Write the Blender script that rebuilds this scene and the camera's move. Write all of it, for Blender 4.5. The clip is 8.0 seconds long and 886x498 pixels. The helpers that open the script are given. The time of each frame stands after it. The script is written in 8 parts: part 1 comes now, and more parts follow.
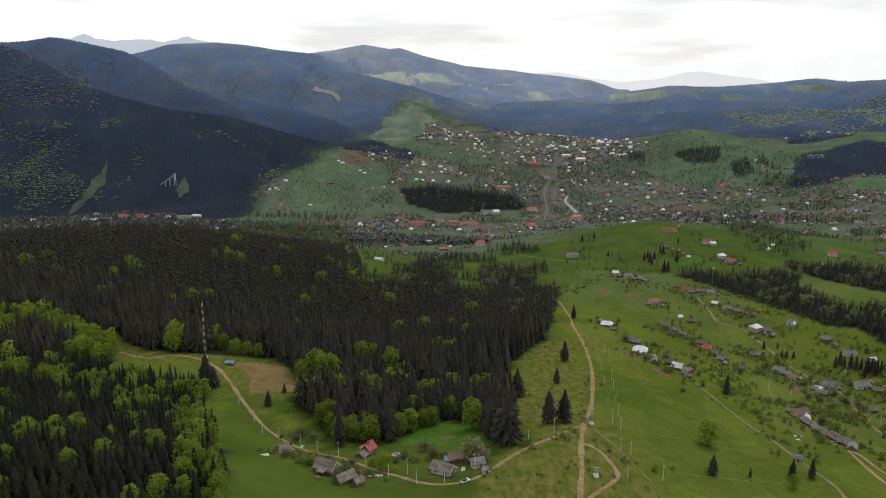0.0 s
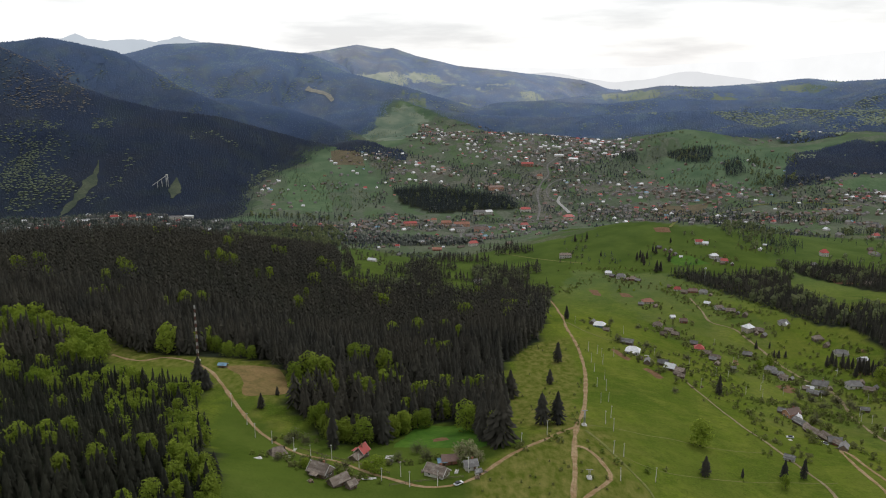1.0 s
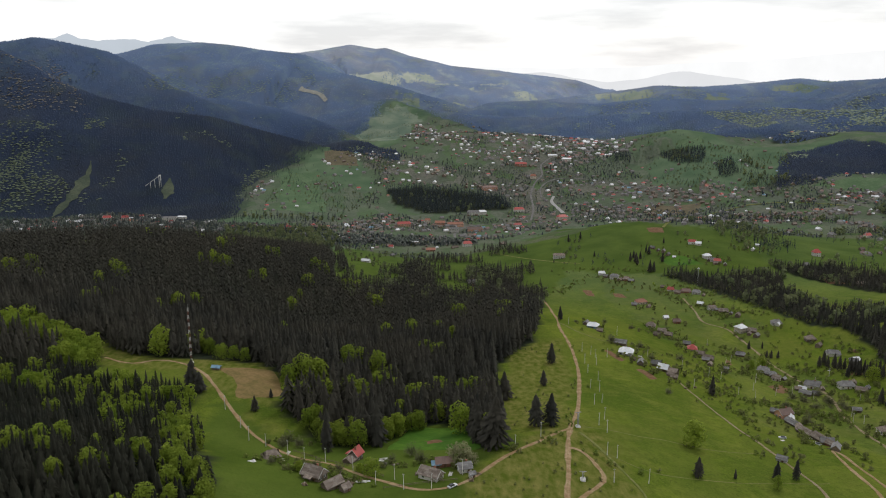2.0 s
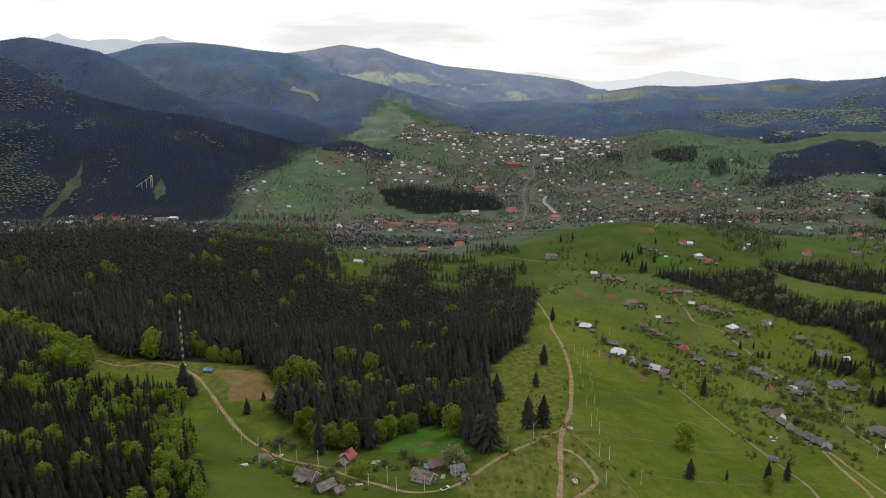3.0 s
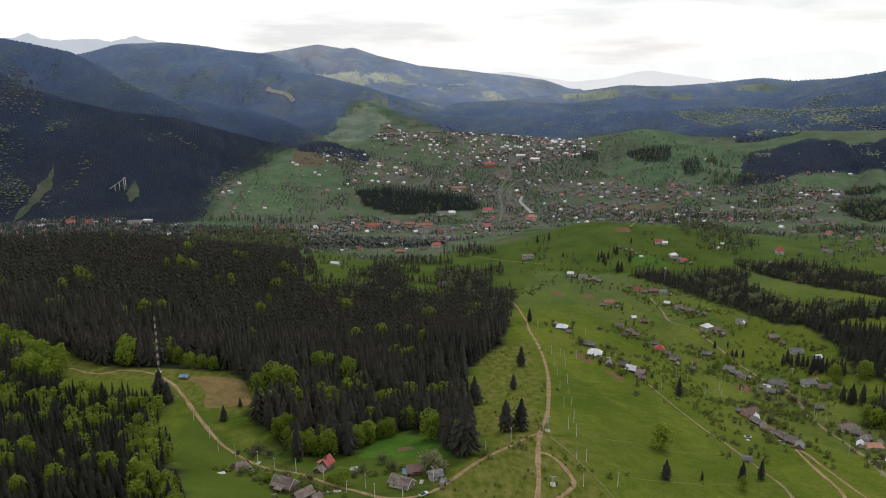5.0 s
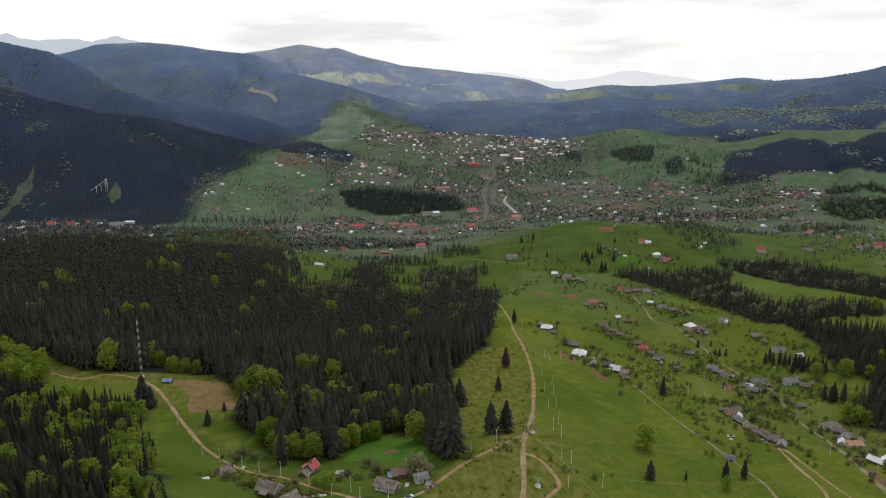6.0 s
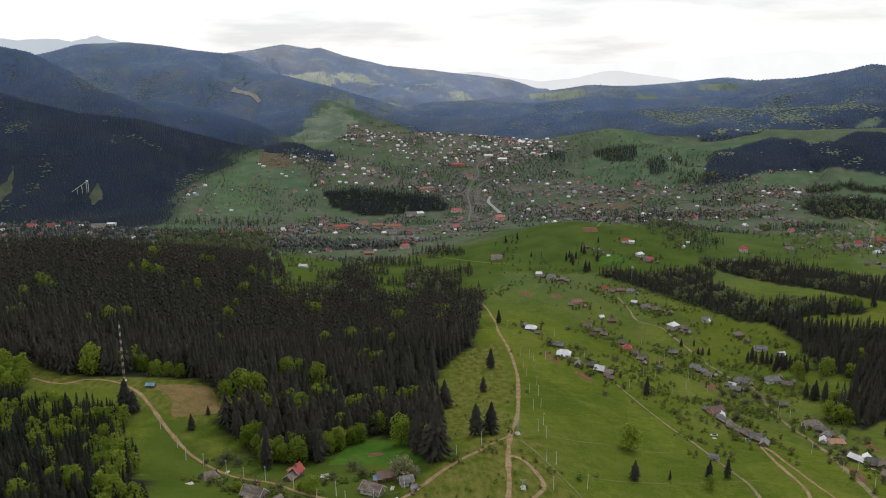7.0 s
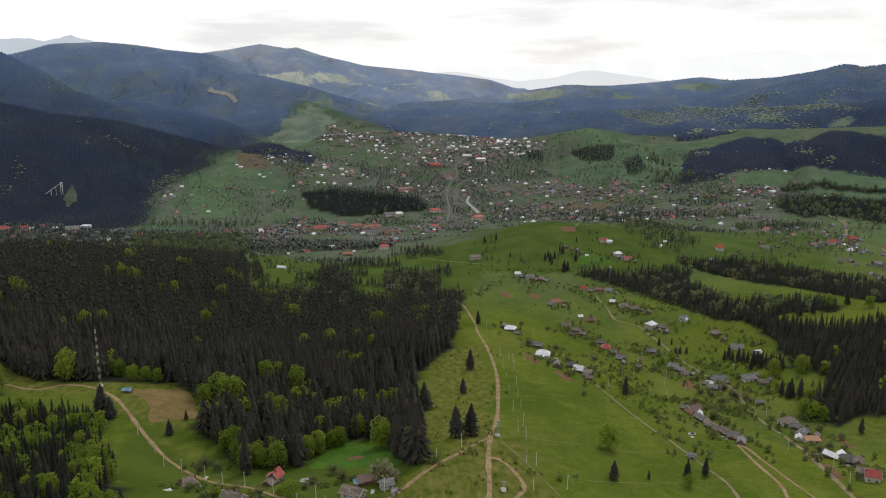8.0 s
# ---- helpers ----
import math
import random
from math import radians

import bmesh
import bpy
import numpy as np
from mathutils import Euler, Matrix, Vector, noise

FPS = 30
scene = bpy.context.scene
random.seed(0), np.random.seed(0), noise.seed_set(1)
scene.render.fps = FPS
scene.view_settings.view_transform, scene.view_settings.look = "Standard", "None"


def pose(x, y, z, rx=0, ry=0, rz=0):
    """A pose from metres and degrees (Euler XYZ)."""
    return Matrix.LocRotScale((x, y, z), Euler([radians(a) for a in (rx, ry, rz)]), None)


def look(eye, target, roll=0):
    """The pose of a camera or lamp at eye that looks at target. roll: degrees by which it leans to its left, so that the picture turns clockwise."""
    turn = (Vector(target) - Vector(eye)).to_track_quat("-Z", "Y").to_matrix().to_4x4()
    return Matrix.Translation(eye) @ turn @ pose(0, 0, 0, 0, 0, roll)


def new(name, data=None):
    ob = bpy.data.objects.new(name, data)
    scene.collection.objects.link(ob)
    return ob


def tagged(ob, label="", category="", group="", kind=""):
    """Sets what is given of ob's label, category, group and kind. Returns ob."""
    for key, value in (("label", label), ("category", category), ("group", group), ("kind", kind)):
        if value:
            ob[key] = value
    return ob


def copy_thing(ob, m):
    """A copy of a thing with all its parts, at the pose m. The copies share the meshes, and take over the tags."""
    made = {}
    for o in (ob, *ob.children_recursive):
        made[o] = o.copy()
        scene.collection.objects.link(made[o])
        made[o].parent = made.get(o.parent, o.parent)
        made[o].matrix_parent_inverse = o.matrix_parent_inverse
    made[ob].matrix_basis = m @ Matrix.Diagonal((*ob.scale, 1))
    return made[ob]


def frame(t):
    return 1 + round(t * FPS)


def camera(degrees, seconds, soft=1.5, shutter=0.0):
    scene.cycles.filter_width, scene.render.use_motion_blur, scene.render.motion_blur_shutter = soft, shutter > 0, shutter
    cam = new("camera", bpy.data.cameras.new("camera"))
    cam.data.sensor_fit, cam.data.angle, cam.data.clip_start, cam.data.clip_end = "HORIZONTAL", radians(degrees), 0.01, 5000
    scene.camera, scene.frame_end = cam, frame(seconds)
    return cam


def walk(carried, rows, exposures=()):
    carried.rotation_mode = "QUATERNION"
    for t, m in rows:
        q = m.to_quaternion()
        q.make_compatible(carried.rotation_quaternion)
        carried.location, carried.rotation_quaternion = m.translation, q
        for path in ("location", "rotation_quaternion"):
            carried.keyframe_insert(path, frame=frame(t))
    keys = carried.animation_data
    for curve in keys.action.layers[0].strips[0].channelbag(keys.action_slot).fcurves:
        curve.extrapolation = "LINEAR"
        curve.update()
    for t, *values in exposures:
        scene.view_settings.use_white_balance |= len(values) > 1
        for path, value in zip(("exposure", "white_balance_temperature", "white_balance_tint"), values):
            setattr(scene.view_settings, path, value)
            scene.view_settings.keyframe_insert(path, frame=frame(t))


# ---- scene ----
# The camera hovers high over the spur, turns slowly to the right and climbs about ten metres.
cam = camera(58.08, 8.0, soft=1.0)
PATH = [
    (0, 0.00, 0.00, 340.00, 77.000, -0.000, -0.000),
    (0.5, 0.04, 0.17, 340.54, 76.993, 0.004, -0.270),
    (1, 0.09, 0.25, 341.15, 76.983, 0.005, -0.511),
    (1.5, 0.15, 0.26, 341.80, 76.972, 0.005, -0.741),
    (2.25, 0.26, 0.22, 342.82, 76.954, 0.006, -1.100),
    (3, 0.38, 0.16, 343.86, 76.935, 0.011, -1.516),
    (3.5, 0.45, 0.13, 344.56, 76.924, 0.018, -1.801),
    (4, 0.52, 0.13, 345.25, 76.913, 0.028, -2.194),
    (4.5, 0.59, 0.16, 345.92, 76.903, 0.041, -2.724),
    (5.25, 0.67, 0.27, 346.90, 76.888, 0.063, -3.478),
    (6, 0.75, 0.46, 347.85, 76.874, 0.085, -4.357),
    (6.5, 0.79, 0.61, 348.48, 76.864, 0.097, -4.890),
    (7, 0.82, 0.77, 349.10, 76.853, 0.104, -5.514),
    (7.5, 0.85, 0.94, 349.73, 76.840, 0.104, -6.300),
    (8, 0.88, 1.09, 350.38, 76.824, 0.094, -7.056),
]
walk(cam, [(t, pose(x, y, z, a, b, c)) for t, x, y, z, a, b, c in PATH],
     exposures=[(0.0, 0.09), (8.0, 0.09)])

# ---- light: a bright overcast sky and a veiled sun ahead and to the right ----
SUN_ELEVATION, SUN_AZIMUTH = radians(48), radians(35)
world = bpy.data.worlds.new("overcast_sky")
scene.world = world
world.use_nodes = True
wn, wl = world.node_tree.nodes, world.node_tree.links
wn.clear()
w_out, w_bg = wn.new("ShaderNodeOutputWorld"), wn.new("ShaderNodeBackground")
w_sky = wn.new("ShaderNodeTexSky")
w_sky.sky_type, w_sky.sun_disc = "NISHITA", False
w_sky.sun_elevation, w_sky.sun_rotation = SUN_ELEVATION, SUN_AZIMUTH
w_sky_gain = wn.new("ShaderNodeVectorMath")
w_sky_gain.operation = "SCALE"
w_sky_gain.inputs["Scale"].default_value = 0.09
w_co, w_map = wn.new("ShaderNodeTexCoord"), wn.new("ShaderNodeMapping")
w_map.inputs["Scale"].default_value = (2.2, 2.2, 14.0)
w_noise = wn.new("ShaderNodeTexNoise")
w_noise.inputs["Scale"].default_value, w_noise.inputs["Detail"].default_value = 1.3, 6.0
w_noise.inputs["Roughness"].default_value = 0.55
w_ramp = wn.new("ShaderNodeValToRGB")
w_ramp.color_ramp.elements[0].position, w_ramp.color_ramp.elements[0].color = 0.39, (0.82, 0.825, 0.845, 1)
w_ramp.color_ramp.elements[1].position, w_ramp.color_ramp.elements[1].color = 0.50, (1.07, 1.07, 1.075, 1)
# the cloud deck is thick and dim overhead, thin and bright towards the horizon
w_sep, w_up = wn.new("ShaderNodeSeparateXYZ"), wn.new("ShaderNodeMapRange")
w_up.interpolation_type = "SMOOTHSTEP"
for key, value in (("From Min", 0.08), ("From Max", 0.55), ("To Min", 1.0), ("To Max", 0.68)):
    w_up.inputs[key].default_value = value
w_deck = wn.new("ShaderNodeVectorMath")
w_deck.operation = "SCALE"
w_mix = wn.new("ShaderNodeMix")
w_mix.data_type = "RGBA"
w_mix.inputs["Factor"].default_value = 0.86
wl.new(w_co.outputs["Generated"], w_map.inputs["Vector"])
wl.new(w_map.outputs["Vector"], w_noise.inputs["Vector"])
wl.new(w_noise.outputs["Fac"], w_ramp.inputs["Fac"])
wl.new(w_sky.outputs["Color"], w_sky_gain.inputs[0])
wl.new(w_sky_gain.outputs["Vector"], w_mix.inputs["A"])
wl.new(w_co.outputs["Generated"], w_sep.inputs["Vector"])
wl.new(w_sep.outputs["Z"], w_up.inputs["Value"])
wl.new(w_ramp.outputs["Color"], w_deck.inputs[0])
wl.new(w_up.outputs["Result"], w_deck.inputs["Scale"])
wl.new(w_deck.outputs["Vector"], w_mix.inputs["B"])
wl.new(w_mix.outputs["Result"], w_bg.inputs["Color"])
w_bg.inputs["Strength"].default_value = 1.0
wl.new(w_bg.outputs["Background"], w_out.inputs["Surface"])

sun_data = bpy.data.lights.new("sun", "SUN")
sun_data.energy, sun_data.angle, sun_data.color = 0.9, radians(12), (1.0, 0.96, 0.9)
sun = new("sun", sun_data)
sun.matrix_world = look((math.sin(SUN_AZIMUTH) * 100, math.cos(SUN_AZIMUTH) * 100, 100 * math.tan(SUN_ELEVATION)), (0, 0, 0))


# ---- materials ----
def shader(name, rough=0.9, specular=0.2):
    m = bpy.data.materials.new(name)
    m.use_nodes = True
    nt = m.node_tree
    b = nt.nodes["Principled BSDF"]
    b.inputs["Roughness"].default_value = rough
    b.inputs["Specular IOR Level"].default_value = specular
    return m, nt, b


def mixer(nt, fac, a, b, blend="MIX"):
    n = nt.nodes.new("ShaderNodeMix")
    n.data_type, n.blend_type = "RGBA", blend
    for key, v in (("Factor", fac), ("A", a), ("B", b)):
        if isinstance(v, (int, float)):
            n.inputs[key].default_value = v
        elif isinstance(v, tuple):
            n.inputs[key].default_value = (*v, 1)
        else:
            nt.links.new(v, n.inputs[key])
    return n.outputs["Result"]


def noise_out(nt, size, detail=4.0, lo=0.4, hi=0.6, rough=0.55, stretch=(1, 1, 1)):
    """A noise of that size in metres, spread to 0..1."""
    geo, mp, n, r = (nt.nodes.new("ShaderNode" + k) for k in ("NewGeometry", "Mapping", "TexNoise", "MapRange"))
    mp.inputs["Scale"].default_value = tuple(s / size for s in stretch)
    n.inputs["Scale"].default_value, n.inputs["Detail"].default_value, n.inputs["Roughness"].default_value = 1.0, detail, rough
    r.inputs["From Min"].default_value, r.inputs["From Max"].default_value = lo, hi
    nt.links.new(geo.outputs["Position"], mp.inputs["Vector"])
    nt.links.new(mp.outputs["Vector"], n.inputs["Vector"])
    nt.links.new(n.outputs["Fac"], r.inputs["Value"])
    return r.outputs["Result"]


def attribute(nt, name):
    n = nt.nodes.new("ShaderNodeAttribute")
    n.attribute_name = name
    return n.outputs["Fac"]


def scaled(nt, v, k, add=0.0):
    n = nt.nodes.new("ShaderNodeMath")
    n.operation = "MULTIPLY_ADD"
    nt.links.new(v, n.inputs[0])
    n.inputs[1].default_value, n.inputs[2].default_value = k, add
    n.use_clamp = True
    return n.outputs[0]


def bumped(nt, b, height, strength, distance):
    n = nt.nodes.new("ShaderNodeBump")
    n.inputs["Strength"].default_value, n.inputs["Distance"].default_value = strength, distance
    nt.links.new(height, n.inputs["Height"])
    nt.links.new(n.outputs["Normal"], b.inputs["Normal"])


def simple(name, c1, c2, size=1.0, rough=0.85, specular=0.25, bump=0.0, tint=0.0, metal=0.0, stretch=(1, 1, 1)):
    """Two colours mixed by noise at two sizes, with a per-object change of value."""
    m, nt, b = shader(name, rough, specular)
    col = mixer(nt, noise_out(nt, size, stretch=stretch), c1, c2)
    col = mixer(nt, scaled(nt, noise_out(nt, size * 0.17, 3.0), 0.35), col, tuple(0.6 * v for v in c1))
    if tint:
        info = nt.nodes.new("ShaderNodeObjectInfo")
        hsv = nt.nodes.new("ShaderNodeHueSaturation")
        nt.links.new(scaled(nt, info.outputs["Random"], 2 * tint, 0.0), hsv.inputs["Value"])
        mp = nt.nodes.new("ShaderNodeMapRange")
        mp.inputs["To Min"].default_value, mp.inputs["To Max"].default_value = 1 - tint, 1 + tint
        nt.links.new(info.outputs["Random"], mp.inputs["Value"])
        nt.links.new(mp.outputs["Result"], hsv.inputs["Value"])
        nt.links.new(col, hsv.inputs["Color"])
        col = hsv.outputs["Color"]
    nt.links.new(col, b.inputs["Base Color"])
    b.inputs["Metallic"].default_value = metal
    if bump:
        bumped(nt, b, noise_out(nt, size * 0.3, 3.0), 0.5, bump)
    return m


def foliage(name, dark, light, warm, size=40.0, through_light=0.0, flecks=0.35):
    """Leaves or needles: value by tree ("tint"), by stand and by small clumps."""
    m, nt, b = shader(name, 0.8, 0.1)
    col = mixer(nt, attribute(nt, "tint"), dark, light)
    col = mixer(nt, scaled(nt, noise_out(nt, size), 0.5), col, warm)
    geo = nt.nodes.new("ShaderNodeNewGeometry")
    col = mixer(nt, scaled(nt, geo.outputs["Random Per Island"], flecks), col, tuple(v * 0.55 for v in dark))
    nt.links.new(col, b.inputs["Base Color"])
    if through_light:
        thin, both = nt.nodes.new("ShaderNodeBsdfTranslucent"), nt.nodes.new("ShaderNodeMixShader")
        nt.links.new(col, thin.inputs["Color"])
        both.inputs["Fac"].default_value = through_light
        nt.links.new(b.outputs["BSDF"], both.inputs[1])
        nt.links.new(thin.outputs["BSDF"], both.inputs[2])
        nt.links.new(both.outputs["Shader"], nt.nodes["Material Output"].inputs["Surface"])
    return m


def hazed_mountain_tone(nt, value, gain=1.0):
    """Needle tones from the dark valley foot to the blue heights, haze painted in."""
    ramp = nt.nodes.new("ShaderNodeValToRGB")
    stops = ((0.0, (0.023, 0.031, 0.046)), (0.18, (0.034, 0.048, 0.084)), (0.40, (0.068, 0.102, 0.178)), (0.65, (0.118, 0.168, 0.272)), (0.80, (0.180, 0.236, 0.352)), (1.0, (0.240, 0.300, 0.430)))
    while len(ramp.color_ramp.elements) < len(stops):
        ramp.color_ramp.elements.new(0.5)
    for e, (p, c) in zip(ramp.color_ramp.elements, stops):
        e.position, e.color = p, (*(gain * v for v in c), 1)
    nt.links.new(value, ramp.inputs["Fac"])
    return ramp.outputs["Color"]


def mountain_mottling(nt, col):
    """Groves of other kinds in the mountain woods: budding brown, fresh leaf, old dark spruce."""
    for size, detail, lo, hi, share, tint in ((260, 6, 0.46, 0.62, 0.55, (1.40, 1.14, 0.86)), (75, 8, 0.50, 0.62, 0.55, (1.70, 1.65, 1.15)), (150, 6, 0.48, 0.64, 0.6, (0.62, 0.64, 0.70))):
        other = nt.nodes.new("ShaderNodeVectorMath")
        other.operation = "MULTIPLY"
        nt.links.new(col, other.inputs[0])
        other.inputs[1].default_value = tint
        col = mixer(nt, scaled(nt, noise_out(nt, size, detail, lo, hi, 0.68), share), col, other.outputs["Vector"])
    return col


def hazed_foliage(name, leaf=None, share=0.0, gain=1.0):
    """Woods of the mountains: the tone paints haze by how far they stand ("tint")."""
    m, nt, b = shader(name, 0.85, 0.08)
    col = mountain_mottling(nt, hazed_mountain_tone(nt, attribute(nt, "tint"), gain))
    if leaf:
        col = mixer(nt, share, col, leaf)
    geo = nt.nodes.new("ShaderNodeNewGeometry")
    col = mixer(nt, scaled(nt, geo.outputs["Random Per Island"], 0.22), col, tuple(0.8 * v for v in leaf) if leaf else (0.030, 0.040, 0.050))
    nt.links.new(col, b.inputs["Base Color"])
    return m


def lane_material(name, c1, c2, size):
    """An unpaved lane: two worn ruts, grass creeping in from both borders and along the middle."""
    m, nt, b = shader(name, 0.98, 0.05)
    col = mixer(nt, noise_out(nt, size), c1, c2)
    col = mixer(nt, scaled(nt, noise_out(nt, size * 0.2, 4), 0.4), col, tuple(0.62 * v for v in c1))
    ramp = nt.nodes.new("ShaderNodeValToRGB")
    for e, (p, g) in zip((ramp.color_ramp.elements[0], ramp.color_ramp.elements[1], ramp.color_ramp.elements.new(0.30), ramp.color_ramp.elements.new(0.62)), ((0.0, 0.42), (1.0, 1.0), (0.30, 0.0), (0.62, 0.12))):
        e.position, e.color = p, (g, g, g, 1)
    nt.links.new(attribute(nt, "side"), ramp.inputs["Fac"])
    creep = nt.nodes.new("ShaderNodeMath")
    creep.operation, creep.use_clamp = "MULTIPLY", True
    nt.links.new(ramp.outputs["Color"], creep.inputs[0])
    nt.links.new(scaled(nt, noise_out(nt, 2.4, 5, 0.36, 0.60), 1.0, 0.12), creep.inputs[1])
    col = mixer(nt, creep.outputs[0], col, (0.105, 0.140, 0.022))
    nt.links.new(col, b.inputs["Base Color"])
    bumped(nt, b, noise_out(nt, size * 0.3, 3.0), 0.5, 0.1)
    return m


def patched(name, dark, light, bleached):
    """Boards or sheets that have weathered unevenly, piece by piece."""
    m, nt, b = shader(name, 0.85, 0.2)
    geo = nt.nodes.new("ShaderNodeNewGeometry")
    col = mixer(nt, geo.outputs["Random Per Island"], dark, light)
    col = mixer(nt, scaled(nt, noise_out(nt, 2.2, 4, 0.52, 0.66), 0.45), col, bleached)
    col = mixer(nt, scaled(nt, noise_out(nt, 0.35, 3), 0.4), col, tuple(0.7 * v for v in dark))
    nt.links.new(col, b.inputs["Base Color"])
    return m


def meadow_material():
    m, nt, b = shader("meadow_and_forest_floor", 1.0, 0.0)
    g = mixer(nt, noise_out(nt, 90, 6, 0.36, 0.64), GRASS_A, GRASS_B)
    g = mixer(nt, scaled(nt, noise_out(nt, 26, 4, 0.48, 0.6, stretch=(1.0, 0.28, 1)), 0.4), g, (0.066, 0.110, 0.015))
    g = mixer(nt, scaled(nt, noise_out(nt, 14, 5, 0.42, 0.7), 0.55), g, GRASS_C)
    g = mixer(nt, scaled(nt, noise_out(nt, 2.2, 4, 0.45, 0.7), 0.35), g, (0.06, 0.075, 0.02))
    g = mixer(nt, scaled(nt, noise_out(nt, 5.5, 6, 0.44, 0.58, 0.65), 0.45), g, (0.050, 0.084, 0.010))
    g = mixer(nt, scaled(nt, noise_out(nt, 0.9, 3, 0.50, 0.66), 0.35), g, (0.180, 0.205, 0.050))
    # strips of land mown and grazed at other times
    lie, cells, strip = nt.nodes.new("ShaderNodeNewGeometry"), nt.nodes.new("ShaderNodeTexVoronoi"), nt.nodes.new("ShaderNodeMapping")
    strip.inputs["Scale"].default_value, strip.inputs["Rotation"].default_value = (1 / 28, 1 / 95, 0.0), (0, 0, 0.75)
    nt.links.new(lie.outputs["Position"], strip.inputs["Vector"])
    nt.links.new(strip.outputs["Vector"], cells.inputs["Vector"])
    cells.inputs["Scale"].default_value = 1.0
    pick = nt.nodes.new("ShaderNodeSeparateColor")
    nt.links.new(cells.outputs["Color"], pick.inputs["Color"])
    g = mixer(nt, scaled(nt, pick.outputs["Red"], 0.42), g, (0.050, 0.090, 0.012))
    g = mixer(nt, scaled(nt, pick.outputs["Green"], 0.30), g, (0.160, 0.180, 0.034))
    g = mixer(nt, scaled(nt, noise_out(nt, 1.3, 3, 0.52, 0.72), 0.45), g, (0.045, 0.062, 0.014))
    dry = mixer(nt, noise_out(nt, 3.6, 6, 0.36, 0.66, stretch=(1, 0.5, 1)), (0.078, 0.104, 0.015), (0.178, 0.170, 0.050))
    g = mixer(nt, attribute(nt, "dry"), g, dry)
    # hay: cooler, greyer grass that puts haze into the valley meadows
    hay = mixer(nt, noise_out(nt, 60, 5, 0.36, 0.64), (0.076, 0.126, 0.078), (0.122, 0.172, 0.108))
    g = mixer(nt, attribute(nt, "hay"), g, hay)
    # darker grass: cloud shade painted on the knoll, richer green by the farms
    g = mixer(nt, attribute(nt, "lush_shade"), g, mixer(nt, noise_out(nt, 40, 5, 0.36, 0.64), (0.050, 0.082, 0.014), (0.082, 0.120, 0.022)))
    # gardens and plots of the settlement, lightened and blued to paint in haze
    geo, vor = nt.nodes.new("ShaderNodeNewGeometry"), nt.nodes.new("ShaderNodeTexVoronoi")
    mp = nt.nodes.new("ShaderNodeMapping")
    mp.inputs["Scale"].default_value = (1 / 26, 1 / 38, 0.0)
    mp.inputs["Rotation"].default_value = (0, 0, 0.5)
    nt.links.new(geo.outputs["Position"], mp.inputs["Vector"])
    nt.links.new(mp.outputs["Vector"], vor.inputs["Vector"])
    vor.inputs["Scale"].default_value = 1.0
    ramp = nt.nodes.new("ShaderNodeValToRGB")
    ramp.color_ramp.interpolation = "CONSTANT"
    stops = ((0.0, (0.104, 0.134, 0.082)), (0.22, (0.152, 0.150, 0.130)), (0.45, (0.102, 0.120, 0.088)), (0.62, (0.172, 0.162, 0.142)),
             (0.78, (0.096, 0.146, 0.068)), (0.9, (0.124, 0.126, 0.112)))
    while len(ramp.color_ramp.elements) < len(stops):
        ramp.color_ramp.elements.new(0.5)
    for e, (p, c) in zip(ramp.color_ramp.elements, stops):
        e.position, e.color = p, (*c, 1)
    sep = nt.nodes.new("ShaderNodeSeparateColor")
    nt.links.new(vor.outputs["Color"], sep.inputs["Color"])
    nt.links.new(sep.outputs["Red"], ramp.inputs["Fac"])
    plots = mixer(nt, scaled(nt, noise_out(nt, 6, 4), 0.6), ramp.outputs["Color"], (0.068, 0.076, 0.052))
    g = mixer(nt, attribute(nt, "town"), g, plots)
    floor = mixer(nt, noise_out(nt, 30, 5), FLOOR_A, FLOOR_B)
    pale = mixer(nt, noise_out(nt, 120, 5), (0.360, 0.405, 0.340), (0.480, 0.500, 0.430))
    edge, ragged = nt.nodes.new("ShaderNodeMath"), nt.nodes.new("ShaderNodeMapRange")
    nt.links.new(attribute(nt, "pasture"), edge.inputs[0])
    nt.links.new(scaled(nt, noise_out(nt, 45, 5, 0.3, 0.7), 0.5), edge.inputs[1])
    for key, v in (("From Min", 0.62), ("From Max", 0.80)):
        ragged.inputs[key].default_value = v
    nt.links.new(edge.outputs[0], ragged.inputs["Value"])
    # far pastures turn paler: haze and a sunlit flank put into their colour
    pale = mixer(nt, scaled(nt, attribute(nt, "haze_level"), 6.0, -4.1), mixer(nt, noise_out(nt, 70, 5), (0.120, 0.166, 0.125), (0.185, 0.222, 0.165)), pale)
    # the far forest floor gets the same painted haze as its trees
    floor = mixer(nt, attribute(nt, "high"), floor, mountain_mottling(nt, hazed_mountain_tone(nt, attribute(nt, "haze_level"), 1.0)))
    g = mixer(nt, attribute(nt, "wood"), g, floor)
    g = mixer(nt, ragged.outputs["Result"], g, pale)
    nt.links.new(g, b.inputs["Base Color"])
    bumped(nt, b, noise_out(nt, 1.6, 4, 0.3, 0.7), 0.6, 0.35)
    return m


GRASS_A, GRASS_B, GRASS_C = (0.072, 0.116, 0.014), (0.174, 0.216, 0.026), (0.198, 0.198, 0.046)
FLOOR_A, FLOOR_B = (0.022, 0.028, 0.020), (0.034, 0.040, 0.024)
M_GROUND = meadow_material()
M_SPRUCE = foliage("spruce_needles", (0.026, 0.027, 0.023), (0.070, 0.068, 0.053), (0.074, 0.066, 0.048), 70.0)
# needles of the valley spruces, blued to put haze into the colour
M_HAZED_SPRUCE = foliage("hazed_spruce_needles", (0.027, 0.038, 0.048), (0.047, 0.061, 0.070), (0.050, 0.060, 0.058))
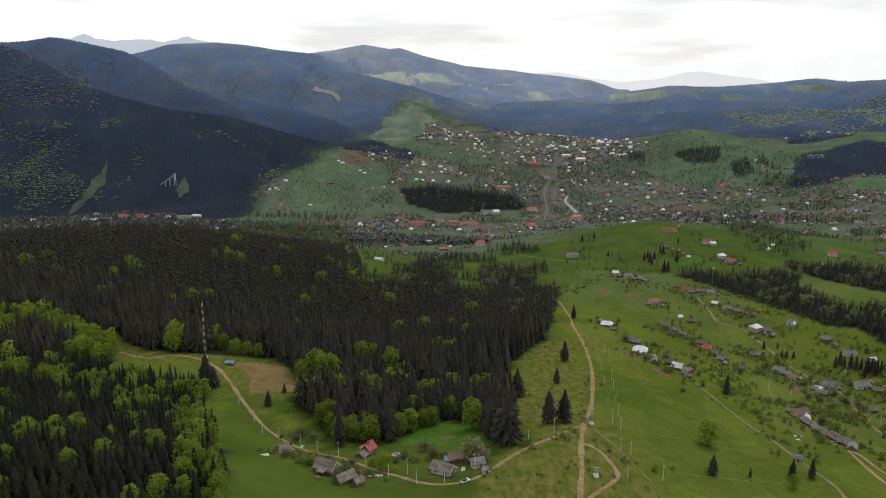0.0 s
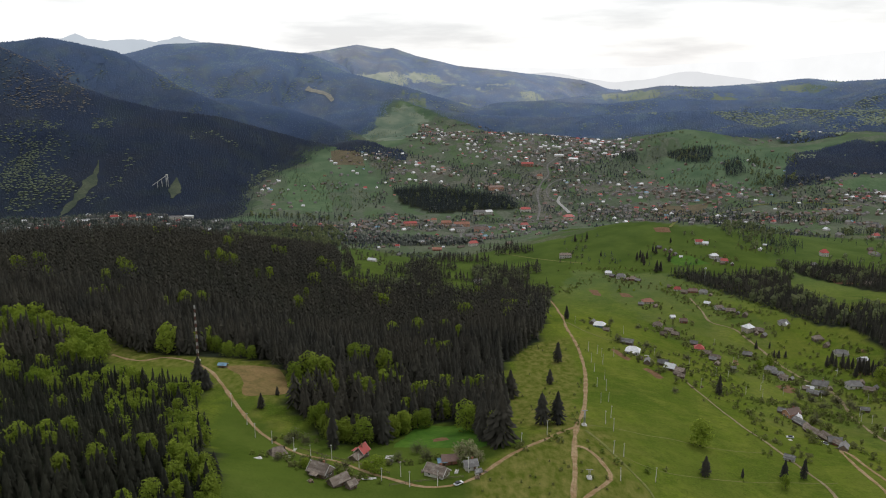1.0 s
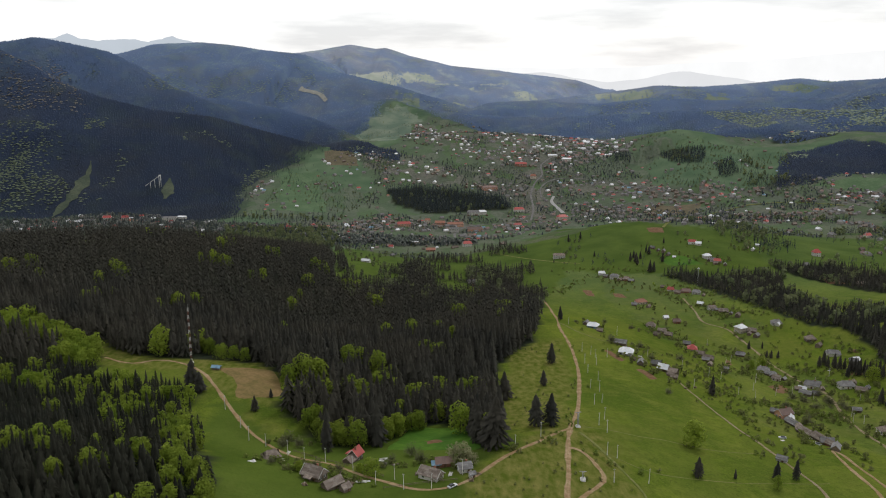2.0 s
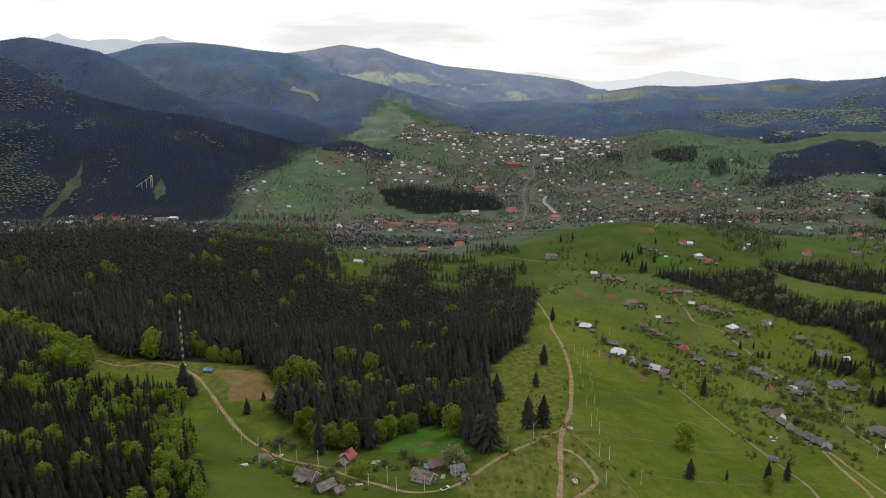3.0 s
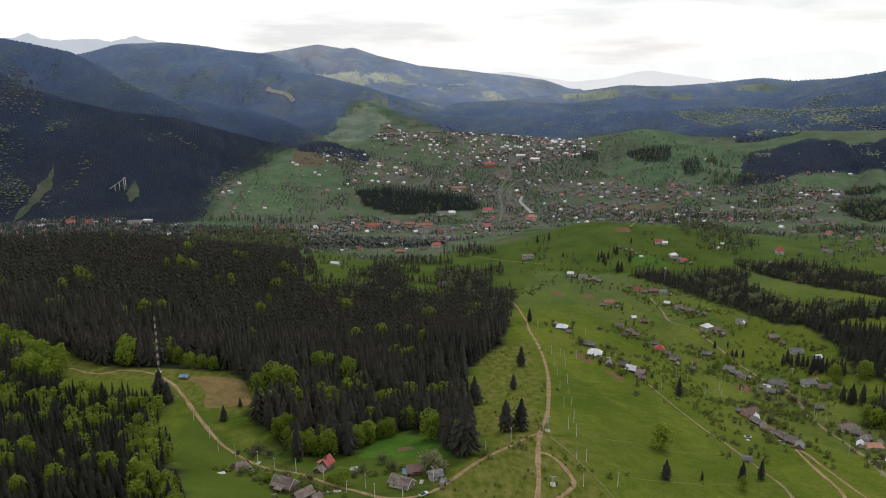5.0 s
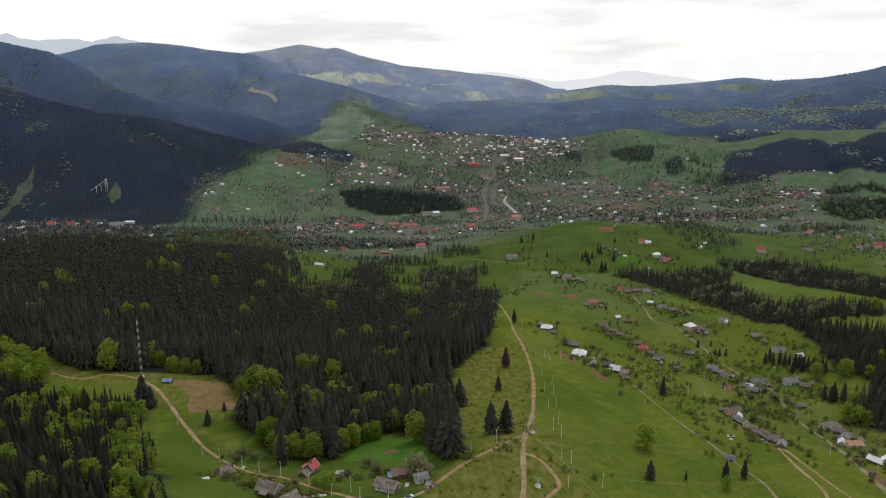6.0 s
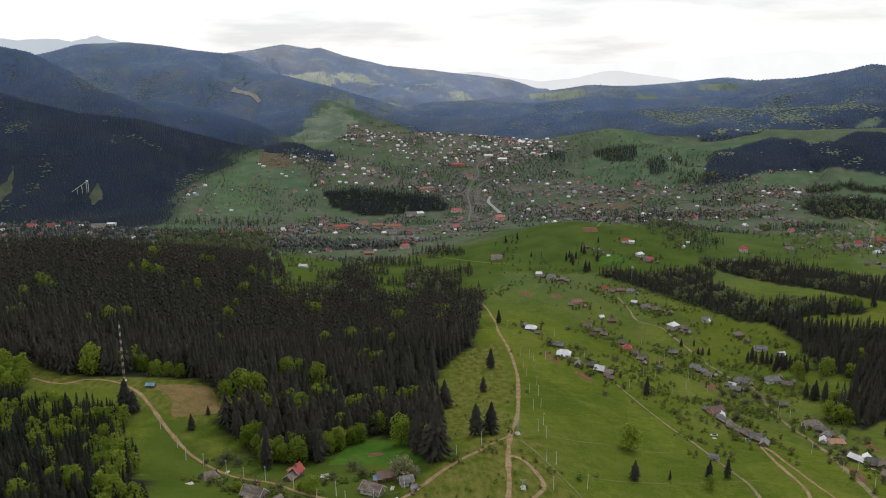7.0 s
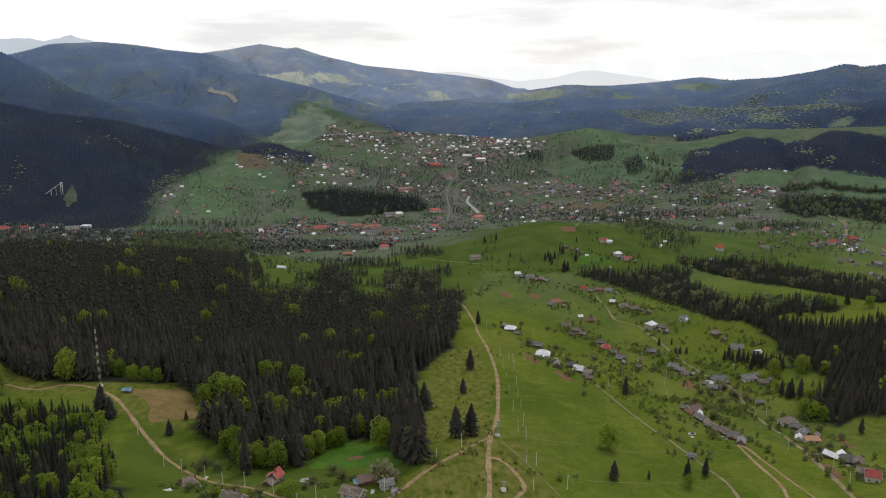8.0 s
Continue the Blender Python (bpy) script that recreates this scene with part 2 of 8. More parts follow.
M_LEAF = foliage("spring_leaves", (0.125, 0.195, 0.022), (0.340, 0.430, 0.058), (0.26, 0.310, 0.055), 25.0, 0.5, 0.35)
# greyer, bluer copy of the spring leaves, with haze put into the colour
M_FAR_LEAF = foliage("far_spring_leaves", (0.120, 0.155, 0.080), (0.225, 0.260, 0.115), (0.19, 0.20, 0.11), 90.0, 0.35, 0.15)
M_TWIG = foliage("bare_twigs", (0.115, 0.112, 0.070), (0.20, 0.19, 0.125), (0.145, 0.160, 0.070), 20.0)
M_BUSH = foliage("budding_bushes", (0.145, 0.165, 0.055), (0.235, 0.245, 0.100), (0.180, 0.205, 0.068), 15.0, 0.5, 0.05)
# far bushes, lightened and blued to put haze into the colour
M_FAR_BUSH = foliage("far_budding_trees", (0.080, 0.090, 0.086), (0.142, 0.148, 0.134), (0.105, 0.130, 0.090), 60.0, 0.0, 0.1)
M_BLOSSOM = foliage("blossom", (0.19, 0.19, 0.10), (0.33, 0.32, 0.19), (0.24, 0.25, 0.12), 10.0, 0.25, 0.15)
# darker copy of the spruce needles, for the wood in front
M_DARKER_SPRUCE = foliage("darker_spruce_needles", (0.016, 0.019, 0.0145), (0.044, 0.047, 0.034), (0.048, 0.046, 0.032), 50.0)
M_SHRUB = foliage("hedge_leaves", (0.150, 0.205, 0.040), (0.260, 0.320, 0.075), (0.200, 0.240, 0.065), 15.0, 0.5, 0.05)
# needles and leaves of the mountains, bluer and paler with painted haze
M_FAR_SPRUCE = hazed_foliage("hazed_mountain_needles", gain=1.2)
M_HIGH_LEAF = hazed_foliage("mountain_spring_leaves", (0.275, 0.330, 0.200), 0.72, 1.2)
M_MUTED_LEAF = hazed_foliage("muted_spring_leaves", (0.170, 0.205, 0.120), 0.75, 1.2)
M_BARE_WOOD = hazed_foliage("bare_mountain_wood", (0.225, 0.205, 0.160), 0.75, 1.3)
M_BARK = simple("bark", (0.055, 0.042, 0.032), (0.09, 0.07, 0.055), 0.5)
M_ROAD = lane_material("rutted_dirt", (0.29, 0.190, 0.105), (0.40, 0.290, 0.180), 5.0)
M_GRAVEL = lane_material("pale_gravel", (0.24, 0.185, 0.115), (0.32, 0.26, 0.175), 6.0)
M_ASPHALT = simple("grey_asphalt", (0.13, 0.125, 0.12), (0.19, 0.185, 0.175), 8.0, 0.9, 0.2)
M_TRACK = lane_material("worn_track", (0.150, 0.170, 0.050), (0.215, 0.205, 0.085), 5.0)
M_SOIL = simple("ploughed_soil", (0.15, 0.085, 0.045), (0.21, 0.125, 0.07), 3.0, 0.95, 0.1, 0.15)
M_BRACKEN = simple("dry_brown_grass", (0.160, 0.125, 0.045), (0.235, 0.160, 0.070), 9.0, 0.95, 0.1, 0.1)
M_FRESH = simple("fresh_sown_grass", (0.048, 0.120, 0.012), (0.076, 0.158, 0.016), 18.0, 0.95, 0.1, 0.1)
M_HAY = simple("valley_hay_meadow", (0.082, 0.138, 0.068), (0.112, 0.168, 0.088), 30.0, 0.95, 0.1, 0.1)
M_FALLOW = simple("fallow_field", (0.115, 0.100, 0.062), (0.150, 0.125, 0.080), 20.0, 0.95, 0.1)
M_SAND = simple("sandy_hill_cut", (0.27, 0.27, 0.24), (0.34, 0.335, 0.29), 20.0, 0.95, 0.1)
M_CLEARING = simple("hill_clearing_grass", (0.060, 0.078, 0.056), (0.092, 0.108, 0.072), 30.0, 0.95, 0.1)
M_RED = simple("red_metal_roof", (0.44, 0.080, 0.068), (0.34, 0.068, 0.060), 4.0, 0.5, 0.35, 0.0, 0.15)
M_ORANGE = simple("orange_tile_roof", (0.38, 0.17, 0.11), (0.30, 0.13, 0.09), 4.0, 0.6, 0.3, 0.0, 0.2)
M_BROWN = simple("brown_roof", (0.23, 0.150, 0.125), (0.17, 0.115, 0.10), 4.0, 0.7, 0.3, 0.0, 0.25)
M_SLATE = simple("grey_slate_roof", (0.225, 0.218, 0.215), (0.15, 0.144, 0.142), 2.5, 0.8, 0.3, 0.02, 0.3)
M_ZINC = simple("white_metal_roof", (0.82, 0.83, 0.85), (0.70, 0.72, 0.75), 3.0, 0.5, 0.4, 0.0, 0.12)
M_BLUE = simple("blue_metal_roof", (0.16, 0.30, 0.42), (0.22, 0.36, 0.46), 3.0, 0.5, 0.4, 0.0, 0.15)
M_SHINGLE = simple("weathered_wood_shingle", (0.26, 0.215, 0.180), (0.155, 0.125, 0.105), 1.5, 0.9, 0.15, 0.05, 0.25)
M_BOARDS = patched("weathered_roof_covering", (0.150, 0.118, 0.098), (0.300, 0.255, 0.215), (0.40, 0.36, 0.32))
M_SHEETS = patched("weathered_roof_sheets", (0.145, 0.140, 0.138), (0.285, 0.278, 0.275), (0.42, 0.42, 0.42))
M_PLASTER = simple("pale_plaster", (0.62, 0.60, 0.54), (0.50, 0.48, 0.42), 3.0, 0.9, 0.2, 0.0, 0.2)
M_DULL = simple("dull_grey_plaster", (0.34, 0.32, 0.285), (0.25, 0.235, 0.21), 3.0, 0.9, 0.2, 0.0, 0.25)
M_CREAM = simple("cream_plaster", (0.60, 0.53, 0.42), (0.50, 0.44, 0.35), 3.0, 0.9, 0.2, 0.0, 0.2)
M_SALMON = simple("salmon_plaster", (0.55, 0.31, 0.21), (0.45, 0.25, 0.17), 3.0, 0.9, 0.2, 0.0, 0.15)
M_TIMBER = simple("weathered_timber", (0.20, 0.16, 0.12), (0.125, 0.095, 0.075), 1.2, 0.9, 0.15, 0.03, 0.25, stretch=(1, 1, 6))
M_BRICK = simple("brick_wall", (0.30, 0.14, 0.09), (0.22, 0.10, 0.07), 1.0, 0.9, 0.2, 0.02, 0.2)
M_POLE = simple("weathered_concrete", (0.72, 0.71, 0.66), (0.60, 0.59, 0.55), 1.0, 0.9, 0.2)
M_GALV = simple("galvanised_steel", (0.42, 0.43, 0.44), (0.34, 0.35, 0.36), 1.0, 0.55, 0.4)
M_MAST_WHITE = simple("white_mast_paint", (0.74, 0.73, 0.71), (0.64, 0.63, 0.61), 1.0, 0.6, 0.3)
M_MAST_RED = simple("red_mast_paint", (0.20, 0.075, 0.055), (0.15, 0.06, 0.045), 1.0, 0.6, 0.3)
M_GLASS = simple("dark_window_glass", (0.03, 0.035, 0.04), (0.05, 0.055, 0.06), 1.0, 0.1, 0.5)
M_SHEET = simple("pale_tarpaulin", (0.66, 0.65, 0.62), (0.52, 0.51, 0.50), 1.0, 0.6, 0.3)
M_FRAME = simple("white_window_paint", (0.70, 0.70, 0.68), (0.62, 0.62, 0.60), 1.0, 0.6, 0.3)
M_DOOR = simple("brown_door_paint", (0.16, 0.09, 0.05), (0.12, 0.07, 0.04), 1.0, 0.6, 0.3)
M_WOODPILE = simple("split_firewood", (0.26, 0.20, 0.14), (0.16, 0.12, 0.085), 0.6, 0.9, 0.1, 0.05, 0.2)
M_WATER = simple("pale_gravel_river", (0.30, 0.29, 0.27), (0.22, 0.22, 0.21), 6.0, 0.3, 0.4)


# ---- terrain ----
_table = np.random.RandomState(7).rand(256, 256)


def value_noise(x, y):
    xi, yi = np.floor(x).astype(int), np.floor(y).astype(int)
    fx, fy = x - xi, y - yi
    fx, fy = fx * fx * (3 - 2 * fx), fy * fy * (3 - 2 * fy)
    a, b = _table[xi % 256, yi % 256], _table[(xi + 1) % 256, yi % 256]
    c, d = _table[xi % 256, (yi + 1) % 256], _table[(xi + 1) % 256, (yi + 1) % 256]
    return (a * (1 - fx) + b * fx) * (1 - fy) + (c * (1 - fx) + d * fx) * fy - 0.5


def rough_noise(x, y, size, octaves=4):
    total, amp = 0.0, 1.0
    for k in range(octaves):
        total = total + amp * value_noise(x / size + 17.3 * k, y / size + 9.1 * k)
        size, amp = size / 2.1, amp * 0.5
    return total


HILLS, RIDGES = [], []


def hill(x, y, h, r):
    """A rounded rise (or, with h below 0, a hollow) of the near land."""
    HILLS.append((x, y, h, r))


def ridge(crest, slope, round_off=25.0):
    """A mountain ridge: its crest line of x, y, z and the slope of its flanks."""
    RIDGES.append((np.array(crest, float), slope, round_off))


# the near slopes
hill(-80, 280, 11.2, 60)
hill(-140, 260, 28.2, 60)
hill(-180, 350, 14.0, 60)
hill(-150, 420, -9.8, 70)
hill(-100, 340, -16.0, 60)
hill(-30, 320, 3.8, 60)
hill(30, 320, 8.3, 60)
hill(70, 370, 14.8, 60)
hill(-10, 410, -24.3, 70)
hill(180, 360, -1.8, 60)
hill(130, 340, -9.1, 60)
hill(280, 430, -19.9, 80)
hill(-90, 420, 25.0, 70)
hill(0, 0, 2.0, 60)
hill(0, -400, 9.9, 60)
hill(300, 0, -17.0, 60)
hill(-300, 0, 6.8, 60)
hill(600, 200, -50.3, 100)
hill(-500, 300, 7.1, 90)
hill(-800, 0, 11.6, 130)
hill(900, 0, -64.8, 140)
hill(0, -1000, 19.2, 160)
hill(1000, -800, -19.1, 200)
hill(-1000, -800, 19.2, 200)
hill(60, 150, 1.7, 60)
hill(-100, 150, -5.6, 60)
hill(200, 200, -23.3, 60)
# the spur, the mast hill and the forest hill
hill(240, 490, -8.7, 90)
hill(320, 550, -11.9, 100)
hill(170, 550, 4.8, 90)
hill(110, 650, 31.2, 100)
hill(90, 550, -24.4, 90)
hill(240, 680, -36.4, 110)
hill(320, 780, -9.7, 140)
hill(210, 1020, -24.0, 170)
hill(370, 1050, 4.9, 180)
hill(530, 900, -22.6, 170)
hill(400, 630, -12.6, 120)
hill(460, 740, 3.2, 140)
hill(-280, 530, 12.4, 100)
hill(-190, 480, 3.5, 80)
hill(-60, 620, -14.6, 100)
hill(-10, 730, -23.5, 120)
hill(50, 940, -9.4, 150)
hill(40, 480, 9.7, 80)
hill(-60, 1090, -1.0, 180)
hill(-280, 940, 25.1, 160)
hill(-410, 810, 27.1, 150)
hill(-210, 700, -3.7, 120)
hill(-280, 630, -0.8, 110)
hill(-800, 700, -6.0, 170)
hill(1200, 700, -71.2, 220)
# the knoll and the valley floor
hill(380, 1320, 38.9, 220)
hill(150, 1370, 1.3, 220)
hill(580, 1350, -18.8, 240)
hill(830, 1340, 5.1, 250)
hill(610, 1580, 4.1, 270)
hill(-20, 1260, -6.4, 200)
hill(-30, 1490, -1.1, 240)
hill(-290, 1520, 5.3, 250)
hill(-530, 1620, 17.5, 270)
hill(300, 1790, -24.8, 290)
hill(10, 1870, -32.3, 300)
hill(-380, 1890, -19.6, 310)
hill(540, 1960, 3.5, 320)
hill(980, 1720, 47.3, 320)
hill(-900, 1200, 8.7, 240)
hill(1300, 1300, -7.5, 290)
hill(-900, 1700, -16.8, 310)
# the far valley sides
hill(-260, 2150, 46.2, 350)
hill(120, 2160, 10.2, 350)
hill(70, 2540, 89.3, 410)
hill(480, 2400, 32.0, 390)
hill(1400, 2000, 2.2, 390)
hill(-1300, 2300, 52.0, 420)
hill(1500, 2700, 107.9, 490)
hill(350, 1320, 20, 100)
hill(480, 1270, 12, 90)

# the dark mountain over the valley, and the higher ones behind it
ridge([(-1695, 2099, 445), (-1485, 2253, 430), (-1255, 2333, 398), (-1160, 2327, 359), (-1040, 2295, 297), (-922, 2268, 255), (-782, 2266, 220), (-627, 2333, 195), (-504, 2360, 158), (-373, 2361, 124), (-235, 2305, 94)], 0.40)
ridge([(-1965, 2649, 437), (-1657, 2795, 409), (-1454, 2850, 416), (-1344, 2848, 433), (-1244, 2860, 413), (-1122, 2868, 388), (-1004, 2827, 331), (-872, 2765, 265)], 0.42)
ridge([(-1420, 3471, 363), (-1292, 3520, 394), (-1172, 3529, 425), (-988, 3564, 435), (-862, 3546, 423), (-736, 3523, 406), (-548, 3558, 385), (-480, 3520, 352), (-394, 3478, 310), (-244, 3391, 278), (-112, 3297, 248), (13, 3198, 216)], 0.34)
ridge([(-663, 4299, 402), (-552, 4365, 420), (-418, 4379, 444), (-282, 4370, 420), (-230, 4368, 426), (-102, 4349, 384), (107, 4299, 338), (344, 4286, 312), (526, 4318, 291), (769, 4331, 262)], 0.28)
ridge([(-918, 2907, 236), (-737, 2906, 224), (-573, 2890, 197), (-421, 2813, 162), (-304, 2725, 126)], 0.42)
# the green spur over the town
ridge([(-170, 3173, 210), (-124, 3114, 204), (-37, 2995, 176), (84, 2842, 141), (155, 2686, 120)], 0.26, 15)
# wooded hills beyond the town and to the east
ridge([(465, 3466, 190), (667, 3485, 212), (869, 3493, 237), (964, 3469, 254), (1149, 3412, 250), (1367, 3385, 267), (1536, 3367, 285), (1662, 3307, 272), (1769, 3136, 289), (1824, 2989, 313), (1878, 2860, 343), (1926, 2828, 330), (2029, 2755, 349), (2244, 2622, 396), (2419, 2461, 375)], 0.26)
ridge([(-100, 3045, 188), (187, 2939, 161), (433, 2912, 150), (595, 2885, 165), (778, 2790, 181), (958, 2713, 192), (1133, 2645, 203), (1289, 2550, 198), (1435, 2460, 211), (1574, 2374, 223), (1699, 2288, 245), (1916, 2110, 262)], 0.24)
ridge([(254, 3267, 192), (433, 3229, 201), (649, 3151, 192), (871, 3129, 216), (1070, 3035, 210), (1277, 2987, 227), (1449, 2874, 222), (1641, 2747, 250)], 0.32)
ridge([(601, 2398, 132), (717, 2315, 160), (777, 2263, 153), (784, 2185, 133)], 0.22, 15)
ridge([(968, 2110, 137), (1124, 2114, 163), (1282, 2046, 173), (1414, 1958, 178), (1545, 1858, 189)], 0.2, 20)


def crest_height(x, y, crest):
    """The height of the nearest place on the crest line, and the distance to it."""
    best, height = np.full(x.shape, 1e9), np.zeros(x.shape)
    for p, q in zip(crest[:-1], crest[1:]):
        d = q[:2] - p[:2]
        s = np.clip(((x - p[0]) * d[0] + (y - p[1]) * d[1]) / (d @ d), 0, 1)
        r = np.hypot(x - p[0] - s * d[0], y - p[1] - s * d[1])
        near = r < best
        best, height = np.where(near, r, best), np.where(near, p[2] + s * (q[2] - p[2]), height)
    return height, best


def relief(x, y):
    """The height of the land."""
    z = 170 - 165 / (1 + np.exp(-(y - 1000) / 230))
    for hx, hy, h, r in HILLS:
        z = z + h * np.exp(-((x - hx) ** 2 + (y - hy) ** 2) / (2 * r * r))
    z = z - np.clip(y - 2700, 0, 2500) * 0.035
    low = z
    rugged = rough_noise(x, y, 420, 4)
    for crest, slope, off in RIDGES:
        h, d = crest_height(x, y, crest)
        flank = h - slope * (np.sqrt(d * d + off * off) - off) * (1 + 0.25 * rugged)
        flank = flank + np.clip(d / 150, 0, 1) * 34 * rugged + np.clip(d / 220, 0, 1) * 62 * (0.30 - np.abs(rough_noise(x + 800, y, 430, 3)))
        flank = flank - np.clip(d / 260, 0, 1) * 52 * np.abs(rough_noise(x * 1.1 + 300, y * 0.55, 290, 3))
        k = 7.0
        top = np.maximum(z, flank)
        z = top + k * np.log(np.exp((z - top) / k) + np.exp((flank - top) / k))
    z = z + 1.6 * rough_noise(x, y, 45, 3) * np.clip(1.6 - y / 900, 0.2, 1)
    z = z + 2.5 * rough_noise(x + 91, y, 140, 2)
    return z


def steps(lo, hi, middle, fine, rate):
    """Grid lines from lo to hi, dense round the middle."""
    up, down = [middle], [middle]
    while up[-1] < hi:
        up.append(up[-1] + max(fine, (up[-1] - middle) * rate))
    while down[-1] > lo:
        down.append(down[-1] - max(fine, (middle - down[-1]) * rate))
    return np.array(down[:0:-1] + up)


GX, GY = steps(-3800, 3800, 60, 7.0, 0.017), steps(-900, 4850, 330, 4.8, 0.0122)
_mx, _my = np.meshgrid(GX, GY, indexing="ij")
GZ = relief(_mx, _my)


def ground(x, y):
    """The height of the ground sheet at x, y."""
    x, y = np.asarray(x, float), np.asarray(y, float)
    i = np.clip(np.searchsorted(GX, x) - 1, 0, len(GX) - 2)
    j = np.clip(np.searchsorted(GY, y) - 1, 0, len(GY) - 2)
    u, v = np.clip((x - GX[i]) / (GX[i + 1] - GX[i]), 0, 1), np.clip((y - GY[j]) / (GY[j + 1] - GY[j]), 0, 1)
    return (GZ[i, j] * (1 - u) + GZ[i + 1, j] * u) * (1 - v) + (GZ[i, j + 1] * (1 - u) + GZ[i + 1, j + 1] * u) * v


def inside(x, y, outline):
    """Which of the points lie inside the outline."""
    x, y = np.asarray(x, float), np.asarray(y, float)
    hit = np.zeros(x.shape, bool)
    n = len(outline)
    for k in range(n):
        (x1, y1), (x2, y2) = outline[k], outline[(k + 1) % n]
        if y1 != y2:
            hit ^= ((y1 > y) != (y2 > y)) & (x < (x2 - x1) * (y - y1) / (y2 - y1) + x1)
    return hit


# ---- where the woods, the settlement and the dry slopes lie ----
WOOD_FRONT = [(-161.2, 236.8), (-306.9, 478.6), (-257, 488.1), (-217.5, 453.8), (-185.1, 422.1), (-154.5, 405.3), (-136.1, 412.8), (-123.2, 407.7), (-120.6, 385.7), (-110.5, 345.1), (-91.6, 291.1), (-83.6, 267.2), (-76.7, 242.4)]
WOOD_MAIN = [(-341.2, 562.9), (-274.7, 524.8), (-218.5, 504.9), (-182.2, 474.2), (-105.5, 470.4), (-82.8, 435.6), (-80.3, 400), (-64.3, 380.7), (-49, 350.4), (-30.7, 355.7), (-16.2, 368), (-0.7, 396.3), (18.3, 378.7), (22.6, 340.8), (33.1, 345.7), (38.6, 410.4), (39.6, 448.1), (37.8, 478), (47.9, 536.3), (81.3, 605.7), (95.9, 661.6), (111.7, 802.7), (130.4, 872.8), (122, 919), (93, 907), (71.7, 887.1), (46.6, 885.9), (25.8, 891.2), (0.9, 884.8), (-19.5, 866.8), (-38.7, 871.7), (-61.5, 834), (-85.3, 830), (-108.1, 860.9), (-125, 1030), (-163, 1254), (-311, 1354), (-368.4, 836.7), (-741, 1247)]
WOOD_BACK = [(-512, 792), (-394, 898), (-236, 1030), (-140, 1084), (-221, 1230), (-374, 1247), (-525, 1195), (-667, 1033)]
WOOD_TOWN = [(-110, 1957), (-27, 1984), (180, 1921), (195, 1843), (1, 1797), (-79, 1859)]
WOOD_GULLY = [(312, 1029), (346, 1036), (367, 1003), (412, 1017), (461, 1001), (430, 939), (427, 846), (426, 792), (456, 800), (485, 771), (497, 721), (477, 700), (444, 723), (416, 738), (391, 736), (384, 757), (373, 803), (358, 880), (336, 958)]
WOOD_BAND = [(467, 1062), (491, 1050), (562, 1056), (600, 988), (613, 895), (598, 795), (599, 688), (537, 614), (532, 704), (526, 775), (529, 867), (507, 920), (489, 974), (469, 1029)]
WOOD_EAST = [(396, 752), (400, 720), (396, 675), (376, 622), (362, 570), (362, 533), (357, 511), (331, 503), (307, 478), (302, 466), (308, 453), (313, 441), (328, 447), (336, 447), (350, 425), (420, 430), (534, 580), (482, 635), (440, 651), (424, 700), (414, 742)]
WOOD_HILL = [(877, 1970), (990, 2034), (1084, 2064), (1119, 1926), (1188, 1913), (1284, 1982), (1305, 1905), (1457, 1745), (1650, 1560), (1500, 1380), (1318, 1568), (1219, 1669), (990, 1790), (861, 1755), (771, 1751)]
HILL_LIGHT = [(1125, 1935), (1178, 1894), (1190, 1774), (1152, 1731), (1105, 1795)]
WOOD_SADDLE = [(1022, 2369), (1179, 2430), (1244, 2339), (1068, 2120), (1023, 2208), (985, 2277)]
WOOD_SLOPE = [(886, 1555), (951, 1593), (1027, 1570), (1112, 1513), (1199, 1416), (1102, 1290), (997, 1346), (942, 1415), (875, 1419), (871, 1484)]
WOOD_SLOPE_UPPER = [(964, 1675), (1022, 1693), (1074, 1648), (1156, 1579), (1247, 1478), (1219, 1442), (1138, 1551), (1029, 1637), (967, 1644)]
WOOD_HOLLOW = [(-108, 816), (-87, 842), (-35, 940), (-32, 1076), (-18, 1179), (4, 1151), (5, 1007), (16, 874), (38, 861), (56, 896), (44, 1017), (52, 1109), (90, 1119), (116, 1059), (113, 966), (135, 919), (128, 843), (87, 734), (-12, 794), (-80, 776)]
HOLLOW_MEADOW = [(-147, 1310), (-94, 913), (-71, 966), (-39, 1054), (-37, 1241), (-50, 1357)]
# broadleaf stretches of the mountain woods: outline, share of broadleaf, height over the dark woods
LEAF_PATCHES = [
    [(-1129, 2057), (-1021, 2121), (-939, 2029), (-898, 1890), (-818, 1846), (-841, 1747), (-965, 1707), (-1300, 1750)],
    [(-943, 2179), (-878, 2180), (-856, 2101), (-899, 2066)], [(-493, 1995), (-457, 2173), (-412, 2172), (-442, 2051), (-435, 1917), (-464, 1894)],
    [(-987, 2843), (-1033, 3308), (-918, 3292), (-809, 3300), (-672, 3171), (-510, 3404), (-401, 3256), (-529, 3209), (-629, 3047), (-754, 3048), (-823, 2727), (-913, 2720)],
    [(-87, 3251), (47, 3171), (134, 3127), (110, 3071), (3, 3135), (-86, 3195)], [(862, 3405), (1184, 3367), (1143, 3245), (896, 3101)],
    [(924, 2661), (1067, 2643), (1324, 2828), (1488, 2526), (1578, 2303), (1501, 2184), (1357, 2294), (1145, 2437), (996, 2458), (952, 2578)],
    [(576, 3146), (827, 3090), (767, 2782), (580, 3042)],
]
BARE_PATCH = [(-1500, 2350), (-1299, 2711), (-1222, 2694), (-1096, 2629), (-916, 2147), (-1008, 2159), (-1136, 2072), (-1400, 2100)]
SPUR_FAR = [(-244, 2733), (-182, 2927), (-164, 3100), (-36, 2929), (-80, 2400), (-160, 2420)]
